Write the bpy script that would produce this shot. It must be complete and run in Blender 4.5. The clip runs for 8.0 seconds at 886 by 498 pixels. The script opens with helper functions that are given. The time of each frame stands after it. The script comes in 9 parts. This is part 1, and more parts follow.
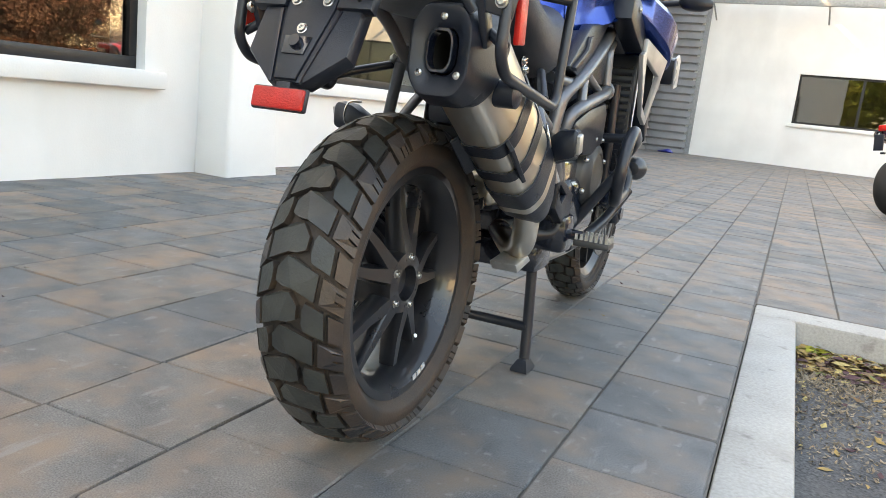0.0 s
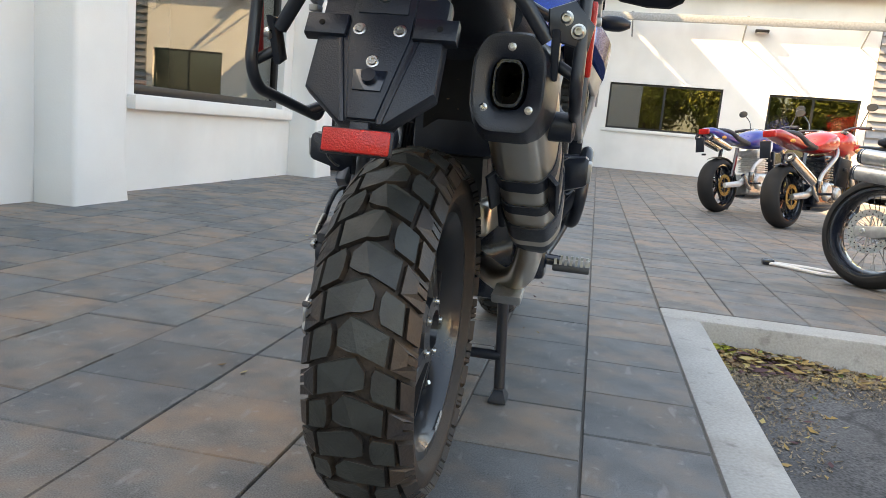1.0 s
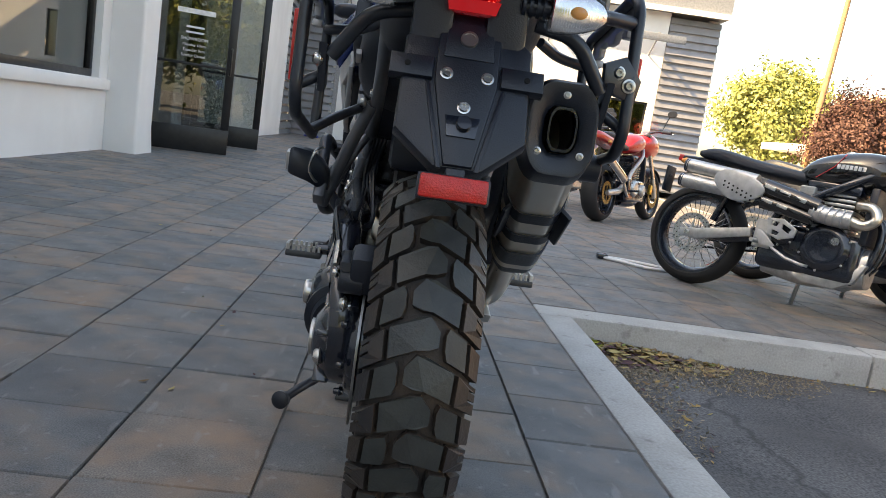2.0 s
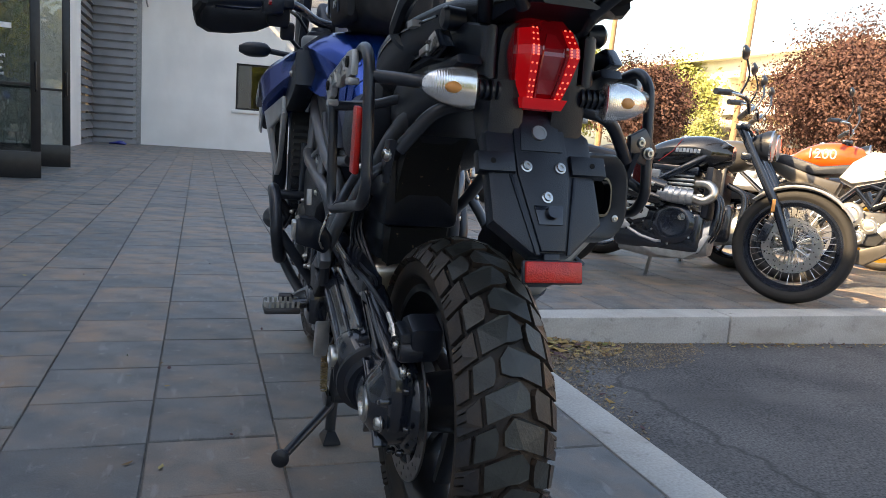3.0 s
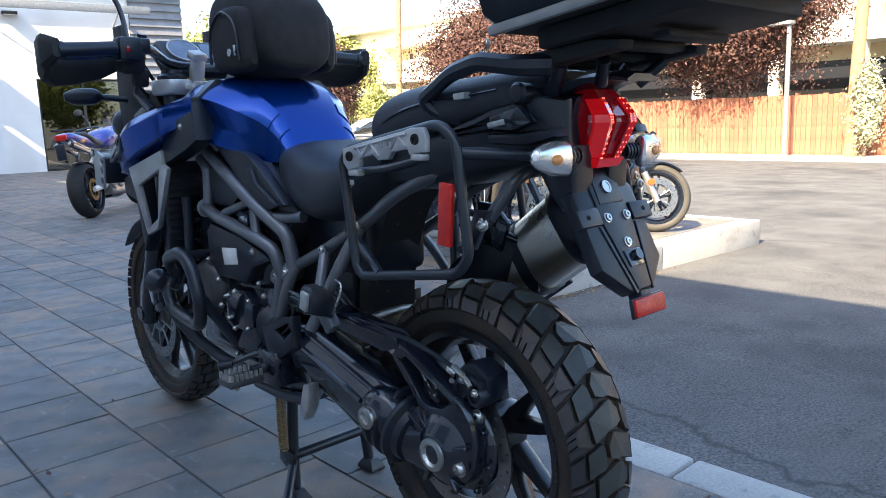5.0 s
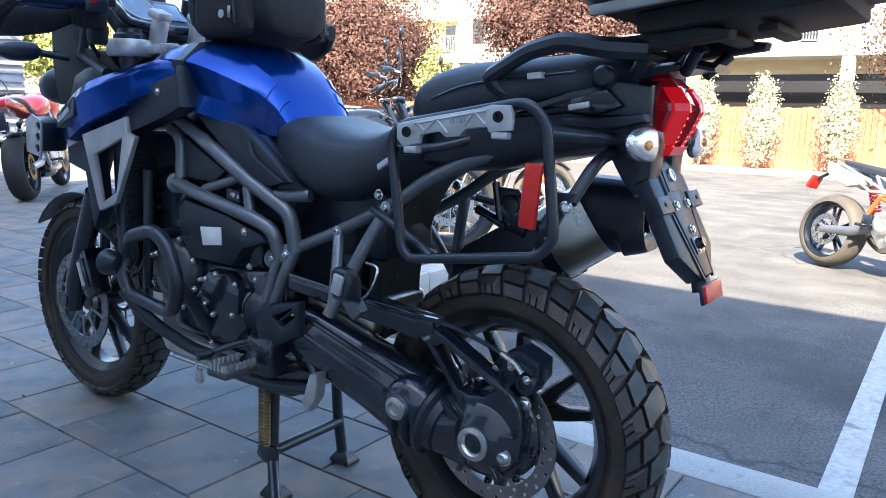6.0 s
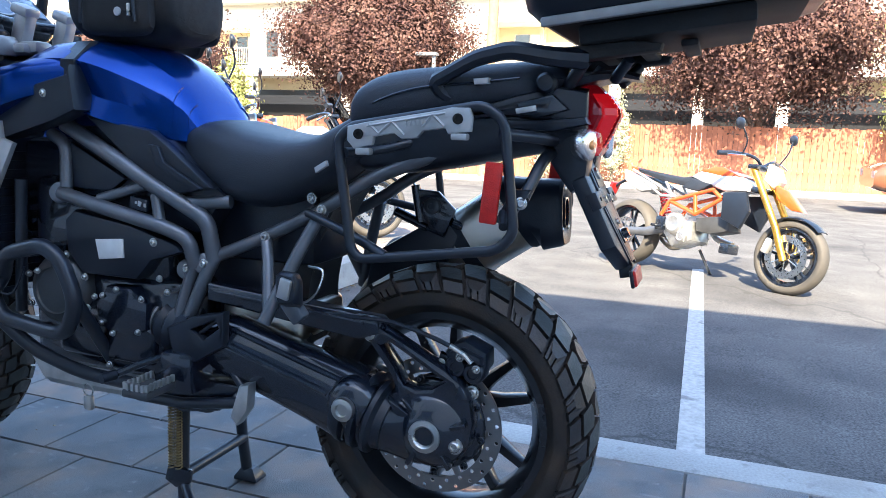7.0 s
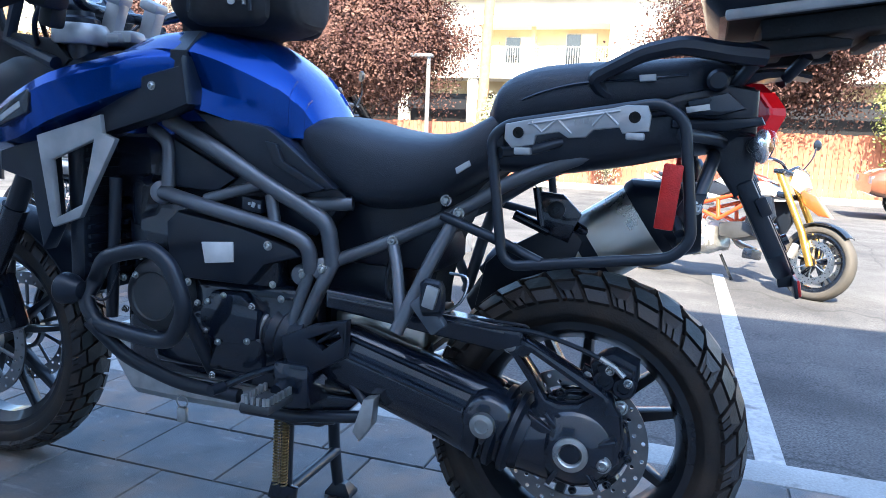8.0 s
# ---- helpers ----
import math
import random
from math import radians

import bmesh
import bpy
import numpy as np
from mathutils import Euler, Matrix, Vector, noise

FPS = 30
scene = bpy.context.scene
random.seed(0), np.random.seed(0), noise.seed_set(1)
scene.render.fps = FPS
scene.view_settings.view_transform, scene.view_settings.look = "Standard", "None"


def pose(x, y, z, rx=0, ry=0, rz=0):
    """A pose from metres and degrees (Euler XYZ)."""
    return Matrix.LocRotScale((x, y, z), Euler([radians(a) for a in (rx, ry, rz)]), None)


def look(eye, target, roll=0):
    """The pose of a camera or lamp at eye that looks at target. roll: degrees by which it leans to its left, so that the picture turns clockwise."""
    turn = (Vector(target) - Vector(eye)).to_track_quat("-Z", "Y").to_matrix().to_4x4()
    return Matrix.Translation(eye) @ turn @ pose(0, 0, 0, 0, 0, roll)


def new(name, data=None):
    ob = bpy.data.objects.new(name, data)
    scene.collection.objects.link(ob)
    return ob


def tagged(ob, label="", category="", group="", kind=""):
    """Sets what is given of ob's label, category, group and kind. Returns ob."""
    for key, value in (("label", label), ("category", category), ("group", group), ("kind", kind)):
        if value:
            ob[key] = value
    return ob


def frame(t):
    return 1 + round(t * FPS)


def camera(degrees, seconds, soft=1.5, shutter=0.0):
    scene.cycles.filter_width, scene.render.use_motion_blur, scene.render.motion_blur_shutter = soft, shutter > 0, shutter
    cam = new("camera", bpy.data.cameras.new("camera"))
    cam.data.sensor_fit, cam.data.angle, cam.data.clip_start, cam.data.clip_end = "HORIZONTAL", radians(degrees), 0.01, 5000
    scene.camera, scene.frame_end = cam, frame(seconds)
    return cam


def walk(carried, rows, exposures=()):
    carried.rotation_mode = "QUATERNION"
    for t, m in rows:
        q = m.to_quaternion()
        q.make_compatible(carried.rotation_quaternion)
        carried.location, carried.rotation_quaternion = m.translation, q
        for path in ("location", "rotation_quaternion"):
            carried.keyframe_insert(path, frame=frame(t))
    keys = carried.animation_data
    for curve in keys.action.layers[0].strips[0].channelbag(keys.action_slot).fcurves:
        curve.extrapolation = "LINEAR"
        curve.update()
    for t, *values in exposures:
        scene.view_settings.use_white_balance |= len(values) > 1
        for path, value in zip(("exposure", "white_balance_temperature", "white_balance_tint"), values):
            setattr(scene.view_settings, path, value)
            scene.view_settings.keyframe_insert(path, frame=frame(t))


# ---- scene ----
cam = camera(61.3, 8.0, 0.5)
PATH = [
    (0, (0.648, -1.187, 0.65), (-0.152, 0.605, 0.265), 6.4),
    (0.5, (0.496, -1.215, 0.665), (-0.112, 0.658, 0.32), 3.8),
    (1, (0.284, -1.203, 0.655), (-0.086, 0.736, 0.337), 5.2),
    (1.2, (0.203, -1.19, 0.654), (-0.009, 0.776, 0.357), 6.2),
    (2.3, (-0.193, -1.268, 0.733), (0.043, 0.693, 0.416), 7.2),
    (2.5, (-0.286, -1.28, 0.759), (0.013, 0.674, 0.45), 5.3),
    (3, (-0.454, -1.239, 0.802), (0.171, 0.637, 0.501), 4.2),
    (3.5, (-0.641, -1.162, 0.859), (0.165, 0.638, 0.53), 2.6),
    (4, (-0.774, -1.097, 0.872), (0.256, 0.585, 0.541), 1.6),
    (4.2, (-0.84, -1.076, 0.883), (0.309, 0.533, 0.585), 1.3),
    (5.3, (-1.086, -0.891, 0.938), (0.301, 0.509, 0.593), -1.5),
    (5.5, (-1.141, -0.815, 0.909), (0.311, 0.523, 0.588), 0.0),
    (6, (-1.223, -0.683, 0.908), (0.373, 0.467, 0.546), 1.5),
    (6.5, (-1.315, -0.562, 0.887), (0.449, 0.309, 0.523), 2.2),
    (7, (-1.39, -0.478, 0.881), (0.463, 0.207, 0.571), 1.7),
    (7.5, (-1.412, -0.327, 0.871), (0.445, 0.349, 0.568), 0.9),
    (8, (-1.411, -0.18, 0.866), (0.457, 0.465, 0.562), 2.3),
]
walk(cam, [(t, look(eye, target, roll)) for t, eye, target, roll in PATH], [(0.0, 3.19, 10400, 9), (1.0, 2.65, 9700, 9), (2.5, 2.05, 8400, 10), (4.0, 1.85, 7100, 8), (5.5, 2.56, 6100, 6), (6.5, 2.72, 5930, 6), (7.5, 2.48, 5900, 6), (8.0, 2.6, 5600, 6)])

# ---- light ----
SUN_TO = Vector((-0.73, -0.18, 0.67)).normalized()
SKY, SUN = 0.127, 5.0
world = bpy.data.worlds.new("sky")
scene.world = world
world.use_nodes = True
wn = world.node_tree.nodes
sky = wn.new("ShaderNodeTexSky")
sky.sky_type, sky.sun_disc = "NISHITA", False
sky.sun_elevation = math.asin(SUN_TO.z)
sky.sun_rotation = math.atan2(SUN_TO.x, SUN_TO.y)
sky.air_density, sky.dust_density, sky.ozone_density = 1.1, 2.0, 1.4
wn["Background"].inputs[1].default_value = SKY
world.node_tree.links.new(sky.outputs[0], wn["Background"].inputs[0])
sun_lamp = new("sun", bpy.data.lights.new("sun", "SUN"))
sun_lamp.data.energy, sun_lamp.data.angle, sun_lamp.data.color = SUN, radians(0.5), (1.0, 0.78, 0.53)
sun_lamp.rotation_euler = SUN_TO.to_track_quat("Z", "Y").to_euler()


# ---- building helpers ----
def smoothstep(a, b, v):
    v = min(1, max(0, (v - a) / (b - a)))
    return v * v * (3 - 2 * v)


def mesh_of(bm, name, smooth=40):
    bmesh.ops.recalc_face_normals(bm, faces=bm.faces)
    me = bpy.data.meshes.new(name)
    if smooth:
        for f in bm.faces:
            f.smooth = True
        lim = radians(smooth)
        for e in bm.edges:
            if len(e.link_faces) == 2 and e.calc_face_angle(0) > lim:
                e.smooth = False
    bm.to_mesh(me)
    bm.free()
    return me


def part(name, bm, material, parent=None, label="", smooth=40):
    me = mesh_of(bm, name, smooth)
    me.materials.append(material)
    ob = new(name, me)
    if parent is not None:
        ob.parent = parent
    if label:
        ob["label"] = label
    return ob


def thing(name, label, category, m=None, group="", kind=""):
    ob = new(name)
    ob.empty_display_size = 0.1
    if m is not None:
        ob.matrix_basis = m
    return tagged(ob, label, category, group, kind)


def merge(*bms):
    out = bms[0]
    for b in bms[1:]:
        me = bpy.data.meshes.new("tmp")
        b.to_mesh(me)
        b.free()
        out.from_mesh(me)
        bpy.data.meshes.remove(me)
    return out


def moved(bm, m):
    bmesh.ops.transform(bm, matrix=m, verts=bm.verts)
    return bm


def box(x0, x1, y0, y1, z0, z1, bevel=0.0, seg=2):
    bm = bmesh.new()
    bmesh.ops.create_cube(bm, size=1)
    for v in bm.verts:
        v.co = Vector(((x0, x1)[v.co.x > 0], (y0, y1)[v.co.y > 0], (z0, z1)[v.co.z > 0]))
    if bevel:
        bmesh.ops.bevel(bm, geom=bm.edges[:], offset=bevel, segments=seg, affect="EDGES", profile=0.5)
    return bm


def curve_points(pts, steps=6, closed=False):
    pts = [Vector(p) for p in pts]
    n = len(pts)
    out = []
    for i in range(n if closed else n - 1):
        if closed:
            a, b, c, d = pts[i - 1], pts[i], pts[(i + 1) % n], pts[(i + 2) % n]
        else:
            b, c = pts[i], pts[i + 1]
            a = pts[i - 1] if i else b - (c - b)
            d = pts[i + 2] if i + 2 < n else c + (c - b)
        for k in range(steps):
            t = k / steps
            out.append(0.5 * (2 * b + (c - a) * t + (2 * a - 5 * b + 4 * c - d) * t * t + (3 * b - a - 3 * c + d) * t ** 3))
    if not closed:
        out.append(pts[-1])
    return out


def bent(pts, r=0.03, steps=5, closed=False):
    """A path of straight runs with rounded corners."""
    pts = [Vector(p) for p in pts]
    n = len(pts)
    out = []
    for i in range(n):
        if not closed and i in (0, n - 1):
            out.append(pts[i])
            continue
        a, b, c = pts[i - 1], pts[i], pts[(i + 1) % n]
        u, v = a - b, c - b
        k = min(r, u.length * 0.45, v.length * 0.45)
        p, q = b + u.normalized() * k, b + v.normalized() * k
        for s in range(steps + 1):
            t = s / steps
            out.append(p * (1 - t) ** 2 + b * 2 * t * (1 - t) + q * t * t)
    return out


def sweep(path, r, seg=10, closed=False, squash=1.0):
    """A tube along a path; r is a radius or one for each end."""
    path = [Vector(p) for p in path]
    bm = bmesh.new()
    n = len(path)
    rings, up = [], None
    for i, p in enumerate(path):
        if closed:
            d = path[(i + 1) % n] - path[i - 1]
        else:
            d = path[min(i + 1, n - 1)] - path[max(i - 1, 0)]
        d.normalize()
        if up is None:
            up = Vector((0, 0, 1)) if abs(d.z) < 0.9 else Vector((1, 0, 0))
        side = d.cross(up).normalized()
        up = side.cross(d).normalized()
        rad = r if not isinstance(r, tuple) else r[0] + (r[1] - r[0]) * i / (n - 1)
        rings.append([bm.verts.new(p + rad * (math.cos(a) * side + squash * math.sin(a) * up)) for a in (2 * math.pi * k / seg for k in range(seg))])
    m = n if closed else n - 1
    for i in range(m):
        a, b = rings[i], rings[(i + 1) % n]
        for k in range(seg):
            bm.faces.new((a[k], a[(k + 1) % seg], b[(k + 1) % seg], b[k]))
    if not closed:
        bm.faces.new(rings[0][::-1])
        bm.faces.new(rings[-1])
    return bm


def rod(a, b, r, seg=12):
    return sweep([a, b], r, seg)


def tube(pts, r, bend=0.03, seg=10, closed=False):
    return sweep(bent(pts, bend, 5, closed), r, seg, closed)


def lathe(profile, seg=48, closed=False, arc=None):
    """Turns (x, r) about the x axis."""
    bm = bmesh.new()
    rings = []
    for k in range(seg):
        a = 2 * math.pi * k / seg
        rings.append([bm.verts.new((x, r * math.sin(a), r * math.cos(a))) for x, r in profile])
    n = len(profile)
    for k in range(seg):
        a, b = rings[k], rings[(k + 1) % seg]
        for i in range(n if closed else n - 1):
            j = (i + 1) % n
            bm.faces.new((a[i], a[j], b[j], b[i]))
    if not closed:
        for i in (0, n - 1):
            if profile[i][1] > 1e-5:
                bm.faces.new([r[i] for r in rings])
    bmesh.ops.remove_doubles(bm, verts=bm.verts, dist=1e-6)
    return bm


def plate(outline, x0, x1, bevel=0.003, holes=()):
    """A (y, z) outline given thickness from x0 to x1, with holes."""
    bm = bmesh.new()
    loops = []
    for ring in (outline, *holes):
        vs = [bm.verts.new((x0, y, z)) for y, z in ring]
        loops += [bm.edges.new((vs[i], vs[(i + 1) % len(vs)])) for i in range(len(vs))]
    if holes:
        bmesh.ops.triangle_fill(bm, edges=loops, use_beauty=True)
    else:
        bm.faces.new(bm.verts)
    geo = bmesh.ops.extrude_face_region(bm, geom=bm.faces[:])
    for v in geo["geom"]:
        if isinstance(v, bmesh.types.BMVert):
            v.co.x = x1
    if bevel:
        es = [e for e in bm.edges if len(e.link_faces) == 2 and e.calc_face_angle(0) > 0.6]
        bmesh.ops.bevel(bm, geom=es, offset=bevel, segments=2, affect="EDGES", profile=0.5)
    return bm


def loft(rings, cap=True, close=True):
    """A skin over rings of equal length."""
    bm = bmesh.new()
    vs = [[bm.verts.new(p) for p in ring] for ring in rings]
    n = len(rings[0])
    for a, b in zip(vs, vs[1:]):
        for k in range(n if close else n - 1):
            j = (k + 1) % n
            bm.faces.new((a[k], a[j], b[j], b[k]))
    if cap and close:
        bm.faces.new(vs[0][::-1])
        bm.faces.new(vs[-1])
    return bm


def hull(sections, power=2.6, n=20):
    """A skin over upright sections (y, half width, z low, z high) about x = 0, rounded like a pillow."""
    rings = []
    for y, w, z0, z1 in sections:
        ring = []
        for k in range(n):
            a = 2 * math.pi * k / n
            c, s = math.cos(a), math.sin(a)
            ring.append((w * math.copysign(abs(c) ** (2 / power), c), y, (z0 + z1) / 2 + (z1 - z0) / 2 * math.copysign(abs(s) ** (2 / power), s)))
        rings.append(ring)
    return loft(rings)


def dense(sections, steps=4):
    return [tuple(p) for p in curve_points4(sections, steps)]


def curve_points4(pts, steps):
    pts = [np.array(p, float) for p in pts]
    out = []
    for i in range(len(pts) - 1):
        b, c = pts[i], pts[i + 1]
        a = pts[i - 1] if i else 2 * b - c
        d = pts[i + 2] if i + 2 < len(pts) else 2 * c - b
        for k in range(steps):
            t = k / steps
            out.append(0.5 * (2 * b + (c - a) * t + (2 * a - 5 * b + 4 * c - d) * t * t + (3 * b - a - 3 * c + d) * t ** 3))
    return out + [pts[-1]]


def aim(a, b):
    """The pose that lays the x axis from a towards b."""
    a, b = Vector(a), Vector(b)
    return Matrix.Translation(a) @ (b - a).to_track_quat("X", "Z").to_matrix().to_4x4()


def bolt(place, way=(-1, 0, 0), r=0.009, h=0.007):
    """A button-head bolt with its washer and socket."""
    prof = [(-0.004, r * 0.9), (0, r * 1.35), (0.0015, r * 1.35), (0.002, r), (h * 0.7, r * 0.95), (h, r * 0.7), (h, r * 0.42), (h * 0.4, r * 0.4), (h * 0.4, 0)]
    p = Vector(place)
    return moved(lathe(prof, 14), aim(p, p + Vector(way)))


# ---- materials ----
def material(name, colour, rough=0.5, metal=0.0, second=None, scale=20.0, bump=0.1, detail=250.0, coat=0.0, grime=0.0, spread=0.25, by="", speckle=0.0, vary=(0.6, 1.35)):
    m = bpy.data.materials.new(name)
    m.use_nodes = True
    nt = m.node_tree
    b = nt.nodes["Principled BSDF"]
    b.inputs["Metallic"].default_value = metal
    b.inputs["Coat Weight"].default_value = coat
    b.inputs["Coat Roughness"].default_value = 0.04
    co = nt.nodes.new("ShaderNodeTexCoord")
    big = nt.nodes.new("ShaderNodeTexNoise")
    big.inputs["Scale"].default_value, big.inputs["Detail"].default_value = scale, 6
    fine = nt.nodes.new("ShaderNodeTexNoise")
    fine.inputs["Scale"].default_value, fine.inputs["Detail"].default_value = detail, 3
    for n in (big, fine):
        nt.links.new(co.outputs["Object"], n.inputs["Vector"])
    ramp = nt.nodes.new("ShaderNodeMapRange")
    ramp.inputs[1].default_value, ramp.inputs[2].default_value = 0.35, 0.68
    nt.links.new(big.outputs[0], ramp.inputs[0])
    mix = nt.nodes.new("ShaderNodeMix")
    mix.data_type = "RGBA"
    mix.inputs[6].default_value = (*colour, 1)
    mix.inputs[7].default_value = (*(second or [c * (1 - spread) for c in colour]), 1)
    nt.links.new(ramp.outputs[0], mix.inputs[0])
    out = mix.outputs[2]
    if speckle:
        sm = nt.nodes.new("ShaderNodeMapRange")
        sm.inputs[1].default_value, sm.inputs[2].default_value = 0.3, 0.7
        sm.inputs[3].default_value, sm.inputs[4].default_value = 1 - speckle, 1 + speckle
        nt.links.new(fine.outputs[0], sm.inputs[0])
        sv = nt.nodes.new("ShaderNodeHueSaturation")
        nt.links.new(sm.outputs[0], sv.inputs["Value"])
        nt.links.new(out, sv.inputs["Color"])
        out = sv.outputs[0]
    if by:
        rnd = nt.nodes.new("ShaderNodeObjectInfo" if by == "object" else "ShaderNodeNewGeometry")
        hsv = nt.nodes.new("ShaderNodeHueSaturation")
        mr = nt.nodes.new("ShaderNodeMapRange")
        mr.inputs[3].default_value, mr.inputs[4].default_value = vary
        nt.links.new(rnd.outputs["Random" if by == "object" else "Random Per Island"], mr.inputs[0])
        nt.links.new(mr.outputs[0], hsv.inputs["Value"])
        nt.links.new(out, hsv.inputs["Color"])
        out = hsv.outputs[0]
    nt.links.new(out, b.inputs["Base Color"])
    rr = nt.nodes.new("ShaderNodeMapRange")
    rr.inputs[3].default_value, rr.inputs[4].default_value = max(0.02, rough - 0.08 - grime), min(1, rough + 0.08 + grime)
    nt.links.new(big.outputs[0], rr.inputs[0])
    nt.links.new(rr.outputs[0], b.inputs["Roughness"])
    if bump:
        bp = nt.nodes.new("ShaderNodeBump")
        bp.inputs["Strength"].default_value, bp.inputs["Distance"].default_value = bump, 0.002
        nt.links.new(fine.outputs[0], bp.inputs["Height"])
        nt.links.new(bp.outputs[0], b.inputs["Normal"])
    return m


def glass(name, tint=(1, 1, 1), clear=0.85, rough=0.0, ior=1.6, gloss=1.0):
    m = bpy.data.materials.new(name)
    m.use_nodes = True
    nt = m.node_tree
    nt.nodes.remove(nt.nodes["Principled BSDF"])
    o = nt.nodes["Material Output"]
    tr, gl, mx, fr, pw, ad = (nt.nodes.new("ShaderNode" + k) for k in ("BsdfTransparent", "BsdfGlossy", "MixShader", "LayerWeight", "Math", "Math"))
    f0 = ((ior - 1) / (ior + 1)) ** 2
    fr.inputs[0].default_value = 0.5
    pw.operation, pw.inputs[1].default_value = "POWER", 4.0
    ad.operation, ad.inputs[1].default_value, ad.inputs[2].default_value = "MULTIPLY_ADD", gloss * (1 - f0), f0
    nt.links.new(fr.outputs["Facing"], pw.inputs[0])
    nt.links.new(pw.outputs[0], ad.inputs[0])
    tr.inputs[0].default_value = (*[c * clear for c in tint], 1)
    gl.inputs["Roughness"].default_value = rough
    nt.links.new(ad.outputs[0], mx.inputs[0])
    nt.links.new(tr.outputs[0], mx.inputs[1])
    nt.links.new(gl.outputs[0], mx.inputs[2])
    nt.links.new(mx.outputs[0], o.inputs[0])
    return m


def lamp_plastic(name, colour, glow):
    m = material(name, colour, 0.12, bump=0, coat=1.0)
    b = m.node_tree.nodes["Principled BSDF"]
    b.inputs["Emission Color"].default_value = (*colour, 1)
    b.inputs["Emission Strength"].default_value = glow
    return m


def paver_material(name, by):
    m = material(name, (0.168, 0.17, 0.17), 0.6, second=(0.1, 0.103, 0.108), scale=7, bump=0.6, detail=300, speckle=0.42)
    nt = m.node_tree
    b = nt.nodes["Principled BSDF"]
    base = b.inputs["Base Color"].links[0].from_socket
    rnd = nt.nodes.new("ShaderNodeObjectInfo" if by == "object" else "ShaderNodeNewGeometry")
    r = rnd.outputs["Random" if by == "object" else "Random Per Island"]
    ramp = nt.nodes.new("ShaderNodeValToRGB")
    e = ramp.color_ramp.elements
    e[0].position, e[0].color = 0.0, (0.68, 0.71, 0.73, 1)
    e[1].position, e[1].color = 1.0, (1.32, 1.11, 0.96, 1)
    for pos, c in ((0.3, (0.88, 0.9, 0.92, 1)), (0.55, (1.02, 1.01, 1.0, 1)), (0.75, (1.16, 1.03, 0.93, 1))):
        k = e.new(pos)
        k.color = c
    nt.links.new(r, ramp.inputs[0])
    # a tan cloud inside each slab
    cloud = nt.nodes.new("ShaderNodeTexNoise")
    cloud.inputs["Scale"].default_value, cloud.inputs["Detail"].default_value = 6.5, 7
    geo = nt.nodes.new("ShaderNodeNewGeometry")
    nt.links.new(geo.outputs["Position"], cloud.inputs["Vector"])
    cr = nt.nodes.new("ShaderNodeMapRange")
    cr.inputs[1].default_value, cr.inputs[2].default_value = 0.45, 0.7
    nt.links.new(cloud.outputs[0], cr.inputs[0])
    tan = nt.nodes.new("ShaderNodeMix")
    tan.data_type = "RGBA"
    tan.inputs[7].default_value = (0.235, 0.182, 0.145, 1)
    nt.links.new(cr.outputs[0], tan.inputs[0])
    mul = nt.nodes.new("ShaderNodeMix")
    mul.data_type, mul.blend_type = "RGBA", "MULTIPLY"
    mul.inputs[0].default_value = 1.0
    nt.links.new(base, tan.inputs[6])
    nt.links.new(tan.outputs[2], mul.inputs[6])
    nt.links.new(ramp.outputs[0], mul.inputs[7])
    # pale scuffs
    sc = nt.nodes.new("ShaderNodeTexNoise")
    sc.inputs["Scale"].default_value, sc.inputs["Detail"].default_value = 38, 5
    nt.links.new(geo.outputs["Position"], sc.inputs["Vector"])
    sr = nt.nodes.new("ShaderNodeMapRange")
    sr.inputs[1].default_value, sr.inputs[2].default_value, sr.inputs[4].default_value = 0.62, 0.8, 0.55
    nt.links.new(sc.outputs[0], sr.inputs[0])
    fin = nt.nodes.new("ShaderNodeMix")
    fin.data_type = "RGBA"
    fin.inputs[7].default_value = (0.36, 0.35, 0.34, 1)
    nt.links.new(sr.outputs[0], fin.inputs[0])
    nt.links.new(mul.outputs[2], fin.inputs[6])
    nt.links.new(fin.outputs[2], b.inputs["Base Color"])
    return m


STUCCO = material("white_stucco", (0.78, 0.78, 0.77), 0.85, second=(0.7, 0.7, 0.69), scale=1.2, bump=0.5, detail=90)
STUCCO_BEIGE = material("beige_stucco", (0.66, 0.55, 0.36), 0.9, scale=0.8, bump=0.3, detail=40, spread=0.12)
STUCCO_CREAM = material("cream_stucco", (0.74, 0.7, 0.6), 0.9, scale=0.8, bump=0.3, detail=40, spread=0.08)
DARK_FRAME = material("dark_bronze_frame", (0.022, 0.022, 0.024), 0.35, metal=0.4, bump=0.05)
PAVER = paver_material("concrete_paver", "object")
PAVER_REST = paver_material("concrete_paver_rest", "island")
BED = material("sand_joint", (0.15, 0.14, 0.13), 0.95, scale=30, bump=0.8)
KERB = material("kerb_concrete", (0.42, 0.42, 0.405), 0.9, second=(0.34, 0.335, 0.32), scale=3.5, bump=0.8, detail=110, speckle=0.12)
ASPHALT = material("asphalt", (0.12, 0.12, 0.122), 0.9, second=(0.08, 0.081, 0.084), scale=2.2, bump=1.0, detail=110, speckle=0.45)


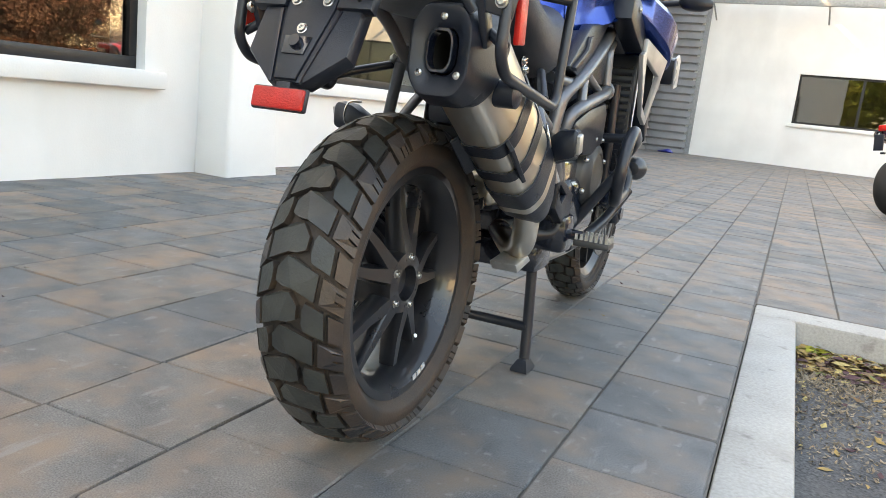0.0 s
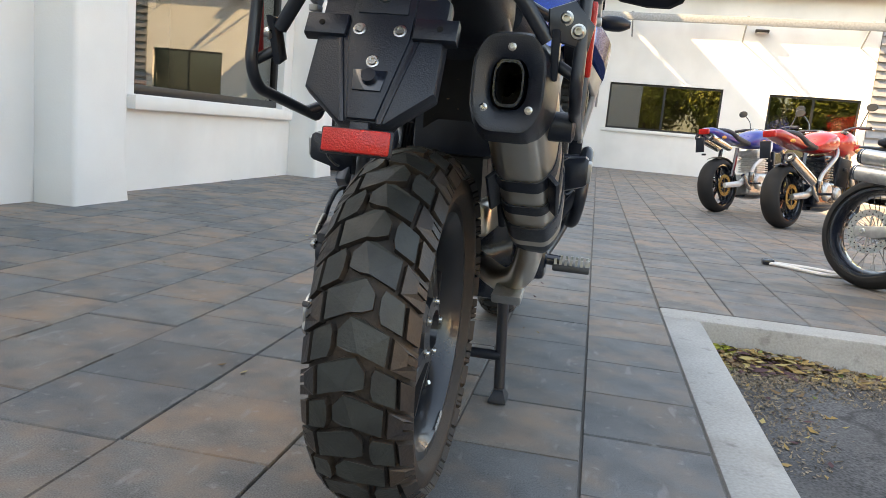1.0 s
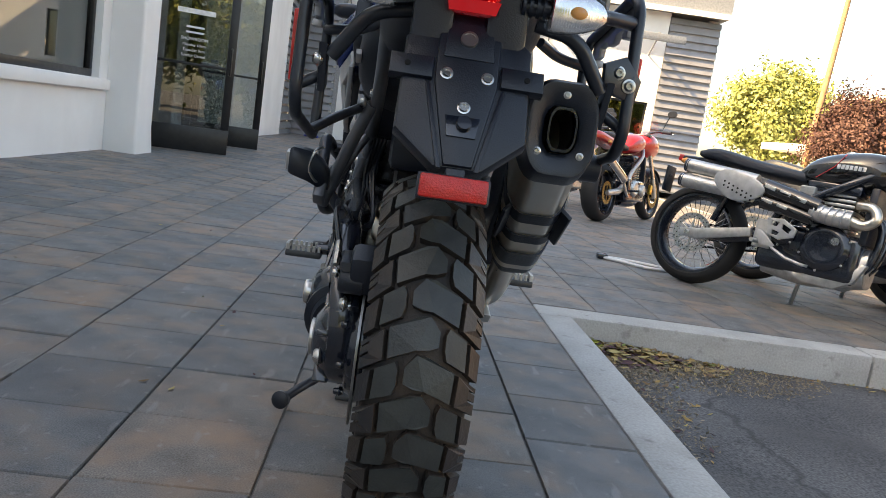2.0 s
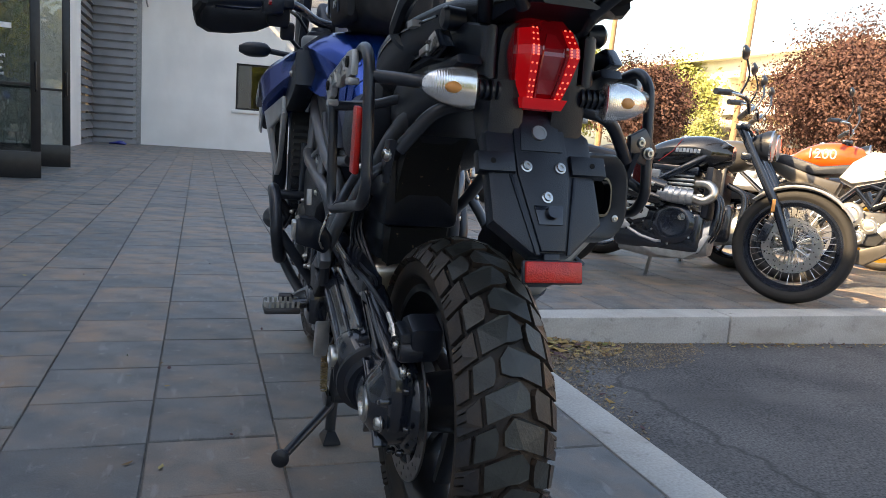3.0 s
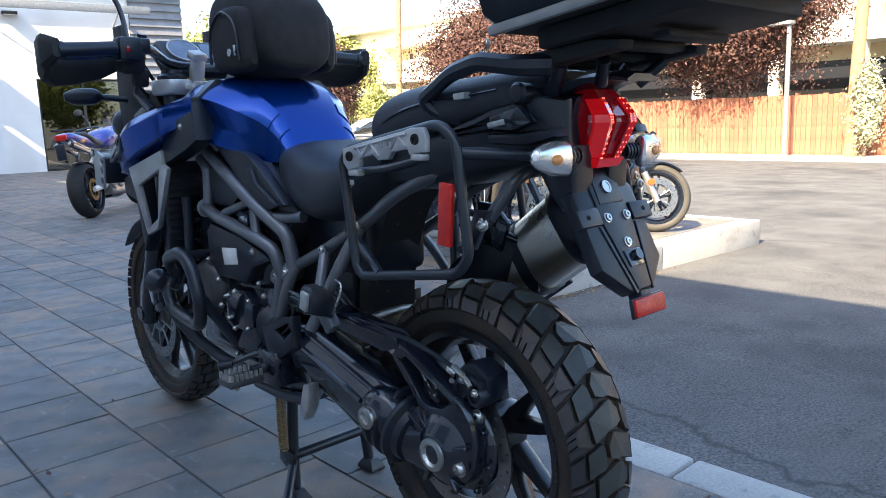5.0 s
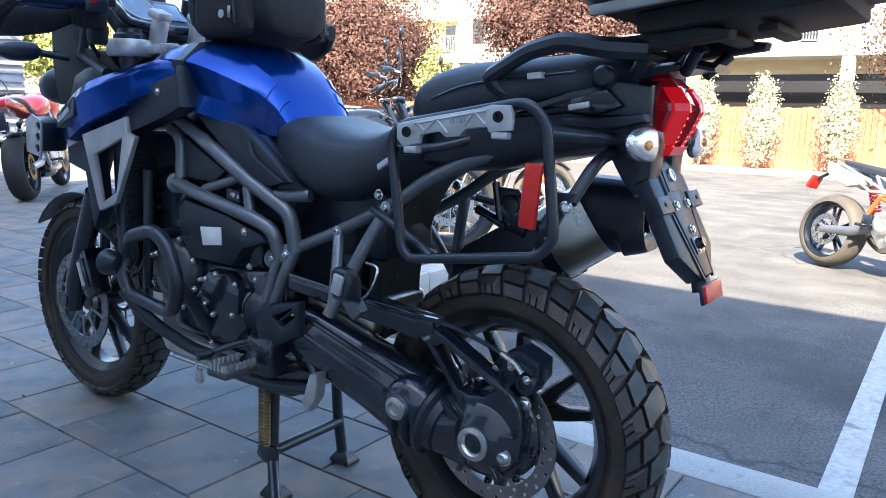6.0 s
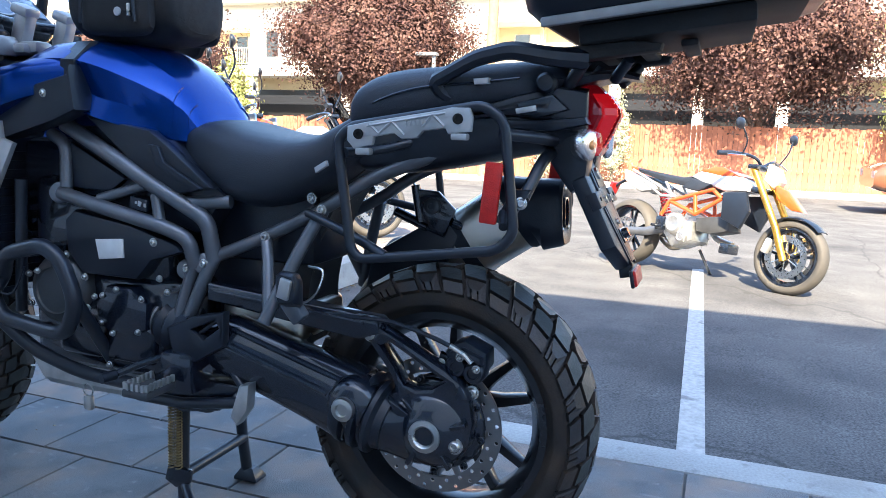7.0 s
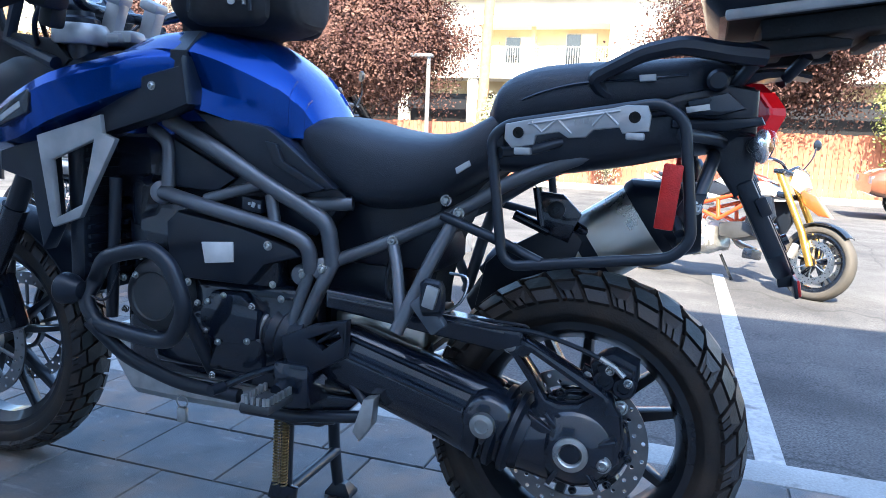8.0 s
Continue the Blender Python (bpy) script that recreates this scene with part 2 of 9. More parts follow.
def wear(m, scale, stretch, lo, hi, colour, amount, crack=0.0):
    """Lays stains, streaks or thin cracks of another colour over a material, by world place."""
    nt = m.node_tree
    b = nt.nodes["Principled BSDF"]
    base = b.inputs["Base Color"].links[0].from_socket
    geo, mp = nt.nodes.new("ShaderNodeNewGeometry"), nt.nodes.new("ShaderNodeMapping")
    mp.inputs["Scale"].default_value = stretch
    nt.links.new(geo.outputs["Position"], mp.inputs[0])
    src = mp.outputs[0]
    if crack:
        wob = nt.nodes.new("ShaderNodeTexNoise")
        wob.inputs["Scale"].default_value, wob.inputs["Detail"].default_value = 2.5, 6
        nt.links.new(src, wob.inputs["Vector"])
        add = nt.nodes.new("ShaderNodeMixRGB")
        add.blend_type = "ADD"
        add.inputs[0].default_value = crack
        nt.links.new(src, add.inputs[1])
        nt.links.new(wob.outputs["Color"], add.inputs[2])
        tex = nt.nodes.new("ShaderNodeTexVoronoi")
        tex.feature = "DISTANCE_TO_EDGE"
        nt.links.new(add.outputs[0], tex.inputs["Vector"])
        val = tex.outputs["Distance"]
    else:
        tex = nt.nodes.new("ShaderNodeTexNoise")
        tex.inputs["Detail"].default_value = 7
        nt.links.new(src, tex.inputs["Vector"])
        val = tex.outputs[0]
    tex.inputs["Scale"].default_value = scale
    mr = nt.nodes.new("ShaderNodeMapRange")
    for i, v in enumerate((lo, hi, 0.0, amount)):
        mr.inputs[i + 1].default_value = v
    nt.links.new(val, mr.inputs[0])
    mix = nt.nodes.new("ShaderNodeMix")
    mix.data_type = "RGBA"
    mix.inputs[7].default_value = (*colour, 1)
    nt.links.new(mr.outputs[0], mix.inputs[0])
    nt.links.new(base, mix.inputs[6])
    nt.links.new(mix.outputs[2], b.inputs["Base Color"])


ASPHALT.node_tree.nodes["Principled BSDF"].inputs["Specular IOR Level"].default_value = 0.15
wear(ASPHALT, 1.0, (0.22, 2.6, 1), 0.52, 0.68, (0.13, 0.128, 0.125), 0.6)
wear(ASPHALT, 0.7, (1, 1, 1), 0.53, 0.7, (0.045, 0.046, 0.05), 0.75)
wear(ASPHALT, 0.3, (0.5, 1.0, 1), 0.0035, 0.0, (0.045, 0.045, 0.046), 0.7, 0.3)
wear(KERB, 3.0, (1, 1, 2.5), 0.55, 0.75, (0.24, 0.225, 0.2), 0.6)
wear(KERB, 14.0, (1, 1, 1), 0.62, 0.72, (0.16, 0.15, 0.14), 0.6)
LINE = material("road_paint", (0.46, 0.46, 0.45), 0.85, second=(0.33, 0.33, 0.32), scale=45, bump=0.6)
SIDING = material("grey_metal_siding", (0.3, 0.3, 0.31), 0.45, metal=0.5, scale=2, bump=0.1)
STEEL = material("painted_steel", (0.3, 0.31, 0.32), 0.5, metal=0.3)
PANE = glass("window_glass", (0.85, 0.9, 0.88), 0.7, ior=2.1)
ROOM = material("shop_interior", (0.16, 0.14, 0.12), 0.8, scale=1.5)
FENCE_WOOD = material("red_brown_fence_wood", (0.34, 0.13, 0.075), 0.85, second=(0.27, 0.1, 0.058), scale=6, bump=0.5, by="object", vary=(0.86, 1.14))
BARK = material("bark", (0.12, 0.09, 0.07), 0.95, scale=14, bump=1.0, detail=60)
PLUM = material("plum_leaf", (0.055, 0.027, 0.025), 0.6, second=(0.14, 0.08, 0.064), scale=1.3, bump=0, by="island")
GREEN = material("green_leaf", (0.14, 0.18, 0.03), 0.55, second=(0.3, 0.28, 0.05), scale=1.2, bump=0, by="island")
PALE_GREEN = material("pale_green_leaf", (0.36, 0.38, 0.24), 0.55, second=(0.46, 0.46, 0.32), scale=1.2, bump=0, by="island")
YELLOW_GREEN = material("yellow_green_leaf", (0.26, 0.3, 0.09), 0.55, second=(0.36, 0.36, 0.14), scale=1.2, bump=0, by="island")
CAR_GLASS = material("car_glass", (0.02, 0.022, 0.025), 0.06, bump=0, coat=1.0)
POLE_WOOD = material("pole_wood", (0.36, 0.22, 0.12), 0.9, scale=8, bump=0.8)
wear(LINE, 9.0, (1, 1, 1), 0.58, 0.7, (0.16, 0.16, 0.16), 0.8)
wear(STUCCO, 0.9, (1, 1, 0.35), 0.52, 0.72, (0.6, 0.6, 0.59), 0.6)
wear(PAVER, 1.1, (1, 1, 1), 0.56, 0.72, (0.1, 0.1, 0.105), 0.35)
for leafy in (PLUM, GREEN, YELLOW_GREEN):
    leafy.node_tree.nodes["Principled BSDF"].inputs["Specular IOR Level"].default_value = 0.12
wear(PAVER, 26.0, (1, 0.25, 1), 0.63, 0.7, (0.3, 0.295, 0.29), 0.35)

# ---- the place ----
SLOPE = 0.021


def road_z(x):
    return -0.115 - SLOPE * max(0, min(x, 24) - 0.8)


# one sheet of ground
bm = bmesh.new()
xs = [-400, -60, -20, -4, 0.7, 2, 4, 6, 9, 12, 16, 20, 24, 40, 80, 400]
ys = [-400, -60, -20, -8, -3, 0, 3, 6, 12, 20, 40, 80, 400]
grid = [[bm.verts.new((x, y, road_z(x))) for y in ys] for x in xs]
for i in range(len(xs) - 1):
    for j in range(len(ys) - 1):
        bm.faces.new((grid[i][j], grid[i + 1][j], grid[i + 1][j + 1], grid[i][j + 1]))
tagged(part("ground", bm, ASPHALT), "dark grey asphalt car park with worn patches", "ground", kind="structure")

# terrace under the pavers, and its kerbs
KX0, KX1, KY0, KY1, KEND = 0.615, 0.765, 1.82, 1.985, 5.2
terrace = thing("pavement", "grey and tan square concrete pavers laid in staggered rows", "pavement", kind="structure")
part("bed", merge(box(-8, KX0, -9, 26, -0.4, -0.007), box(KX0, KEND - 0.15, KY1, 26, -0.4, -0.007)), BED, terrace, smooth=0)


def kerb_stone(m, length, depth):
    bm = box(0, length, 0, depth, -0.4, 0.0, 0.012)
    for v in bm.verts:
        v.co.z += 0.0
    ob = part("kerb_stone", bm, KERB, kerb)
    ob.matrix_basis = m
    return ob


kerb = thing("kerb", "pale cast concrete kerb with a square inner corner", "kerb", kind="structure")
for y0 in (-9.0, -6.0, -3.02):
    kerb_stone(pose(KX0 + 0.002, y0, 0), 0.148, 2.99)
kerb_stone(pose(KX0 + 0.002, -0.02, 0), 0.148, KY0 + 0.018)
for x0, x1 in ((KX0 + 0.002, 2.13), (2.137, 3.66), (3.667, KEND)):
    kerb_stone(pose(x0, KY0, 0), x1 - x0, KY1 - KY0)
for y0 in (KY1 + 0.005, 5.0, 8.0, 11.0, 14.0, 17.0, 20.0):
    kerb_stone(pose(KEND - 0.15, y0, 0), 0.15, min(2.995, 5.0 - KY1 - 0.01) if y0 < 3 else 2.99)

# parking line
bm = box(0.95, 5.2, -0.5, -0.41, -0.02, 0.0)
for v in bm.verts:
    v.co.y += 0.026 * (v.co.x - 0.95)
for v in bm.verts:
    v.co.z += road_z(v.co.x) + 0.004
tagged(part("parking_line", bm, LINE, smooth=0), "worn white painted parking line", "road marking", kind="structure")


# ---- shop building beside the terrace ----
WX = -3.0
shop = thing("wall_west", "white stucco shop wall with pilasters and recessed windows", "wall", kind="structure")
TOP = 5.75
OPEN = [(0.1, 2.26, 0.64, 2.75), (3.7, 6.3, 0.7, 2.75), (7.62, 9.72, 0.0, 2.5)]


def wall_with_openings(y0, y1, z0, z1, openings, x0, x1):
    out = bmesh.new()
    y = y0
    blocks = []
    for a, b, c, d in openings:
        blocks += [(y, a, z0, z1), (a, b, d, z1)] + ([(a, b, z0, c)] if c > z0 else [])
        y = b
    blocks.append((y, y1, z0, z1))
    return merge(out, *[box(x0, x1, *k) for k in blocks])


part("wall", wall_with_openings(-14, 17.5, -0.2, TOP, OPEN, WX - 0.3, WX), STUCCO, shop, smooth=0)
# Unseen block, its height set to shade the terrace and far wall.
part("tall_end", box(-9, WX - 0.31, 13.0, 20.6, -0.2, 7.4), STUCCO, shop, smooth=0)
# Unseen screen and posts, added to cut the far wall's sun to a streak.
part("unseen_sun_screen", box(WX - 0.5, WX - 0.31, 13.0, 20.6, 7.68, 8.6), STEEL, shop, smooth=0)
for y in (13.1, 15.6, 18.1, 20.4):
    part("sun_screen_post", box(WX - 0.45, WX - 0.38, y, y + 0.06, 7.4, 7.68), STEEL, shop, smooth=0)
part("end_wall", box(-9, WX - 0.3, 10.6, 10.9, -0.2, TOP), STUCCO, shop, smooth=0)
part("back_wall", box(-9.3, -9, -14, 26, -0.2, TOP), STUCCO, shop, smooth=0)
part("side_wall", box(-9, WX - 0.3, -14, -13.7, -0.2, TOP), STUCCO, shop, smooth=0)
part("roof", box(-9, WX - 0.3, -13.7, 10.6, TOP - 0.6, TOP - 0.3), STUCCO, shop, smooth=0)
part("shop_floor", box(-9, WX - 0.3, -13.7, 10.6, -0.05, 0.0), ROOM, shop, smooth=0)
part("shop_ceiling", box(-9, WX - 0.3, -13.7, 10.6, 3.0, 3.1), STUCCO, shop, smooth=0)
part("shop_back", box(-8.0, -7.9, -13.7, 10.6, 0.0, 3.0), ROOM, shop, smooth=0)


def pilaster(y0, y1, x):
    """A pilaster that flares a little towards its foot, with rounded corners."""
    bm = box(WX - 0.02, x, y0, y1, -0.2, 5.5, 0.03, 3)
    bmesh.ops.bisect_plane(bm, geom=bm.verts[:] + bm.edges[:] + bm.faces[:], plane_co=(0, 0, 0.25), plane_no=(0, 0, 1))
    for v in bm.verts:
        if v.co.z < 0.1 and v.co.x > WX:
            v.co.x += 0.03
            v.co.y += 0.03 if v.co.y > (y0 + y1) / 2 else -0.03
    return part("pilaster", bm, STUCCO, shop)


pilaster(2.72, 3.22, -2.72)
pilaster(6.5, 6.98, -2.68)


def shop_window(name, y0, y1, z0, z1, mull=()):
    w = thing(name, "large shop window in a dark metal frame with white sill", "window", kind="structure")
    x = WX - 0.13
    part("sill", box(WX - 0.14, WX + 0.07, y0 - 0.08, y1 + 0.12, z0 - 0.11, z0 - 0.005, 0.012), STUCCO, w)
    bm = merge(box(x, x + 0.06, y0, y1, z0, z0 + 0.07, 0.004), box(x, x + 0.06, y0, y1, z1 - 0.06, z1, 0.004), box(x, x + 0.06, y0, y0 + 0.06, z0 + 0.07, z1 - 0.06, 0.004), box(x, x + 0.06, y1 - 0.06, y1, z0 + 0.07, z1 - 0.06, 0.004))
    part("window_frame", bm, DARK_FRAME, w)
    edges = [y0 + 0.06, *mull, y1 - 0.06]
    for a, b in zip(edges, edges[1:]):
        p = part("pane", box(x + 0.02, x + 0.03, a, b, z0 + 0.07, z1 - 0.06), PANE, w, smooth=0)
        p.visible_shadow = False
    for m in mull:
        part("mullion", box(x, x + 0.055, m - 0.025, m + 0.025, z0 + 0.07, z1 - 0.06, 0.004), DARK_FRAME, w)


shop_window("window_1", *OPEN[0])
shop_window("window_2", *OPEN[1])

# glazed double door, both leaves swung out
door_frame = thing("door_frame", "dark metal door frame in the shop wall", "door frame", kind="structure")
part("jamb", merge(box(WX - 0.14, WX - 0.02, 7.62, 7.68, 0, 2.5, 0.004), box(WX - 0.14, WX - 0.02, 9.66, 9.72, 0, 2.5, 0.004), box(WX - 0.14, WX - 0.02, 7.68, 9.66, 2.44, 2.5, 0.004)), DARK_FRAME, door_frame)
WHITE_VINYL = material("white_vinyl", (0.8, 0.8, 0.8), 0.6, bump=0)
RED_VINYL = material("red_vinyl", (0.6, 0.02, 0.03), 0.5, bump=0)


def text(body, size, material_, parent, m, name="lettering"):
    cu = bpy.data.curves.new(name, "FONT")
    cu.body, cu.size, cu.extrude = body, size, 0.0012
    cu.align_x = "CENTER"
    tmp = new("tmp_text", cu)
    me = bpy.data.meshes.new_from_object(tmp.evaluated_get(bpy.context.evaluated_depsgraph_get()))
    bpy.data.objects.remove(tmp)
    me.materials.clear()
    me.materials.append(material_)
    ob = new(name, me)
    ob.parent = parent
    ob.matrix_basis = m
    return ob


def door_leaf(name, m, lettered):
    d = thing(name, "open glass shop door in a black metal frame", "door", m, kind="structure")
    w, h, s = 0.95, 2.4, 0.095
    bm = merge(box(0, w, -0.022, 0.022, 0.01, 0.3, 0.003), box(0, w, -0.022, 0.022, h - s, h, 0.003), box(0, s, -0.022, 0.022, 0.3, h - s, 0.003), box(w - s, w, -0.022, 0.022, 0.3, h - s, 0.003))
    part("leaf_frame", bm, DARK_FRAME, d)
    p = part("pane", box(s, w - s, -0.005, 0.005, 0.3, h - s), PANE, d, smooth=0)
    p.visible_shadow = False
    part("rail", box(s, w - s, -0.015, 0.015, 1.0, 1.03, 0.003), DARK_FRAME, d)
    part("door_handle", tube([(w - 0.05, -0.02, 0.95), (w - 0.05, -0.09, 0.95), (w - 0.05, -0.09, 1.25), (w - 0.05, -0.02, 1.25)], 0.012, 0.03), DARK_FRAME, d)
    if lettered:
        turn = pose(0, 0, 0, 90, 0, 0)
        for body, z, size, mat_ in (("SHOWROOM", 1.28, 0.05, WHITE_VINYL), ("Monday 10am", 1.215, 0.045, WHITE_VINYL), ("Tues-Sat 9am", 1.155, 0.045, WHITE_VINYL), ("Sunday Closed", 1.095, 0.045, WHITE_VINYL)):
            text(body, size, mat_, d, pose(w / 2, -0.008, z) @ turn)
        for z, ww, hh, mat_ in ((1.42, 0.2, 0.022, WHITE_VINYL), (1.36, 0.2, 0.022, WHITE_VINYL), (1.58, 0.42, 0.055, WHITE_VINYL), (1.8, 0.22, 0.05, RED_VINYL), (1.8, 0.0, 0.05, WHITE_VINYL)):
            if ww:
                part("sign_bar", box(w / 2 - ww / 2, w / 2 + ww / 2, -0.009, -0.006, z, z + hh), mat_, d, smooth=0)
    return d


door_leaf("door_1", pose(WX - 0.02, 7.72, 0.0, 0, 0, 15), True)
door_leaf("door_2", pose(WX - 0.02, 9.68, 0.0, 0, 0, 12), False)

# ---- far wall across the end of the terrace ----
FAR = pose(-2.09, 19.7, 0, 0, 0, -5)
far = thing("wall_north", "white stucco wall with sunlit streaks under a dark fascia", "wall", FAR, kind="structure")
FAR_OPEN = [(2.52, 5.36, 1.07, 2.26), (6.46, 8.55, 0.0, 2.22)]


def far_blocks():
    bms, u = [], 0.0
    for a, b, c, d in FAR_OPEN:
        bms += [box(u, a, 0, 0.3, -0.3, 4.6), box(a, b, 0, 0.3, d, 4.6)] + ([box(a, b, 0, 0.3, -0.3, c)] if c else [])
        u = b
    return merge(*bms, box(u, 8.74, 0, 0.3, -0.3, 4.6))


part("wall", far_blocks(), STUCCO, far, smooth=0)
part("fascia", box(-2, 10.2, -0.35, 4.0, 4.6, 5.5), STEEL, far, smooth=0)
part("fascia_trim", box(-2, 10.25, -0.4, -0.35, 4.56, 4.7), STUCCO, far, smooth=0)
part("room_back", box(-2, 9.8, 3.9, 4.0, -0.3, 4.6), ROOM, far, smooth=0)
part("room_floor", box(0, 9.8, 0.3, 3.9, -0.06, -0.02), ROOM, far, smooth=0)


def siding(u0, u1, z0, z1, back):
    """Horizontal trapezoid boards."""
    bms = []
    z = z0
    while z < z1:
        b = box(u0, u1, -0.06, back, z + 0.05, z + 0.2)
        for v in b.verts:
            if v.co.y < 0 and v.co.z > z + 0.15:
                v.co.y += 0.055
        b2 = box(u0, u1, 0.02, back, z, z + 0.05)
        part("siding_board", merge(b, b2), SIDING, far, smooth=0)
        z += 0.2


siding(-1.06, 0.08, -0.1, 4.5, 0.2)
part("corner_trim", box(0.085, 0.2, -0.05, 0.0, -0.1, 4.5), STEEL, far, smooth=0)
for k in range(23):
    b = box(-2.0, 0.4, -0.06, 0.05, 0.05 + 0.2 * k, 0.2 + 0.2 * k)
    for v in b.verts:
        if v.co.y < 0 and v.co.z > 0.15 + 0.2 * k:
            v.co.y += 0.055
    part("siding_board", moved(b, FAR.inverted() @ pose(WX - 0.06, 19.2, -0.1, 0, 0, 90)), SIDING, far, smooth=0)
siding(8.75, 10.1, -0.1, 4.5, 0.25)
part("return_wall", box(9.85, 10.09, 0.26, 4.0, -0.3, 4.6), STUCCO, far, smooth=0)


def far_window(name, label, u0, u1, z0, z1, mull, sill):
    w = thing(name, label, "window", FAR, kind="structure")
    y = 0.09
    bm = merge(box(u0, u1, y, y + 0.06, z0, z0 + 0.05), box(u0, u1, y, y + 0.06, z1 - 0.05, z1), box(u0, u0 + 0.05, y, y + 0.06, z0 + 0.05, z1 - 0.05), box(u1 - 0.05, u1, y, y + 0.06, z0 + 0.05, z1 - 0.05))
    part("window_frame", bm, DARK_FRAME, w, smooth=0)
    edges = [u0 + 0.05, *mull, u1 - 0.05]
    for a, b in zip(edges, edges[1:]):
        p = part("pane", box(a, b, y + 0.02, y + 0.03, z0 + 0.05, z1 - 0.05), PANE, w, smooth=0)
        p.visible_shadow = False
    for m in mull:
        part("mullion", box(m - 0.03, m + 0.03, y - 0.004, y + 0.056, z0 + 0.05, z1 - 0.05), DARK_FRAME, w, smooth=0)
    if sill:
        part("sill", box(u0 - 0.1, u1 + 0.1, -0.05, 0.15, z0 - 0.09, z0 - 0.004, 0.01), STUCCO, w)
    else:
        part("push_bar", box(u0 + 0.2, u0 + 0.85, y - 0.06, y - 0.03, 0.95, 1.0, 0.005), DARK_FRAME, w)


far_window("window_3", "wide dark-framed window reflecting yellow-green trees", *FAR_OPEN[0], (3.94,), True)
far_window("door_3", "dark-framed glazed double entrance door", *FAR_OPEN[1], (7.5,), False)

# steel sunshade along the far wall
shade_rail = thing("sunshade", "grey steel sunshade beam on wall brackets", "canopy", FAR)
part("beam", box(-0.4, 9.0, -0.95, -0.87, 3.72, 3.9, 0.006), STEEL, shade_rail)
for u in (0.3, 2.9, 5.6, 8.3):
    part("bracket", box(u, u + 0.06, -0.88, 0.0, 3.86, 3.94, 0.005), STEEL, shade_rail)
    part("brace", rod((u + 0.03, -0.8, 3.84), (u + 0.03, -0.01, 3.45), 0.02), STEEL, shade_rail)
wall_lamp = thing("wall_lamp", "small flat bronze wall lamp on the white wall", "lamp", FAR @ pose(6.05, 0, 3.68))
part("housing", box(-0.16, 0.16, -0.2, 0.0, 0, 0.07, 0.012), DARK_FRAME, wall_lamp)
part("lens", box(-0.12, 0.12, -0.18, -0.05, -0.012, 0.004, 0.003), WHITE_VINYL, wall_lamp)

# ---- fence, apartment house, poles across the car park ----
FX = 21.0
FZ = road_z(FX)
fence = thing("fence", "red-brown wooden board fence at the car park's edge", "fence", pose(FX, 0, FZ))
board = mesh_of(box(-0.012, 0.012, 0.004, 0.136, 0.03, 1.8), "board", 0)
board.materials.append(FENCE_WOOD)
for i in range(290):
    b = new("board", board)
    b.parent = fence
    b.matrix_basis = pose(random.uniform(-0.006, 0.006), -12 + i * 0.14, random.uniform(-0.02, 0.02))
for z in (0.35, 1.0, 1.6):
    part("rail", box(0.013, 0.06, -12, 28.6, z, z + 0.09), FENCE_WOOD, fence, smooth=0)
for i in range(17):
    part("post", box(0.061, 0.16, -12 + i * 2.5, -11.9 + i * 2.5, 0, 1.85), FENCE_WOOD, fence, smooth=0)
verge = box(19.6, FX + 6, -40, 60, -0.4, 0.12, 0.02)
for v in verge.verts:
    v.co.z += FZ
tagged(part("verge", verge, KERB), "pale raised strip along the foot of the fence", "kerb", kind="structure")

BX = 36.0
house = thing("apartment_house", "three-storey beige stucco apartment house with white piers and balconies", "building", pose(BX, 0, FZ))
RAIL_WHITE = material("pale_railing", (0.6, 0.58, 0.54), 0.5, bump=0.1)
part("wall", box(2.0, 9, -40, 60, 0, 8.2), STUCCO_BEIGE, house, smooth=0)
part("roof", box(-1.0, 9.5, -40, 60, 8.2, 8.55), STUCCO_CREAM, house, smooth=0)
part("floor_band", box(-0.3, 2.0, -40, 60, 4.28, 4.85), STUCCO_CREAM, house, smooth=0)
part("eave_band", box(-0.1, 2.0, -40, 60, 6.95, 8.2), STUCCO_CREAM, house, smooth=0)
# Dark sheet: the open ground floor's shade is put into its colour.
part("carport_shade", box(1.9, 2.02, -40, 60, 0.2, 3.6), DARK_FRAME, house, smooth=0)
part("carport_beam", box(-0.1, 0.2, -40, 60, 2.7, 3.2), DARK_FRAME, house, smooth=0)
for y0, y1, z0 in ((-34, -26.6, 0), (-20, -12.5, 0), (-5.6, 4.7, 4.85), (11.25, 25.3, 4.85), (32.0, 39.0, 0), (45.5, 52, 0)):
    part("pier", box(-0.2, 2.0, y0, y1, z0, 6.95), STUCCO_CREAM, house, smooth=0)
for y in (-3.0, 0.6, 4.5, 11.2, 15.0, 19.0, 25.2):
    part("column", box(-0.18, 0.35, y, y + 0.5, 0, 4.28), STUCCO_CREAM, house, smooth=0)
for y0, y1 in ((-12.5, -5.6), (4.7, 11.25), (25.3, 32.0), (39.0, 45.5)):
    for z in (0.9, 4.85):
        bal = part("balcony", merge(box(-0.28, -0.24, y0, y1, z + 0.95, z + 1.0), box(-0.28, -0.24, y0, y1, z + 0.08, z + 0.12)), RAIL_WHITE, house, smooth=0)
        tagged(part("balustrade", merge(bmesh.new(), *[box(-0.27, -0.25, y0 + 0.12 * i, y0 + 0.12 * i + 0.025, z + 0.1, z + 0.97) for i in range(1, int((y1 - y0) / 0.12))]), RAIL_WHITE, bal, smooth=0), kind="stuff")
    part("post", box(0.9, 1.1, (y0 + y1) / 2 + 0.6, (y0 + y1) / 2 + 0.8, 4.85, 6.95), STUCCO_BEIGE, house, smooth=0)
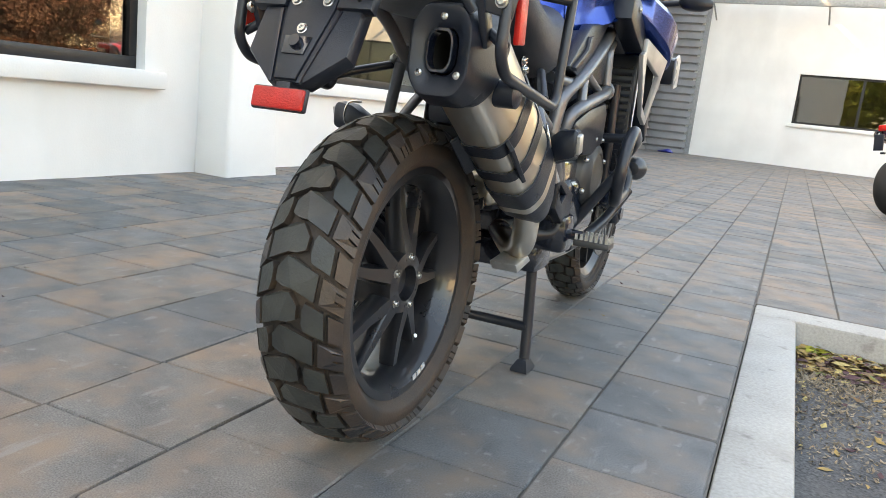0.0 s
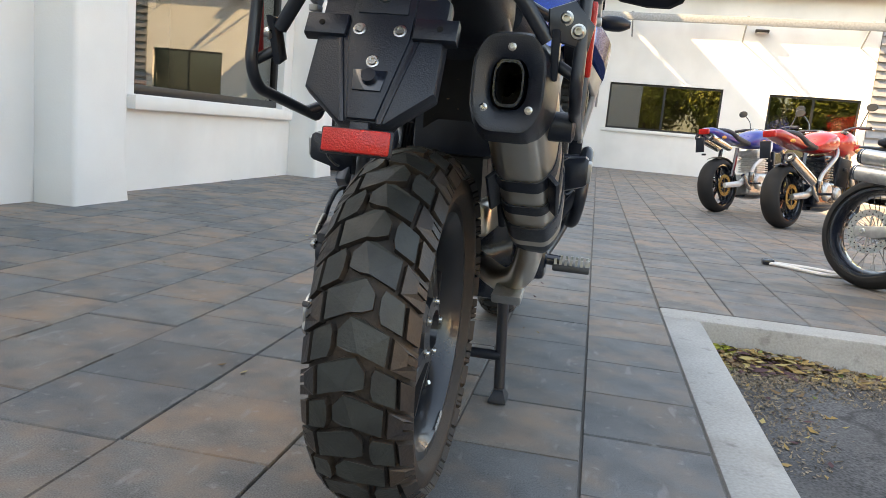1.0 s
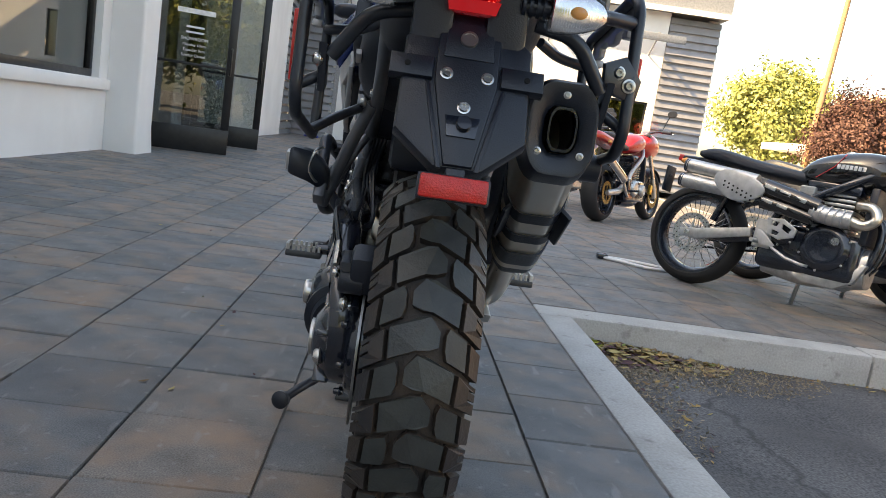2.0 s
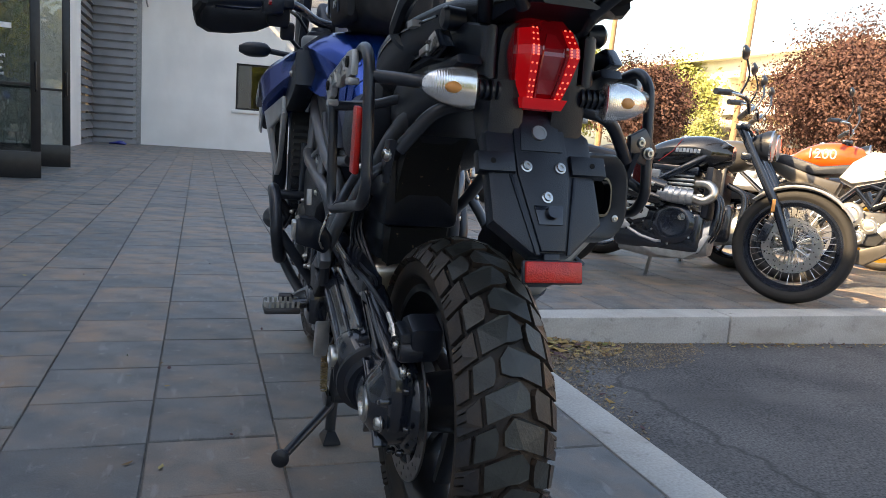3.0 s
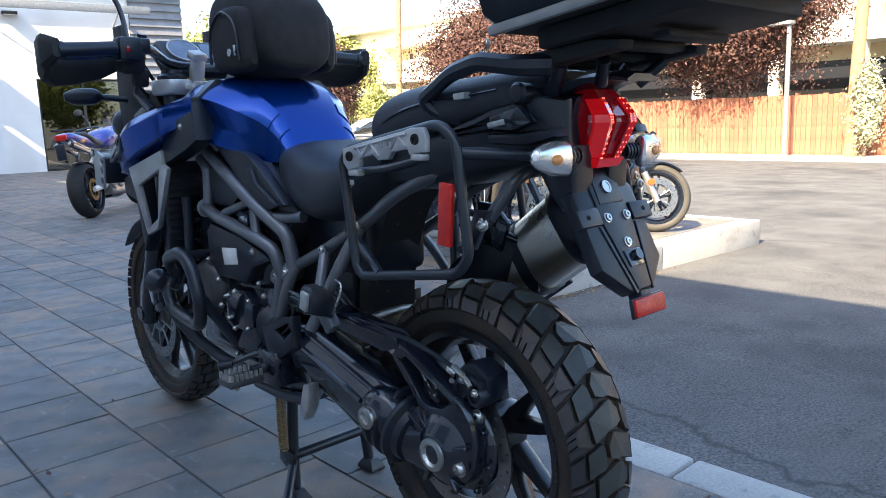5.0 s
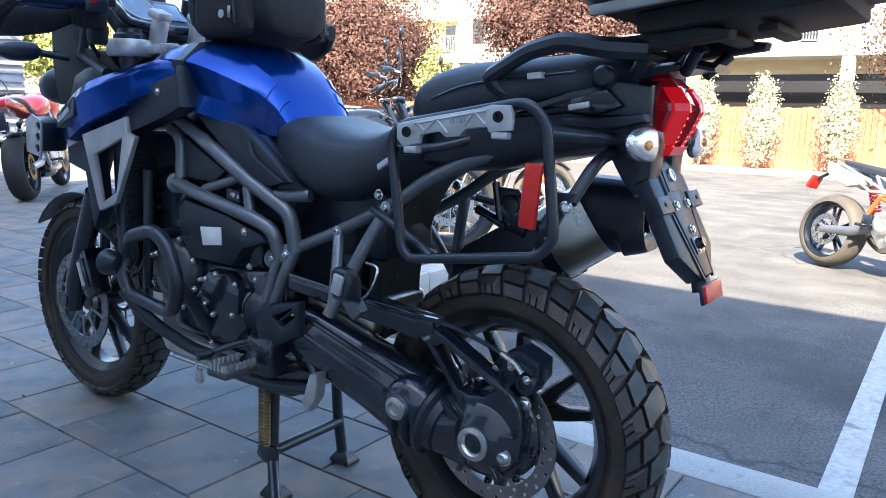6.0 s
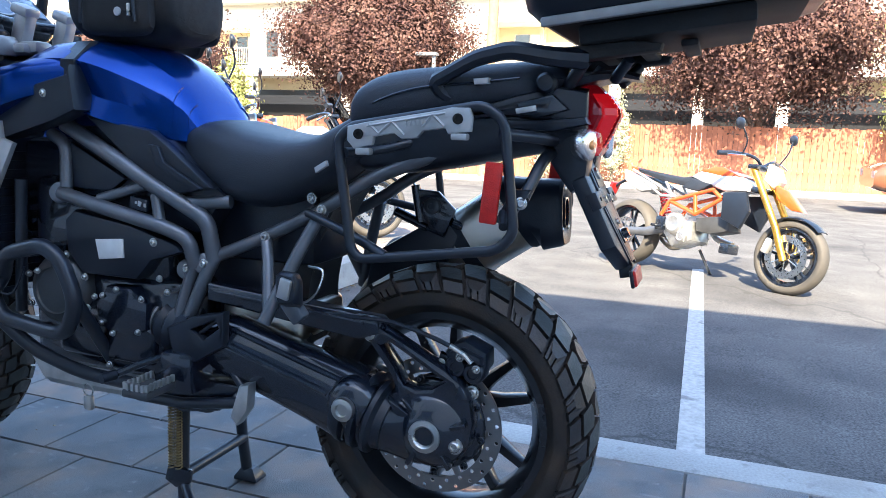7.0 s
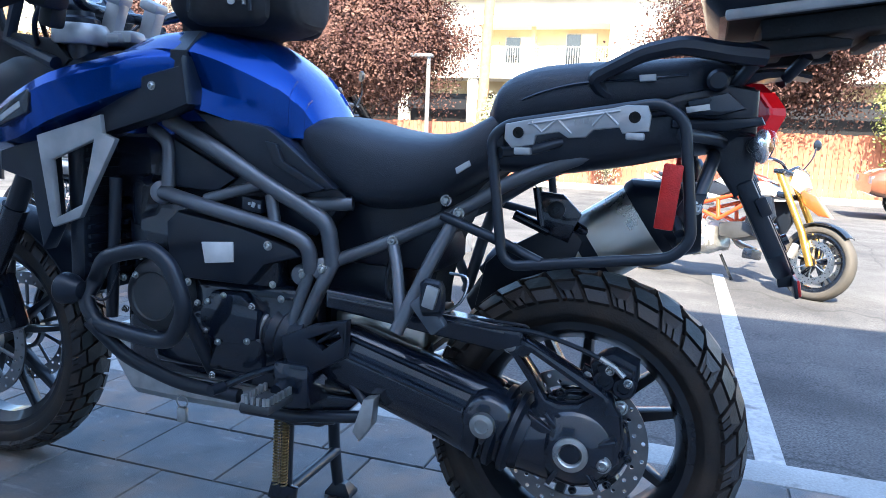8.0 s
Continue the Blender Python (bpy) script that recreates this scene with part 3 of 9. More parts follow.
WINDOWS = [(y + a, y + b, c, d, 1.96) for y in (-12.5, 4.7, 25.3, 39.0) for a, b, c, d in ((0.9, 2.5, 4.9, 6.75), (4.0, 5.7, 5.2, 6.6))] + [(-2.2, -0.6, 5.3, 6.7, -0.24), (12.6, 14.2, 5.3, 6.7, -0.24), (22.6, 24.3, 5.25, 6.75, -0.24)]
for w0, w1, z0, z1, front in WINDOWS:
    win = part("window", box(front, front + 0.06, w0, w1, z0, z1), RAIL_WHITE, house, smooth=0)
    part("pane", box(front - 0.02, front - 0.005, w0 + 0.06, (w0 + w1) / 2 - 0.03, z0 + 0.06, z1 - 0.06), WHITE_VINYL, win, smooth=0)
    part("pane", box(front - 0.02, front - 0.005, (w0 + w1) / 2 + 0.03, w1 - 0.06, z0 + 0.06, z1 - 0.06), CAR_GLASS, win, smooth=0)

utility = thing("utility_pole", "brown wooden utility pole with a cable", "pole", pose(20.4, 6.35, FZ + 0.1))
part("pole", sweep([(0, 0, 0), (0.15, -0.25, 11)], (0.17, 0.13), 12), POLE_WOOD, utility)
part("cable", sweep([(0.14, -0.2, 9.5), (6, 1.5, 5.2)], 0.02, 6), WHITE_VINYL, utility)
light_pole = thing("street_lamp", "slim pale metal street lamp with a flat head", "street lamp", pose(20.0, 7.9, FZ + 0.1))
part("pole", sweep([(0, 0, 0), (0, 0, 3.6)], (0.07, 0.06), 12), STEEL, light_pole)
part("head", box(-0.15, 0.15, -0.1, 0.55, 3.55, 3.65, 0.02), STEEL, light_pole)
far_pole = thing("utility_pole", "tall brown wooden utility pole beyond the car park", "pole", pose(24.5, 30, FZ))
part("pole", sweep([(0, 0, 0), (0.55, 0.1, 11)], (0.17, 0.12), 12), POLE_WOOD, far_pole)
row_pole = thing("utility_pole", "brown wooden utility pole between the trees", "pole", pose(20.0, 35.2, FZ))
part("pole", sweep([(0, 0, 0), (0.55, 0.1, 11)], (0.17, 0.12), 12), POLE_WOOD, row_pole)
carport = thing("carport", "low carport with a pale flat roof", "carport", pose(27, 38, FZ))
part("roof", box(-6, 10, -4, 4, 2.9, 3.3, 0.03), STUCCO_CREAM, carport)
for x in (-5, 0, 5, 9):
    part("post", box(x, x + 0.15, -3.8, -3.65, 0, 2.9), STEEL, carport, smooth=0)


# ---- trees ----
def tree(m, height, width, trunk, leaves, leaf, colour, label, bare=0.3, seed=1, tall=1.0):
    rng = np.random.default_rng(seed)
    t = thing("tree", label, "tree", m)
    part("trunk", sweep([(0, 0, -0.1), (0.03, 0.02, height * 0.25), (-0.02, 0.05, height * 0.6)], (trunk, trunk * 0.5), 10), BARK, t)
    lo = height * bare
    mid, rz = (height + lo) / 2, (height - lo) / 2
    limbs = []
    for k in range(9):
        a = k * 2.4 + rng.uniform(-0.3, 0.3)
        e = (math.cos(a) * width * 0.36, math.sin(a) * width * 0.36, mid + rng.uniform(-0.4, 0.6) * rz)
        limbs.append(sweep(curve_points([(0, 0, height * rng.uniform(0.18, 0.4)), (e[0] * 0.4, e[1] * 0.4, mid * 0.85), e], 4), (trunk * 0.4, trunk * 0.08), 6))
    part("limb", merge(*limbs), BARK, t)
    # clumps of leaves over a lumpy crown, with gaps
    n_cl = 170
    d = rng.normal(size=(n_cl, 3))
    d /= np.linalg.norm(d, axis=1)[:, None]
    rad = rng.uniform(0.25, 1.0, n_cl) ** 0.5 * rng.uniform(0.75, 1.08, n_cl)
    shape = 1 - 0.25 * np.clip(d[:, 2], 0, 1) * tall
    cen = d * rad[:, None] * np.array([width / 2, width / 2, rz]) * np.c_[shape, shape, np.ones(n_cl)] + [0, 0, mid]
    size = rng.uniform(0.12, 0.23, n_cl) * width / 2 + 0.12
    which = rng.integers(0, n_cl, leaves)
    p = cen[which] + rng.normal(size=(leaves, 3)) * size[which][:, None] * 0.54
    s = (leaf * rng.uniform(0.6, 1.3, leaves))[:, None]
    # larger leaves deep inside close the crown
    deep = leaves // 3
    q = rng.normal(size=(deep, 3))
    q *= (rng.random(deep) ** 0.4 / np.linalg.norm(q, axis=1))[:, None]
    q = q * np.array([width * 0.4, width * 0.4, rz * 0.8]) + [0, 0, mid]
    p, s = np.concatenate([p, q]), np.concatenate([s, np.full((deep, 1), leaf * 1.3)])
    leaves += deep
    face = (p - [0, 0, mid - rz * 0.4]) / np.array([width / 2, width / 2, rz])
    face = 0.9 * face / (np.linalg.norm(face, axis=1)[:, None] + 1e-6) + 0.6 * rng.normal(size=(leaves, 3))
    u = np.cross(face, rng.normal(size=(leaves, 3)))
    u /= np.linalg.norm(u, axis=1)[:, None]
    w = np.cross(face, u)
    w /= np.linalg.norm(w, axis=1)[:, None]
    quad = np.stack([p - u * s, p + w * s * 0.55, p + u * s, p - w * s * 0.55], 1).reshape(-1, 3)
    me = bpy.data.meshes.new("crown")
    me.from_pydata(quad.tolist(), [], np.arange(leaves * 4).reshape(-1, 4).tolist())
    me.materials.append(colour)
    tagged(new("crown", me), kind="stuff").parent = t
    return t


PLUM_LABEL = "purple-leaved plum tree with a dense round crown"
tree(pose(21.35, -1.3, FZ), 6.3, 6.6, 0.16, 92000, 0.052, PLUM, PLUM_LABEL, 0.32, 3)
tree(pose(21.35, 10.5, FZ), 6.6, 6.5, 0.16, 92000, 0.052, PLUM, PLUM_LABEL, 0.32, 4)
tree(pose(21.5, 20.0, FZ), 6.2, 7.0, 0.16, 44000, 0.06, PLUM, PLUM_LABEL, 0.2, 5)
tree(pose(21.5, 33.0, FZ), 6.0, 6.0, 0.16, 22000, 0.08, PLUM, PLUM_LABEL, 0.2, 6)
tree(pose(21.7, -12.5, FZ), 6.2, 6.4, 0.16, 16000, 0.08, PLUM, PLUM_LABEL, 0.32, 7)
for y, h, s in ((-4.9, 3.9, 11), (15.3, 3.9, 12), (26.5, 3.4, 14)):
    tree(pose(20.3, y, FZ), h, 1.7, 0.05, 2400, 0.055, YELLOW_GREEN, "thin young tree with sparse yellow-green leaves", 0.25, s)
for y, s in ((4.4, 21), (2.5, 22), (6.0, 23)):
    tree(pose(20.4, y, FZ), 2.8, 1.0, 0.05, 5000, 0.036, PALE_GREEN, "small pale green conical shrub by the fence", 0.05, s, 3.0)
for x, y, h, w, s in ((26.5, 52, 9.5, 9, 31), (36, 50, 8.5, 10, 32), (14, 56, 8.2, 8, 33), (48, 46, 8, 10, 34)):
    tree(pose(x, y, FZ), h, w, 0.3, 20000, 0.16, YELLOW_GREEN, "tall yellow-green tree in the distance", 0.2, s)
for x, y, h, w, s in ((3, -24, 8, 8, 41), (-4, -26, 9, 9, 42), (10, -27, 8, 8, 43)):
    tree(pose(x, y, -0.2), h, w, 0.25, 9000, 0.18, GREEN, "green street tree reflected in the shop glass", 0.15, s)

# ---- the blue touring motorcycle ----
BLACK = material("black_plastic", (0.010, 0.0145, 0.025), 0.33, scale=9, bump=0.25, detail=500, grime=0.035)
SATIN = material("satin_black_metal", (0.009, 0.0135, 0.025), 0.24, metal=0.1, scale=7, bump=0.05, grime=0.03, coat=0.8)
GREY_FRAME = material("graphite_frame", (0.17, 0.182, 0.205), 0.36, metal=0.6, scale=12, bump=0.06)
BLUE = material("blue_metallic_paint", (0.0003, 0.043, 0.27), 0.24, metal=0.75, second=(0.0003, 0.037, 0.235), scale=600, bump=0.0, coat=0.3)
BLUE_SCREEN = material("blue_tank_pad", (0.003, 0.045, 0.28), 0.35, bump=0.1, coat=0.5)
SILVER = material("silver_painted_metal", (0.5, 0.51, 0.52), 0.4, metal=0.5, scale=20, bump=0.05)
ALU = material("cast_aluminium", (0.62, 0.62, 0.61), 0.42, metal=0.9, scale=30, bump=0.2)
BOLT = material("zinc_bolt", (0.62, 0.62, 0.6), 0.28, metal=1.0, bump=0)
INOX = material("heat_tinted_steel", (0.8, 0.75, 0.67), 0.3, metal=1.0, second=(0.66, 0.57, 0.45), scale=6, bump=0.12, detail=60)
RUBBER = material("tyre_rubber", (0.010, 0.0105, 0.012), 0.75, second=(0.015, 0.0145, 0.0145), scale=14, bump=0.3, detail=300)
DUST = material("dusty_rubber", (0.013, 0.0125, 0.013), 0.66, second=(0.05, 0.033, 0.023), scale=12, bump=0.4)
SHOULDER = material("shoulder_rubber", (0.02, 0.021, 0.025), 0.4, second=(0.055, 0.038, 0.027), scale=9, bump=0.4, detail=220)
TREAD = material("tread_rubber", (0.035, 0.040, 0.038), 0.43, second=(0.022, 0.025, 0.026), scale=25, bump=0.35, detail=200)
CAST = material("black_cast_wheel", (0.024, 0.026, 0.032), 0.32, metal=0.4, scale=10, bump=0.08, grime=0.08, coat=0.5)
SEAT = material("black_seat_vinyl", (0.024, 0.03, 0.043), 0.44, scale=6, bump=0.5, detail=700)
CLOTH = material("black_nylon", (0.013, 0.013, 0.015), 0.8, scale=40, bump=0.7, detail=900)
RED_LENS = lamp_plastic("red_tail_lens", (0.2, 0.002, 0.006), 0.04)
RED_CELL = lamp_plastic("red_lamp_cells", (0.4, 0.004, 0.008), 0.14)
RED_CELL.node_tree.nodes["Principled BSDF"].inputs["Roughness"].default_value = 0.3
RED_PANE = lamp_plastic("red_lamp_pane", (0.22, 0.004, 0.008), 0.05)
RED_REFLECT = material("red_reflector", (0.6, 0.012, 0.008), 0.32, scale=60, bump=0.6, detail=400, coat=0.25)
LED = lamp_plastic("lit_red_diode", (1.0, 0.1, 0.06), 0.55)
TUBE = material("black_coated_tube", (0.018, 0.023, 0.034), 0.34, metal=0.1, scale=9, bump=0.1, grime=0.05, coat=0.15)
AMBER = material("amber_bulb", (0.85, 0.36, 0.1), 0.25, bump=0)
BOWL = material("bright_reflector", (0.86, 0.87, 0.88), 0.2, metal=0.85, scale=50, bump=0.25, detail=300, second=(0.7, 0.71, 0.73))
nt = BOWL.node_tree
lines = nt.nodes.new("ShaderNodeTexWave")
lines.inputs["Scale"].default_value = 90.0
nt.links.new(nt.nodes["Texture Coordinate"].outputs["Object"], lines.inputs["Vector"])
prism = nt.nodes.new("ShaderNodeBump")
prism.inputs["Strength"].default_value, prism.inputs["Distance"].default_value = 0.1, 0.002
nt.links.new(lines.outputs["Color"], prism.inputs["Height"])
nt.links.new(prism.outputs[0], nt.nodes["Principled BSDF"].inputs["Normal"])
COVER_GREY = material("dull_grey_casting", (0.075, 0.078, 0.083), 0.42, metal=0.4, scale=14, bump=0.2)
CLEAR = glass("clear_lens", (1, 1, 1), 0.97, 0.0, 1.4, 0.25)
MATT = material("matt_black_plastic", (0.007, 0.0075, 0.009), 0.6, scale=12, bump=0.2)
SMOKE = glass("smoked_lens", (0.32, 0.34, 0.38), 0.6, 0.0, 1.5, 0.6)
GOLD_SPRING = material("brass_spring", (0.26, 0.19, 0.09), 0.4, metal=0.9, bump=0.1)
WHITE_STICKER = material("white_sticker", (0.75, 0.77, 0.78), 0.5, bump=0)
DISC = material("ground_disc_steel", (0.33, 0.33, 0.33), 0.33, metal=1.0, bump=0.1)
HOLE = material("dark_hole", (0.004, 0.004, 0.004), 0.95, bump=0)
PALE_MARK = material("pale_print", (0.5, 0.52, 0.54), 0.5, bump=0)


def mir(bm):
    return moved(bm, Matrix.Diagonal((-1, 1, 1, 1)))


def parts(name, bms, material_, parent, label=""):
    return [part(name, b, material_, parent, label) for b in bms]


def section_of(w, R, W):
    a = 1.2 * w
    return W * math.sin(a) / math.sin(1.2), R - 0.5 * W * (1 - math.cos(a)) / (1 - math.cos(1.2)), a * 0.8


def tyre_body(R, W, bead):
    prof = [(section_of(w / 8, R, W)[0], section_of(w / 8, R, W)[1]) for w in range(-8, 9)]
    x, r = prof[-1]
    side = [(W * 1.03, r - 0.02), (W * 0.98, (r + bead) / 2 - 0.005), (W * 0.83, bead + 0.012), (W * 0.76, bead)]
    return lathe([(-a, b) for a, b in side[::-1]] + prof + side + [(W * 0.6, bead - 0.002), (-W * 0.6, bead - 0.002)], 72, closed=True)


def tread_blocks(R, W, n, h, blocks, phase=0.0):
    """Rubber blocks round a tyre; their flanks take the second material."""
    verts, faces, flank = [], [], []
    step = 2 * math.pi / n
    for i in range(n):
        for poly in blocks:
            cu = sum(p[0] for p in poly) / len(poly)
            cw = sum(p[1] for p in poly) / len(poly)
            first = len(verts)
            for lift, shrink in ((-0.004, 1.035), (h * 0.85, 1.015), (h, 1.0)):
                for u, w in poly:
                    u, w = cu + (u - cu) * shrink, cw + (w - cw) * shrink
                    x, r, a = section_of(w, R, W)
                    x, r = x + lift * math.sin(a), r + lift * math.cos(a)
                    th = (i + u + phase) * step
                    verts.append((x, r * math.sin(th), r * math.cos(th)))
            m = len(poly)
            for ring in range(2):
                for k in range(m):
                    j = first + ring * m
                    faces.append((j + k, j + (k + 1) % m, j + m + (k + 1) % m, j + m + k))
                    flank.append(1)
            faces.append(tuple(range(first + 2 * m, first + 3 * m)))
            flank.append(2 if abs(cw) > 0.6 else 0)
    me = bpy.data.meshes.new("tread")
    me.from_pydata(verts, [], faces)
    me.materials.append(TREAD)
    me.materials.append(DUST)
    me.materials.append(SHOULDER)
    me.polygons.foreach_set("material_index", flank)
    return me


# one slanted band of the tread: a long block across the crown and three beside it
BAND = [
    [(0.1, -0.2), (-0.1, -0.2), (-0.215, -0.06), (-0.215, 0.08), (-0.205, 0.45), (0.205, 0.47), (0.215, 0.08), (0.215, -0.06)],
    [(0.205, 0.55), (-0.205, 0.53), (-0.21, 0.98), (-0.05, 0.98), (-0.045, 0.78), (-0.01, 0.78), (-0.01, 0.98), (0.1, 0.98), (0.1, 0.78), (0.13, 0.78), (0.13, 0.98), (0.2, 0.98)],
    [(0.21, -0.33), (0.1, -0.29), (-0.1, -0.29), (-0.21, -0.33), (-0.205, -0.64), (0.205, -0.62)],
    [(0.205, -0.7), (-0.205, -0.72), (-0.21, -0.98), (0.2, -0.98)],
]
KNOBS = [[(u - 0.42 * abs(w), w) for u, w in poly] for poly in BAND] + [[(u + 0.5 - 0.42 * abs(w), -w) for u, w in poly] for poly in BAND]


def tread(R, W, n, phase, parent):
    ob = new("tread", tread_blocks(R, W, n, 0.0115, KNOBS, phase))
    ob.parent = parent
    return tagged(ob, kind="stuff")


def rim_mesh(bead, W):
    p = [(-W, bead + 0.006), (-W, bead - 0.008), (-W * 0.86, bead - 0.014), (-W * 0.5, bead - 0.03), (W * 0.5, bead - 0.03), (W * 0.86, bead - 0.014), (W, bead - 0.008), (W, bead + 0.006), (W * 0.86, bead), (W * 0.7, bead - 0.012), (0, bead - 0.02), (-W * 0.7, bead - 0.012), (-W * 0.86, bead)]
    return lathe(p, 72, closed=True)


def spoke(a, r0, r1, w0, w1, d0, d1, x0=0.0, x1=0.0, lean=0.0):
    rings = []
    for r, w, d, x, l in ((r0, w0, d0, x0, lean), ((r0 + r1) / 2, (w0 + w1) * 0.45, (d0 + d1) * 0.45, (x0 + x1) / 2, 0.0), (r1, w1, d1, x1, 0.0)):
        c = a + l
        ring = []
        for sx, sy in ((-1, -0.7), (-0.5, -1), (0.5, -1), (1, -0.7), (1, 0.7), (0.5, 1), (-0.5, 1), (-1, 0.7)):
            ring.append((x + sx * d / 2, r * math.sin(c) + sy * w / 2 * math.cos(c), r * math.cos(c) - sy * w / 2 * math.sin(c)))
        rings.append(ring)
    return loft(rings)


def ring_dots(r, n, x0, x1, size, phase=0.0):
    return merge(*[moved(lathe([(x0, 0), (x0, size), (x1, size), (x1, 0)], 8), pose(0, r * math.sin(a), r * math.cos(a))) for a in (2 * math.pi * k / n + phase for k in range(n))])


def drilled_disc(x0, x1, r0, r1, rows, size):
    """A flat ring with rows (radius, count, phase) of round holes through it."""
    def circle(cy, cz, r, n):
        return [(cy + r * math.sin(2 * math.pi * k / n), cz + r * math.cos(2 * math.pi * k / n)) for k in range(n)]
    holes = [circle(0, 0, r0, 64)]
    for r, n, phase in rows:
        holes += [circle(r * math.sin(a), r * math.cos(a), size, 8) for a in (2 * math.pi * k / n + phase for k in range(n))]
    return plate(circle(0, 0, r1, 72), x0, x1, 0, holes)


tiger = thing("motorcycle", "blue touring motorcycle with bare pannier racks on its centre stand", "motorcycle")

# rear wheel, held just clear of the ground by the stand
RC = Vector((0, 0.01, 0.3165))
rear = part("rear_wheel", merge(rim_mesh(0.211, 0.06), lathe([(-0.08, 0.03), (-0.075, 0.05), (0.03, 0.062), (0.046, 0.057), (0.05, 0.034), (0.03, 0.03), (0.03, 0.0)], 32)), CAST, tiger, "black cast ten-spoke wheel")
rear.matrix_basis = pose(*RC)
parts("spoke", [spoke(radians(11 + 72 * k + s * 13), 0.04, 0.194, 0.042, 0.0165, 0.046, 0.032, 0.026, 0.004, -radians(s * 10)) for k in range(5) for s in (-1, 1)], CAST, rear)
tyre_r = part("tyre", tyre_body(0.2945, 0.074, 0.212), DUST, rear, "dusty knobbly tyre")
tread(0.2945, 0.074, 18, 0.1, tyre_r)
parts("hub_bolt", [bolt((0.046, 0.048 * math.sin(a), 0.048 * math.cos(a)), (1, 0, 0), 0.006, 0.007) for a in (radians(11 + 72 * k) for k in range(5))], BOLT, rear)
part("brake_disc", merge(drilled_disc(-0.092, -0.088, 0.106, 0.137, ((0.114, 24, 0.0), (0.128, 24, 0.13)), 0.004), *[spoke(radians(30 + 60 * k), 0.05, 0.11, 0.018, 0.014, 0.004, 0.004, -0.09, -0.09) for k in range(6)]), DISC, rear, "drilled steel brake disc")

part("valve", rod((0.0, 0.115, -0.15), (0.03, 0.1, -0.13), 0.004), BOLT, rear)
part("rim_mark", merge(*[moved(box(0.0585, 0.0605, -0.007, 0.007, 0.1975, 0.208), pose(0, 0, 0, -165 + 5 * k)) for k in range(3)]), PALE_MARK, rear)

# front wheel
FC = Vector((0, 1.5, 0.3145))
front = part("front_wheel", merge(rim_mesh(0.237, 0.04), lathe([(-0.055, 0.0), (-0.055, 0.035), (0.055, 0.035), (0.055, 0.0)], 28)), CAST, tiger, "black cast ten-spoke wheel")
front.matrix_basis = pose(*FC)
parts("spoke", [spoke(radians(4 + 72 * k + s * 12), 0.03, 0.22, 0.024, 0.015, 0.044, 0.024, 0, 0, -radians(s * 12)) for k in range(5) for s in (-1, 1)], CAST, front)
tyre_f = part("tyre", tyre_body(0.3035, 0.054, 0.238), DUST, front, "dusty knobbly tyre")
tread(0.3035, 0.054, 22, 0.0, tyre_f)
for s in (-1, 1):
    part("brake_disc", merge(drilled_disc(s * 0.068, s * 0.073, 0.114, 0.147, ((0.122, 26, 0.0), (0.138, 26, 0.12)), 0.0042), *[spoke(radians(36 * k), 0.05, 0.118, 0.01, 0.012, 0.005, 0.005, s * 0.07, s * 0.07) for k in range(10)], lathe([(s * 0.055, 0.05), (s * 0.07, 0.05), (s * 0.07, 0.06), (s * 0.055, 0.06)], 30, closed=True)), DISC, front, "drilled steel brake disc")


# fork, callipers, front mudguard
for s in (-1, 1):
    low, mid, top = Vector((s * 0.1, 1.5, 0.328)), Vector((s * 0.1, 1.33, 0.66)), Vector((s * 0.1, 1.13, 1.04))
    leg = part("fork_leg", merge(sweep([low + Vector((0, -0.005, -0.03)), low + Vector((0, -0.03, 0.06)), mid], (0.026, 0.03), 16), rod(low - Vector((s * 0.03, 0, 0)), low + Vector((s * 0.03, 0, 0)), 0.024)), SATIN, tiger)
    part("stanchion", rod(mid, top, 0.023, 16), BLACK, leg)
    part("calliper", moved(merge(box(-0.03, 0.03, -0.032, 0.032, -0.07, 0.07, 0.012), box(-0.036, 0.036, -0.02, 0.02, -0.045, 0.045, 0.006)), pose(s * 0.09, 1.39, 0.42, -20)), SATIN, leg, "black radial brake calliper")
    part("calliper_mark", moved(box(-0.002, 0.002, -0.006, 0.006, -0.035, 0.035), pose(s * 0.128, 1.39, 0.42, -20)), PALE_MARK, leg)
bm = loft([[(x, FC.y + (0.352 - abs(x) * 0.35) * math.cos(radians(a)), FC.z + (0.352 - abs(x) * 0.35) * math.sin(radians(a))) for x in (-0.066, -0.05, -0.025, 0, 0.025, 0.05, 0.066)] + [(x, FC.y + (0.345 - abs(x) * 0.35) * math.cos(radians(a)), FC.z + (0.345 - abs(x) * 0.35) * math.sin(radians(a))) for x in (0.064, 0.03, 0, -0.03, -0.064)] for a in range(40, 166, 9)])
part("front_mudguard", bm, BLACK, tiger)
part("fork_yoke", merge(box(-0.1, 0.1, 1.02, 1.14, 1.028, 1.052, 0.01), box(-0.085, -0.035, 1.0, 1.06, 1.03, 1.058, 0.01), box(0.035, 0.085, 1.0, 1.06, 1.03, 1.058, 0.01)), SILVER, tiger)
rad = part("radiator", box(-0.2, 0.2, 1.03, 1.07, 0.5, 0.84, 0.008), BLACK, tiger)
parts("fin", [box(-0.19, 0.19, 1.022, 1.031, 0.52 + 0.02 * k, 0.528 + 0.02 * k) for k in range(15)], BLACK, rad)

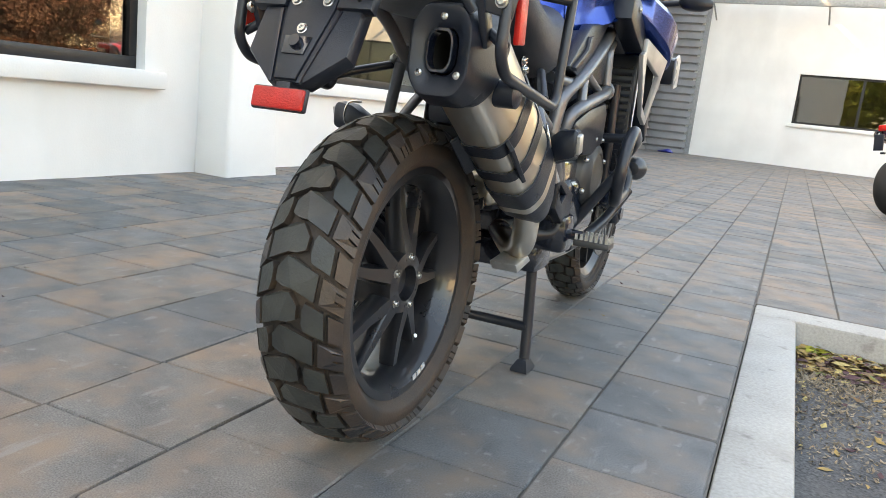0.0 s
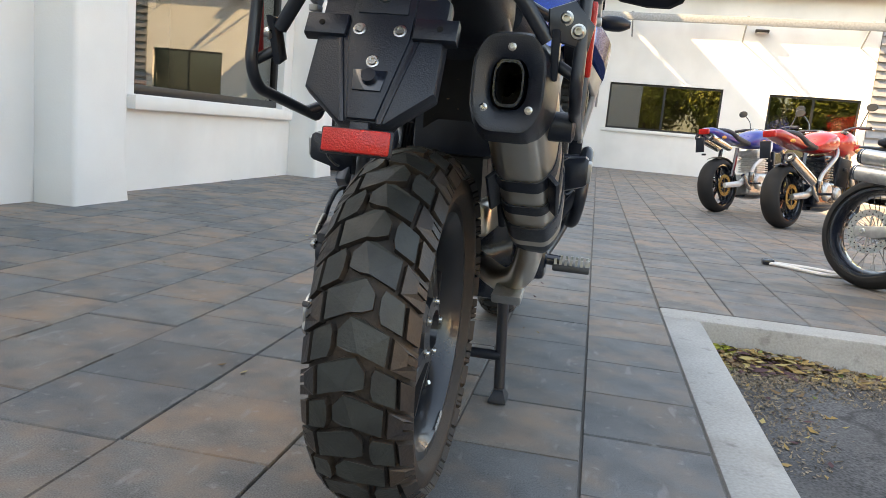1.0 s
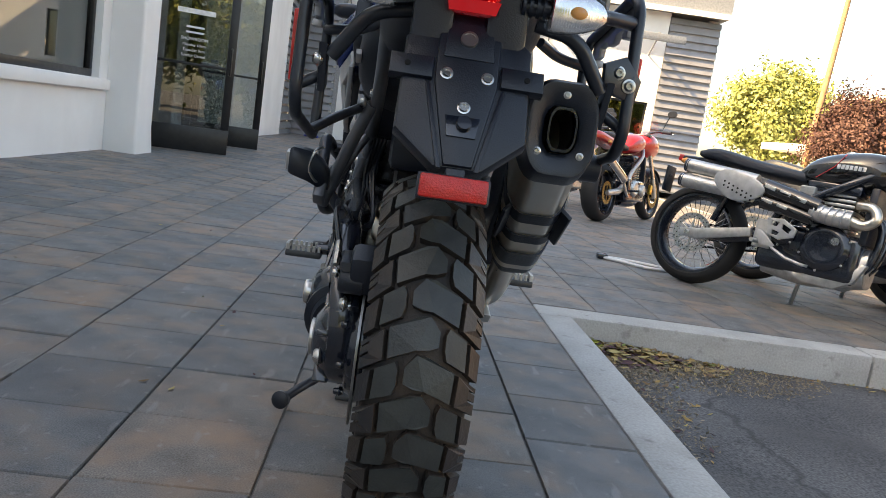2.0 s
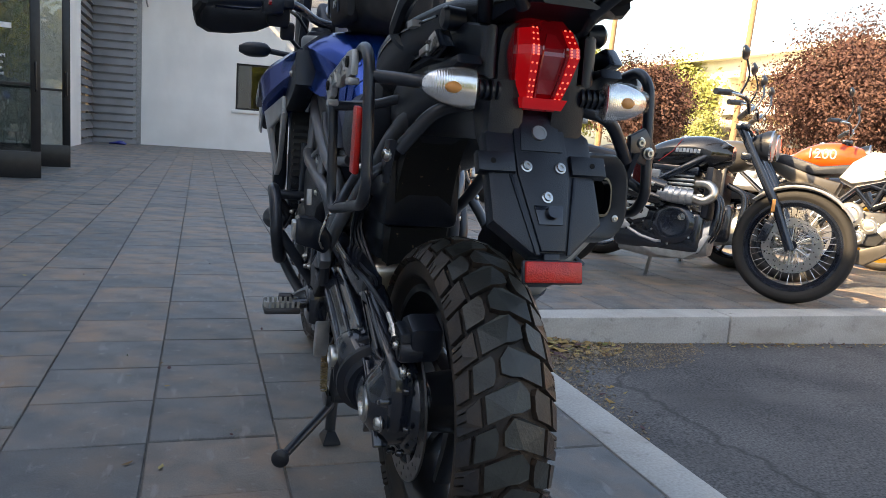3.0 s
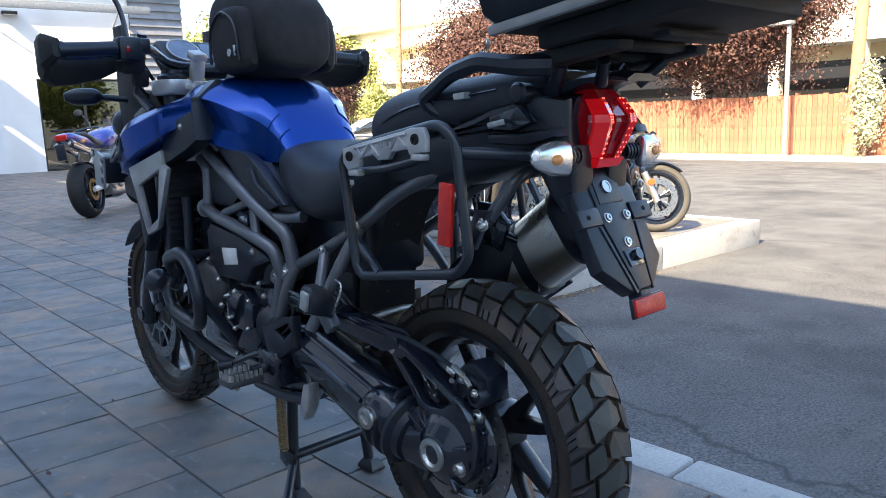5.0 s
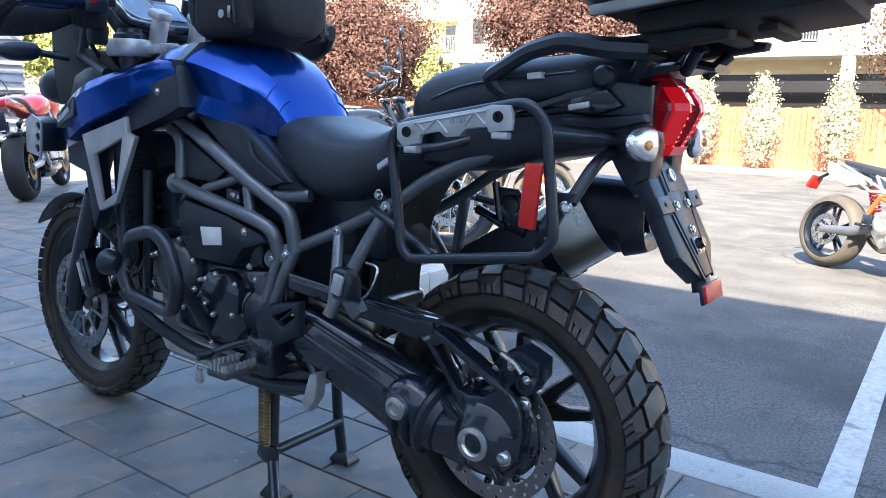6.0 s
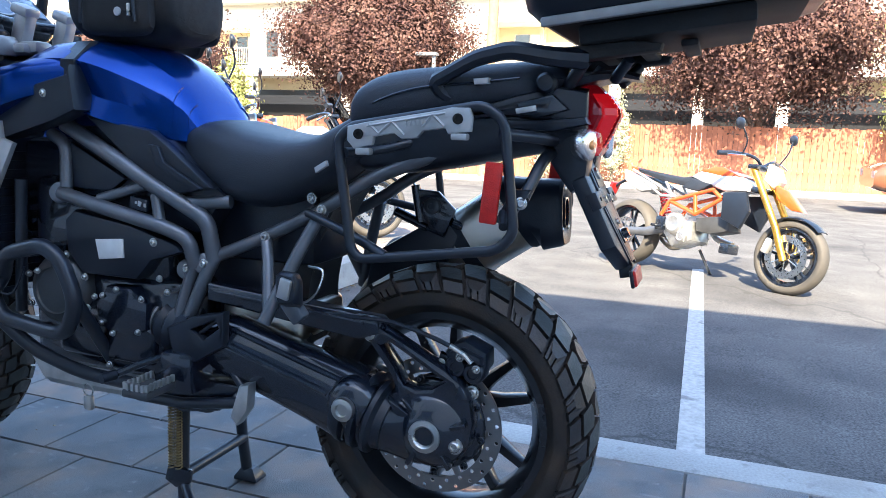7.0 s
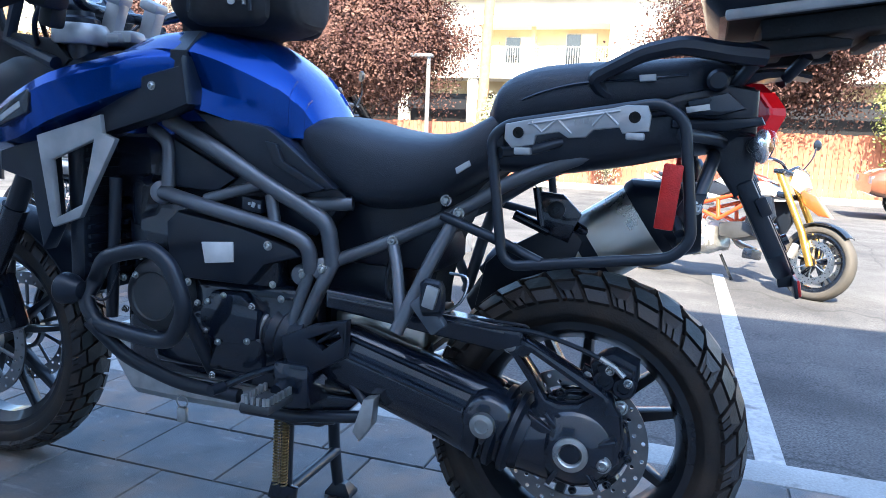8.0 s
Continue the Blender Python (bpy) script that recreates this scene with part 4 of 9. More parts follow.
# engine
engine = part("engine", box(-0.15, 0.15, 0.52, 0.98, 0.33, 0.56, 0.03, 3), SATIN, tiger, "black cast engine block")
part("cylinder_block", box(-0.14, 0.14, 0.6, 0.98, 0.52, 0.76, 0.03, 3), SATIN, engine)
part("cylinder_head", box(-0.12, 0.12, 0.62, 1.02, 0.7, 0.84, 0.02), SATIN, engine)
part("crankcase", box(-0.165, 0.165, 0.62, 0.9, 0.36, 0.5, 0.025, 3), SATIN, engine)
parts("engine_fin", [box(-0.146, 0.146, 0.97, 1.0, 0.56 + 0.03 * k, 0.572 + 0.03 * k) for k in range(6)], SATIN, engine)
for s, y, z, r, x in ((-1, 0.868, 0.513, 0.072, 0.195), (1, 0.8, 0.5, 0.085, 0.19)):
    cov = part("engine_cover", moved(lathe([(-0.05, r * 1.12), (0.0, r * 1.1), (0.018, r * 0.95), (0.024, r * 0.72), (0.021, r * 0.68), (0.021, 0)], 36), aim((s * (x - 0.03), y, z), (s * x, y, z))), COVER_GREY, engine)
    parts("cover_bolt", [bolt((s * (x - 0.018), y + r * 1.22 * math.cos(a), z + r * 1.22 * math.sin(a)), (s, 0, 0), 0.006, 0.008) for a in (radians(20 + 45 * k) for k in range(8))], BOLT, cov)
part("gearbox_cover", plate([(0.760, 0.498), (0.733, 0.536), (0.664, 0.538), (0.622, 0.508), (0.627, 0.450), (0.664, 0.434), (0.724, 0.433), (0.761, 0.456)], -0.182, -0.12, 0.01), SATIN, engine)
parts("case_bolt", [bolt(p, (-1, 0, 0), 0.0055, 0.007) for p in ((-0.180, 0.702, 0.531), (-0.180, 0.739, 0.515), (-0.180, 0.636, 0.517), (-0.180, 0.744, 0.456), (-0.180, 0.716, 0.435), (-0.180, 0.648, 0.445), (-0.170, 0.596, 0.563), (-0.170, 0.737, 0.360), (-0.180, 0.615, 0.355), (-0.170, 0.577, 0.536), (-0.170, 0.771, 0.507), (-0.200, 0.899, 0.557))], BOLT, engine)
part("hose_clamp", moved(lathe([(-0.012, 0.036), (-0.012, 0.04), (0.012, 0.04), (0.012, 0.036)], 28, closed=True), aim((-0.130, 0.635, 0.465), (-0.130, 0.470, 0.432))), BOLT, engine)
part("driveshaft_boot", moved(lathe([(-0.02, 0.036), (0.02, 0.036), (0.03, 0.052), (0.045, 0.046), (0.055, 0.058), (0.07, 0.05), (0.1, 0.06)], 28), aim((-0.130, 0.635, 0.465), (-0.130, 0.470, 0.432))), BLACK, engine)
part("sump_guard", loft([[(x, y, z) for x, z in ((-0.13, 0.43 if y > 0.9 else 0.33), (-0.13, zb + 0.02), (-0.11, zb), (0.11, zb), (0.13, zb + 0.02), (0.13, 0.43 if y > 0.9 else 0.33), (0.125, 0.42 if y > 0.9 else 0.325), (-0.125, 0.42 if y > 0.9 else 0.325))] for y, zb in ((0.58, 0.275), (0.72, 0.266), (0.88, 0.263), (0.98, 0.266), (1.03, 0.34))]), ALU, tiger, "scuffed aluminium sump guard")
padlock = part("tag_ring", sweep([(-0.13, 0.845 + 0.014 * math.cos(a), 0.272 + 0.014 * math.sin(a)) for a in (2 * math.pi * k / 14 for k in range(14))], 0.0018, 6, True), BOLT, tiger)
part("tag", box(-0.137, -0.123, 0.832, 0.856, 0.225, 0.26, 0.005), ALU, padlock)

# graphite trellis frame, both sides
for s in (-1, 1):
    f = (lambda b: b) if s < 0 else mir
    fr = part("frame_tube", f(tube([(-0.150, 0.853, 0.873), (-0.165, 0.732, 0.821), (-0.165, 0.616, 0.758), (-0.160, 0.532, 0.717), (-0.150, 0.489, 0.690), (-0.140, 0.481, 0.608)], 0.0165, 0.05, 14)), GREY_FRAME, tiger)
    part("lower_tube", f(tube([(-0.165, 0.857, 0.727), (-0.175, 0.778, 0.712), (-0.175, 0.572, 0.672), (-0.165, 0.523, 0.651), (-0.150, 0.522, 0.594)], 0.0155, 0.05, 14)), GREY_FRAME, tiger)
    part("front_tube", f(tube([(-0.150, 0.893, 0.853), (-0.155, 0.847, 0.830), (-0.160, 0.847, 0.739)], 0.014, 0.04, 12)), GREY_FRAME, tiger)
    parts("cross_tube", [f(rod((-0.165, 0.752, 0.720), (-0.160, 0.632, 0.754), 0.011)), f(rod((-0.165, 0.604, 0.737), (-0.170, 0.591, 0.681), 0.012)), f(rod((-0.155, 0.541, 0.722), (-0.130, 0.446, 0.729), 0.0135))], GREY_FRAME, tiger)
    parts("frame_joint", list(map(f, (moved(lathe([(-0.03, 0.024), (0.006, 0.024), (0.01, 0.019), (0.01, 0.012), (0.003, 0.012), (0.003, 0)], 22), aim((-0.160, 0.862, 0.726), (-0.190, 0.837, 0.730))), moved(lathe([(-0.03, 0.022), (0.004, 0.022), (0.008, 0.016)], 22), aim((-0.145, 0.544, 0.584), (-0.170, 0.530, 0.590))), moved(lathe([(-0.03, 0.022), (0.004, 0.022), (0.008, 0.016)], 22), aim((-0.145, 0.501, 0.599), (-0.170, 0.488, 0.604)))))), GREY_FRAME, tiger)
    parts("frame_bolt", [f(bolt(p, (-1, 0, 0), 0.008, 0.008)) for p in ((-0.168, 0.855, 0.727), (-0.155, 0.538, 0.587), (-0.155, 0.496, 0.601), (-0.145, 0.356, 0.666), (-0.145, 0.230, 0.727), (-0.130, 0.260, 0.747))], BOLT, tiger)
    parts("down_tube", [f(tube([(-0.140, 0.481, 0.613), (-0.150, 0.497, 0.574), (-0.155, 0.544, 0.468)], 0.014, 0.04, 12)), f(tube([(-0.145, 0.524, 0.599), (-0.150, 0.538, 0.559), (-0.155, 0.567, 0.466)], 0.013, 0.04, 12))], GREY_FRAME, tiger)
    part("subframe_tube", f(tube([(-0.135, 0.490, 0.611), (-0.130, 0.368, 0.662), (-0.120, 0.230, 0.731), (-0.115, 0.149, 0.787), (-0.110, -0.005, 0.847), (-0.090, -0.157, 0.880)], 0.013, 0.05, 12)), GREY_FRAME, tiger)
    hang = part("passenger_peg_hanger", f(merge(tube([(-0.135, 0.361, 0.667), (-0.160, 0.340, 0.624), (-0.200, 0.314, 0.535)], 0.0115, 0.03, 10), tube([(-0.130, 0.235, 0.725), (-0.160, 0.267, 0.652), (-0.210, 0.318, 0.511)], 0.013, 0.03, 10), moved(box(-0.012, 0.012, -0.05, 0.02, -0.018, 0.016, 0.006), pose(-0.21, 0.265, 0.565, 50)))), GREY_FRAME, tiger)
    part("passenger_peg", f(loft([[(x, y + a, z + b) for a, b in ((-0.016 * k, -0.026 * k), (0.016 * k, -0.03 * k), (0.021 * k, -0.02 * k), (0.021 * k, 0.022 * k), (0.012 * k, 0.03 * k), (-0.014 * k, 0.027 * k), (-0.02 * k, 0.016 * k), (-0.02 * k, -0.018 * k))] for x, y, z, k in ((-0.272, 0.231, 0.597, 0.85), (-0.266, 0.232, 0.597, 1.0), (-0.235, 0.24, 0.59, 1.1), (-0.21, 0.252, 0.575, 1.0), (-0.196, 0.262, 0.565, 0.7))])), BLACK, hang)
    part("peg_pad", f(moved(box(-0.007, 0.004, -0.0115, 0.0115, -0.019, 0.019, 0.003), pose(-0.272, 0.231, 0.598, 14))), ALU, hang)
    part("peg_wire", f(sweep(curve_points([(-0.21, 0.25, 0.56), (-0.22, 0.22, 0.565), (-0.23, 0.19, 0.59), (-0.22, 0.185, 0.625), (-0.21, 0.22, 0.63)], 5), 0.0025, 6)), BOLT, hang)
    plate_ = part("foot_guard", f(plate([(0.567, 0.467), (0.499, 0.498), (0.425, 0.515), (0.428, 0.443), (0.498, 0.401), (0.548, 0.403)], -0.19, -0.165, 0.006, holes=[[(0.505, 0.47), (0.447, 0.496), (0.438, 0.48), (0.476, 0.452)]])), BLACK, tiger)
    part("slot_bar", f(rod((-0.176, 0.505, 0.452), (-0.176, 0.44, 0.5), 0.004)), BLACK, plate_)
    part("footpeg_bracket", f(merge(box(-0.2, -0.12, 0.5, 0.58, 0.33, 0.42, 0.012), rod((-0.19, 0.55, 0.375), (-0.23, 0.55, 0.372), 0.013))), SATIN, tiger)
    peg = part("footpeg", f(merge(box(-0.3, -0.215, 0.522, 0.584, 0.352, 0.368, 0.004))), COVER_GREY, tiger, "serrated metal footpeg")
    part("peg_tooth", f(merge(*[box(-0.296 + 0.012 * k, -0.29 + 0.012 * k, y, y + 0.007, 0.368, 0.382) for k in range(7) for y in (0.523, 0.576)], *[box(-0.3, -0.294, 0.53 + 0.012 * k, 0.536 + 0.012 * k, 0.368, 0.382) for k in range(4)])), ALU, peg)
    # crash bar
    bar = part("crash_bar", f(merge(tube([(-0.2, 1.0, 0.54), (-0.25, 0.93, 0.6), (-0.262, 0.81, 0.63), (-0.26, 0.765, 0.6), (-0.258, 0.73, 0.515), (-0.245, 0.775, 0.445), (-0.235, 0.83, 0.437), (-0.225, 0.98, 0.45), (-0.225, 1.01, 0.5)], 0.0165, 0.04, 14, True), tube([(-0.235, 0.99, 0.46), (-0.2, 0.93, 0.38), (-0.17, 0.82, 0.33), (-0.16, 0.68, 0.32)], 0.015, 0.04, 12), rod((-0.25, 0.745, 0.52), (-0.14, 0.76, 0.36), 0.014), rod((-0.25, 0.9, 0.605), (-0.14, 0.9, 0.6), 0.013), rod((-0.16, 1.0, 0.45), (-0.16, 0.98, 0.75), 0.013))), TUBE, tiger, "black tubular crash bar")
    lamp_ = part("fog_lamp", f(moved(lathe([(-0.05, 0.0), (-0.045, 0.018), (-0.02, 0.031), (0.0, 0.034), (0.006, 0.03), (0.006, 0.0)], 20), aim((-0.235, 1.05, 0.52), (-0.235, 1.2, 0.52)))), BLACK, tiger)
    part("lamp_wire", f(sweep(curve_points([(-0.235, 1.01, 0.52), (-0.21, 0.97, 0.5), (-0.19, 0.95, 0.56)], 5), 0.003, 6)), BLACK, lamp_)

# side panels between the frame tubes
part("airbox_panel", plate([(0.845, 0.870), (0.723, 0.874), (0.589, 0.846), (0.453, 0.740), (0.518, 0.659), (0.619, 0.685), (0.861, 0.737)], -0.142, 0.142, 0.006), BLACK, tiger)
for s in (-1, 1):
    f = (lambda b: b) if s < 0 else mir
    part("inner_panel", f(plate([(0.837, 0.836), (0.690, 0.764), (0.736, 0.734), (0.836, 0.739)], -0.156, -0.14, 0.005)), BLACK, tiger)
    pan = part("seat_side_panel", f(plate([(0.784, 0.893), (0.617, 0.866), (0.582, 0.843), (0.466, 0.756), (0.551, 0.740), (0.657, 0.794)], -0.165, -0.135, 0.006)), BLACK, tiger)
    part("panel_ridge", f(plate([(0.613, 0.839), (0.589, 0.835), (0.576, 0.804), (0.485, 0.756), (0.503, 0.749), (0.595, 0.795)], -0.174, -0.16, 0.003)), BLACK, pan)
    cov = part("engine_side_panel", f(plate([(0.842, 0.670), (0.816, 0.693), (0.664, 0.671), (0.548, 0.639), (0.532, 0.624), (0.612, 0.599), (0.651, 0.556), (0.798, 0.556), (0.839, 0.601)], -0.178, -0.13, 0.01)), BLACK, tiger)
    if s < 0:
        part("sticker", plate([(0.753, 0.635), (0.680, 0.641), (0.679, 0.601), (0.745, 0.593)], -0.1815, -0.177, 0.001), WHITE_STICKER, cov, "blank white sticker")
        part("panel_bolt", bolt((-0.178, 0.602, 0.640), (-1, 0, 0), 0.007, 0.006), BOLT, cov)
        sw = part("heated_seat_switch", plate([(0.661, 0.731), (0.618, 0.725), (0.620, 0.701), (0.664, 0.706)], -0.176, -0.14, 0.002), BLACK, tiger)
        part("switch_mark", merge(*[plate([(0.647, 0.721), (0.642, 0.722), (0.642, 0.716), (0.647, 0.716)], -0.178, -0.175, 0), plate([(0.638, 0.723), (0.630, 0.720), (0.634, 0.711), (0.640, 0.713)], -0.178, -0.175, 0), plate([(0.625, 0.718), (0.620, 0.718), (0.620, 0.710), (0.625, 0.711)], -0.178, -0.175, 0)]), PALE_MARK, sw)


# tank
def tank_ring(y, pts):
    left = [(-x, y, z) for x, z in pts]
    return left + [(x, y, z) for x, z in pts[::-1] if x > 1e-4]


TANK = [
    (0.545, (0.05, 0.835), (0.098, 0.842), (0.1, 0.855), (0.098, 0.868), (0.07, 0.884), (0.0, 0.888)),
    (0.575, (0.05, 0.835), (0.114, 0.845), (0.111, 0.875), (0.108, 0.905), (0.078, 0.932), (0.0, 0.94)),
    (0.62, (0.05, 0.84), (0.13, 0.85), (0.128, 0.89), (0.126, 0.94), (0.09, 0.978), (0.0, 0.99)),
    (0.68, (0.05, 0.86), (0.158, 0.87), (0.15, 0.915), (0.161, 0.972), (0.108, 1.016), (0.0, 1.034)),
    (0.74, (0.05, 0.88), (0.184, 0.89), (0.168, 0.93), (0.19, 0.996), (0.125, 1.036), (0.0, 1.056)),
    (0.8, (0.05, 0.9), (0.19, 0.91), (0.176, 0.955), (0.2, 1.006), (0.14, 1.044), (0.0, 1.064)),
    (0.88, (0.05, 0.91), (0.18, 0.925), (0.18, 0.96), (0.19, 1.004), (0.14, 1.04), (0.0, 1.058)),
    (0.97, (0.05, 0.9), (0.17, 0.91), (0.172, 0.94), (0.18, 0.978), (0.13, 1.014), (0.0, 1.022)),
]


def densify(rows, steps):
    flat = [[r[0]] + [c for p in r[1:] for c in p] for r in rows]
    return [(v[0], *[(v[1 + 2 * k], v[2 + 2 * k]) for k in range((len(v) - 1) // 2)]) for v in curve_points4(flat, steps)]


def rounded(pts, steps=3):
    """More points along a half section, its creases kept."""
    out = []
    for i in range(len(pts) - 1):
        (x0, z0), (x1, z1) = pts[i], pts[i + 1]
        ease = 0.004 if i > 2 else 0.0
        for k in range(steps):
            t = k / steps
            b = math.sin(math.pi * t) * ease
            out.append((x0 + (x1 - x0) * t + b * 0.7, z0 + (z1 - z0) * t + b * (0.6 if i > 1 else 0)))
    return out + [pts[-1]]


tank = part("fuel_tank", loft([tank_ring(r[0], rounded(r[1:])) for r in densify(TANK, 4)]), BLUE, tiger, "glossy metallic blue fuel tank", smooth=16)
for s in (-1, 1):
    rows_ = [(r[0], rounded(r[1:])) for r in densify(TANK, 4) if 0.56 < r[0] < 0.66]
    for lo, hi in ((3, 6), (6, 9), (9, 12)):
        strip = []
        for y, pts in rows_:
            out_ = [(s * (x + 0.0022), y - 0.0015, z + 0.0018) for x, z in pts[lo:hi + 1]]
            strip.append(out_ + [(s * (x - 0.003), y, z - 0.002) for x, z in pts[lo:hi + 1][::-1]])
        for q in range(0, len(strip) - 2, 3):
            part("tank_pad", loft(strip[q:q + 3]), BLUE, tank)

for s in (-1, 1):
    f = (lambda b: b) if s < 0 else mir
    wing_rows = [
        (0.775, (0.12, 1.03), (0.185, 1.006), (0.198, 0.985), (0.2, 0.94), (0.13, 0.93)),
        (0.86, (0.13, 1.03), (0.21, 1.0), (0.226, 0.98), (0.226, 0.93), (0.14, 0.91)),
        (0.94, (0.14, 1.012), (0.24, 0.982), (0.258, 0.96), (0.256, 0.9), (0.15, 0.88)),
        (1.03, (0.15, 0.985), (0.272, 0.954), (0.288, 0.93), (0.28, 0.862), (0.16, 0.84)),
        (1.12, (0.16, 0.945), (0.27, 0.915), (0.283, 0.89), (0.272, 0.825), (0.17, 0.8)),
        (1.22, (0.16, 0.9), (0.235, 0.88), (0.246, 0.862), (0.238, 0.81), (0.17, 0.79)),
        (1.3, (0.16, 0.865), (0.2, 0.85), (0.205, 0.84), (0.2, 0.8), (0.17, 0.79)),
    ]
    part("side_fairing", f(loft([[(-x, r[0], z) for x, z in r[1:]] for r in densify(wing_rows, 3)])), BLUE, tiger, "glossy blue side fairing")
    pan = part("fairing_panel", f(plate([(0.762, 0.992), (0.750, 0.903), (0.809, 0.880), (0.957, 0.838), (0.982, 0.874), (0.931, 0.920), (0.882, 0.947), (0.768, 0.973)], -0.224, -0.17, 0.005)), BLACK, tiger)
    part("panel_bolt", f(bolt((-0.224, 0.830, 0.935), (-1, 0, 0), 0.0065, 0.006)), BOLT, pan)
    part("tank_strap", f(loft([[(-x, y + d, z) for d, x, z in ((-0.018, x, z), (0.018, x, z), (0.018, x - 0.02, z), (-0.018, x - 0.02, z))] for x, y, z in ((0.15, 0.79, 1.046), (0.202, 0.785, 1.004), (0.206, 0.785, 0.95), (0.2, 0.79, 0.9))])), BLACK, tiger)
    guard = plate([(1.068, 0.832), (0.946, 0.877), (0.942, 0.841), (0.909, 0.831), (1.002, 0.670), (1.077, 0.644)], -0.236, -0.222, 0.003, holes=[[(1.047, 0.785), (0.963, 0.827), (0.996, 0.697), (1.059, 0.667)]])
    for v in guard.verts:
        v.co.x -= 0.45 * max(0, v.co.y - 0.98) * smoothstep(0.62, 0.85, v.co.z)
    part("radiator_guard", f(guard), SILVER, tiger, "silver angular radiator guard")
    part("fairing_tail", f(plate([(1.205, 0.797), (1.081, 0.831), (1.071, 0.645), (1.100, 0.596), (1.127, 0.737), (1.207, 0.756)], -0.24, -0.2, 0.006)), BLACK, tiger)
    # clear wind deflector and front indicator
    part("wind_deflector", f(moved(plate([(1.05, 1.02), (1.11, 1.03), (1.17, 1.003), (1.215, 0.945), (1.19, 0.925), (1.1, 0.965)], -0.003, 0.003, 0.001), pose(-0.235, 0, 0, 0, 8))), SMOKE, tiger, "smoked wind deflector")
    ind = part("front_indicator", f(moved(hull(dense([(-0.05, 0.006, -0.006, 0.006), (-0.03, 0.024, -0.022, 0.022), (0.02, 0.026, -0.024, 0.022), (0.05, 0.012, -0.012, 0.01)], 3)), pose(-0.29, 1.31, 1.03, 0, 0, 78))), BLACK, tiger)
    part("stalk", f(rod((-0.25, 1.315, 1.03), (-0.17, 1.3, 1.02), 0.009)), BLACK, ind)
    part("screen_stay", f(sweep([(-0.17, 1.12, 0.98), (-0.15, 1.27, 1.03), (-0.14, 1.22, 1.2)], 0.014, 8)), BLACK, tiger)
    part("cowl_side", f(plate([(1.41, 1.24), (1.35, 1.24), (1.315, 1.15), (1.285, 1.05), (1.14, 1.032), (1.1, 0.99), (1.145, 0.94), (1.4, 0.9), (1.42, 1.01)], -0.155, -0.13, 0.008)), MATT, tiger)
    part("headlamp_shell", f(moved(hull(dense([(-0.06, 0.02, -0.03, 0.02), (0.0, 0.06, -0.05, 0.05), (0.06, 0.05, -0.04, 0.04)], 3), 2.6, 18), pose(-0.1, 1.45, 0.95))), BLACK, tiger)
    spot = part("spot_lamp", f(merge(moved(box(-0.035, 0.035, -0.04, 0.04, -0.04, 0.04, 0.01), pose(-0.225, 1.33, 0.823, 10)))), BLACK, tiger)
    part("lamp_shell", f(moved(plate([(-0.05, -0.05), (0.02, -0.05), (0.03, 0.03), (0.0, 0.052), (-0.05, 0.045)], -0.043, -0.036, 0.002, holes=[[(-0.035 + 0.011 * math.cos(t), c + 0.011 * math.sin(t)) for t in (2 * math.pi * k / 10 for k in range(10))] for c in (-0.03, 0.0, 0.028)]), pose(-0.225, 1.33, 0.823, 10))), SILVER, spot)
badge = part("tank_badge", plate([(1.146, 0.878), (1.071, 0.920), (1.060, 0.913), (1.070, 0.875), (1.149, 0.845)], -0.292, -0.27, 0.003), SATIN, tiger)
part("badge_mark", plate([(1.138, 0.867), (1.087, 0.896), (1.086, 0.885), (1.136, 0.857)], -0.2945, -0.29, 0), PALE_MARK, badge)
part("nose_fairing", hull(dense([(1.05, 0.14, 0.9, 1.02), (1.2, 0.17, 0.84, 1.05), (1.35, 0.15, 0.82, 1.02), (1.48, 0.08, 0.84, 0.92)], 3)), BLACK, tiger)
screen_ = part("windscreen", loft([[(x, 1.32 - 0.16 * t - 1.2 * x * x, 1.0 + 0.4 * t) for x in (-0.2, -0.14, -0.07, 0, 0.07, 0.14, 0.2)] + [(x, 1.324 - 0.16 * t - 1.2 * x * x, 1.0 + 0.4 * t) for x in (0.2, 0.14, 0.07, 0, -0.07, -0.14, -0.2)] for t in (0, 0.3, 0.6, 0.85, 1.0)]), CLEAR, tiger)

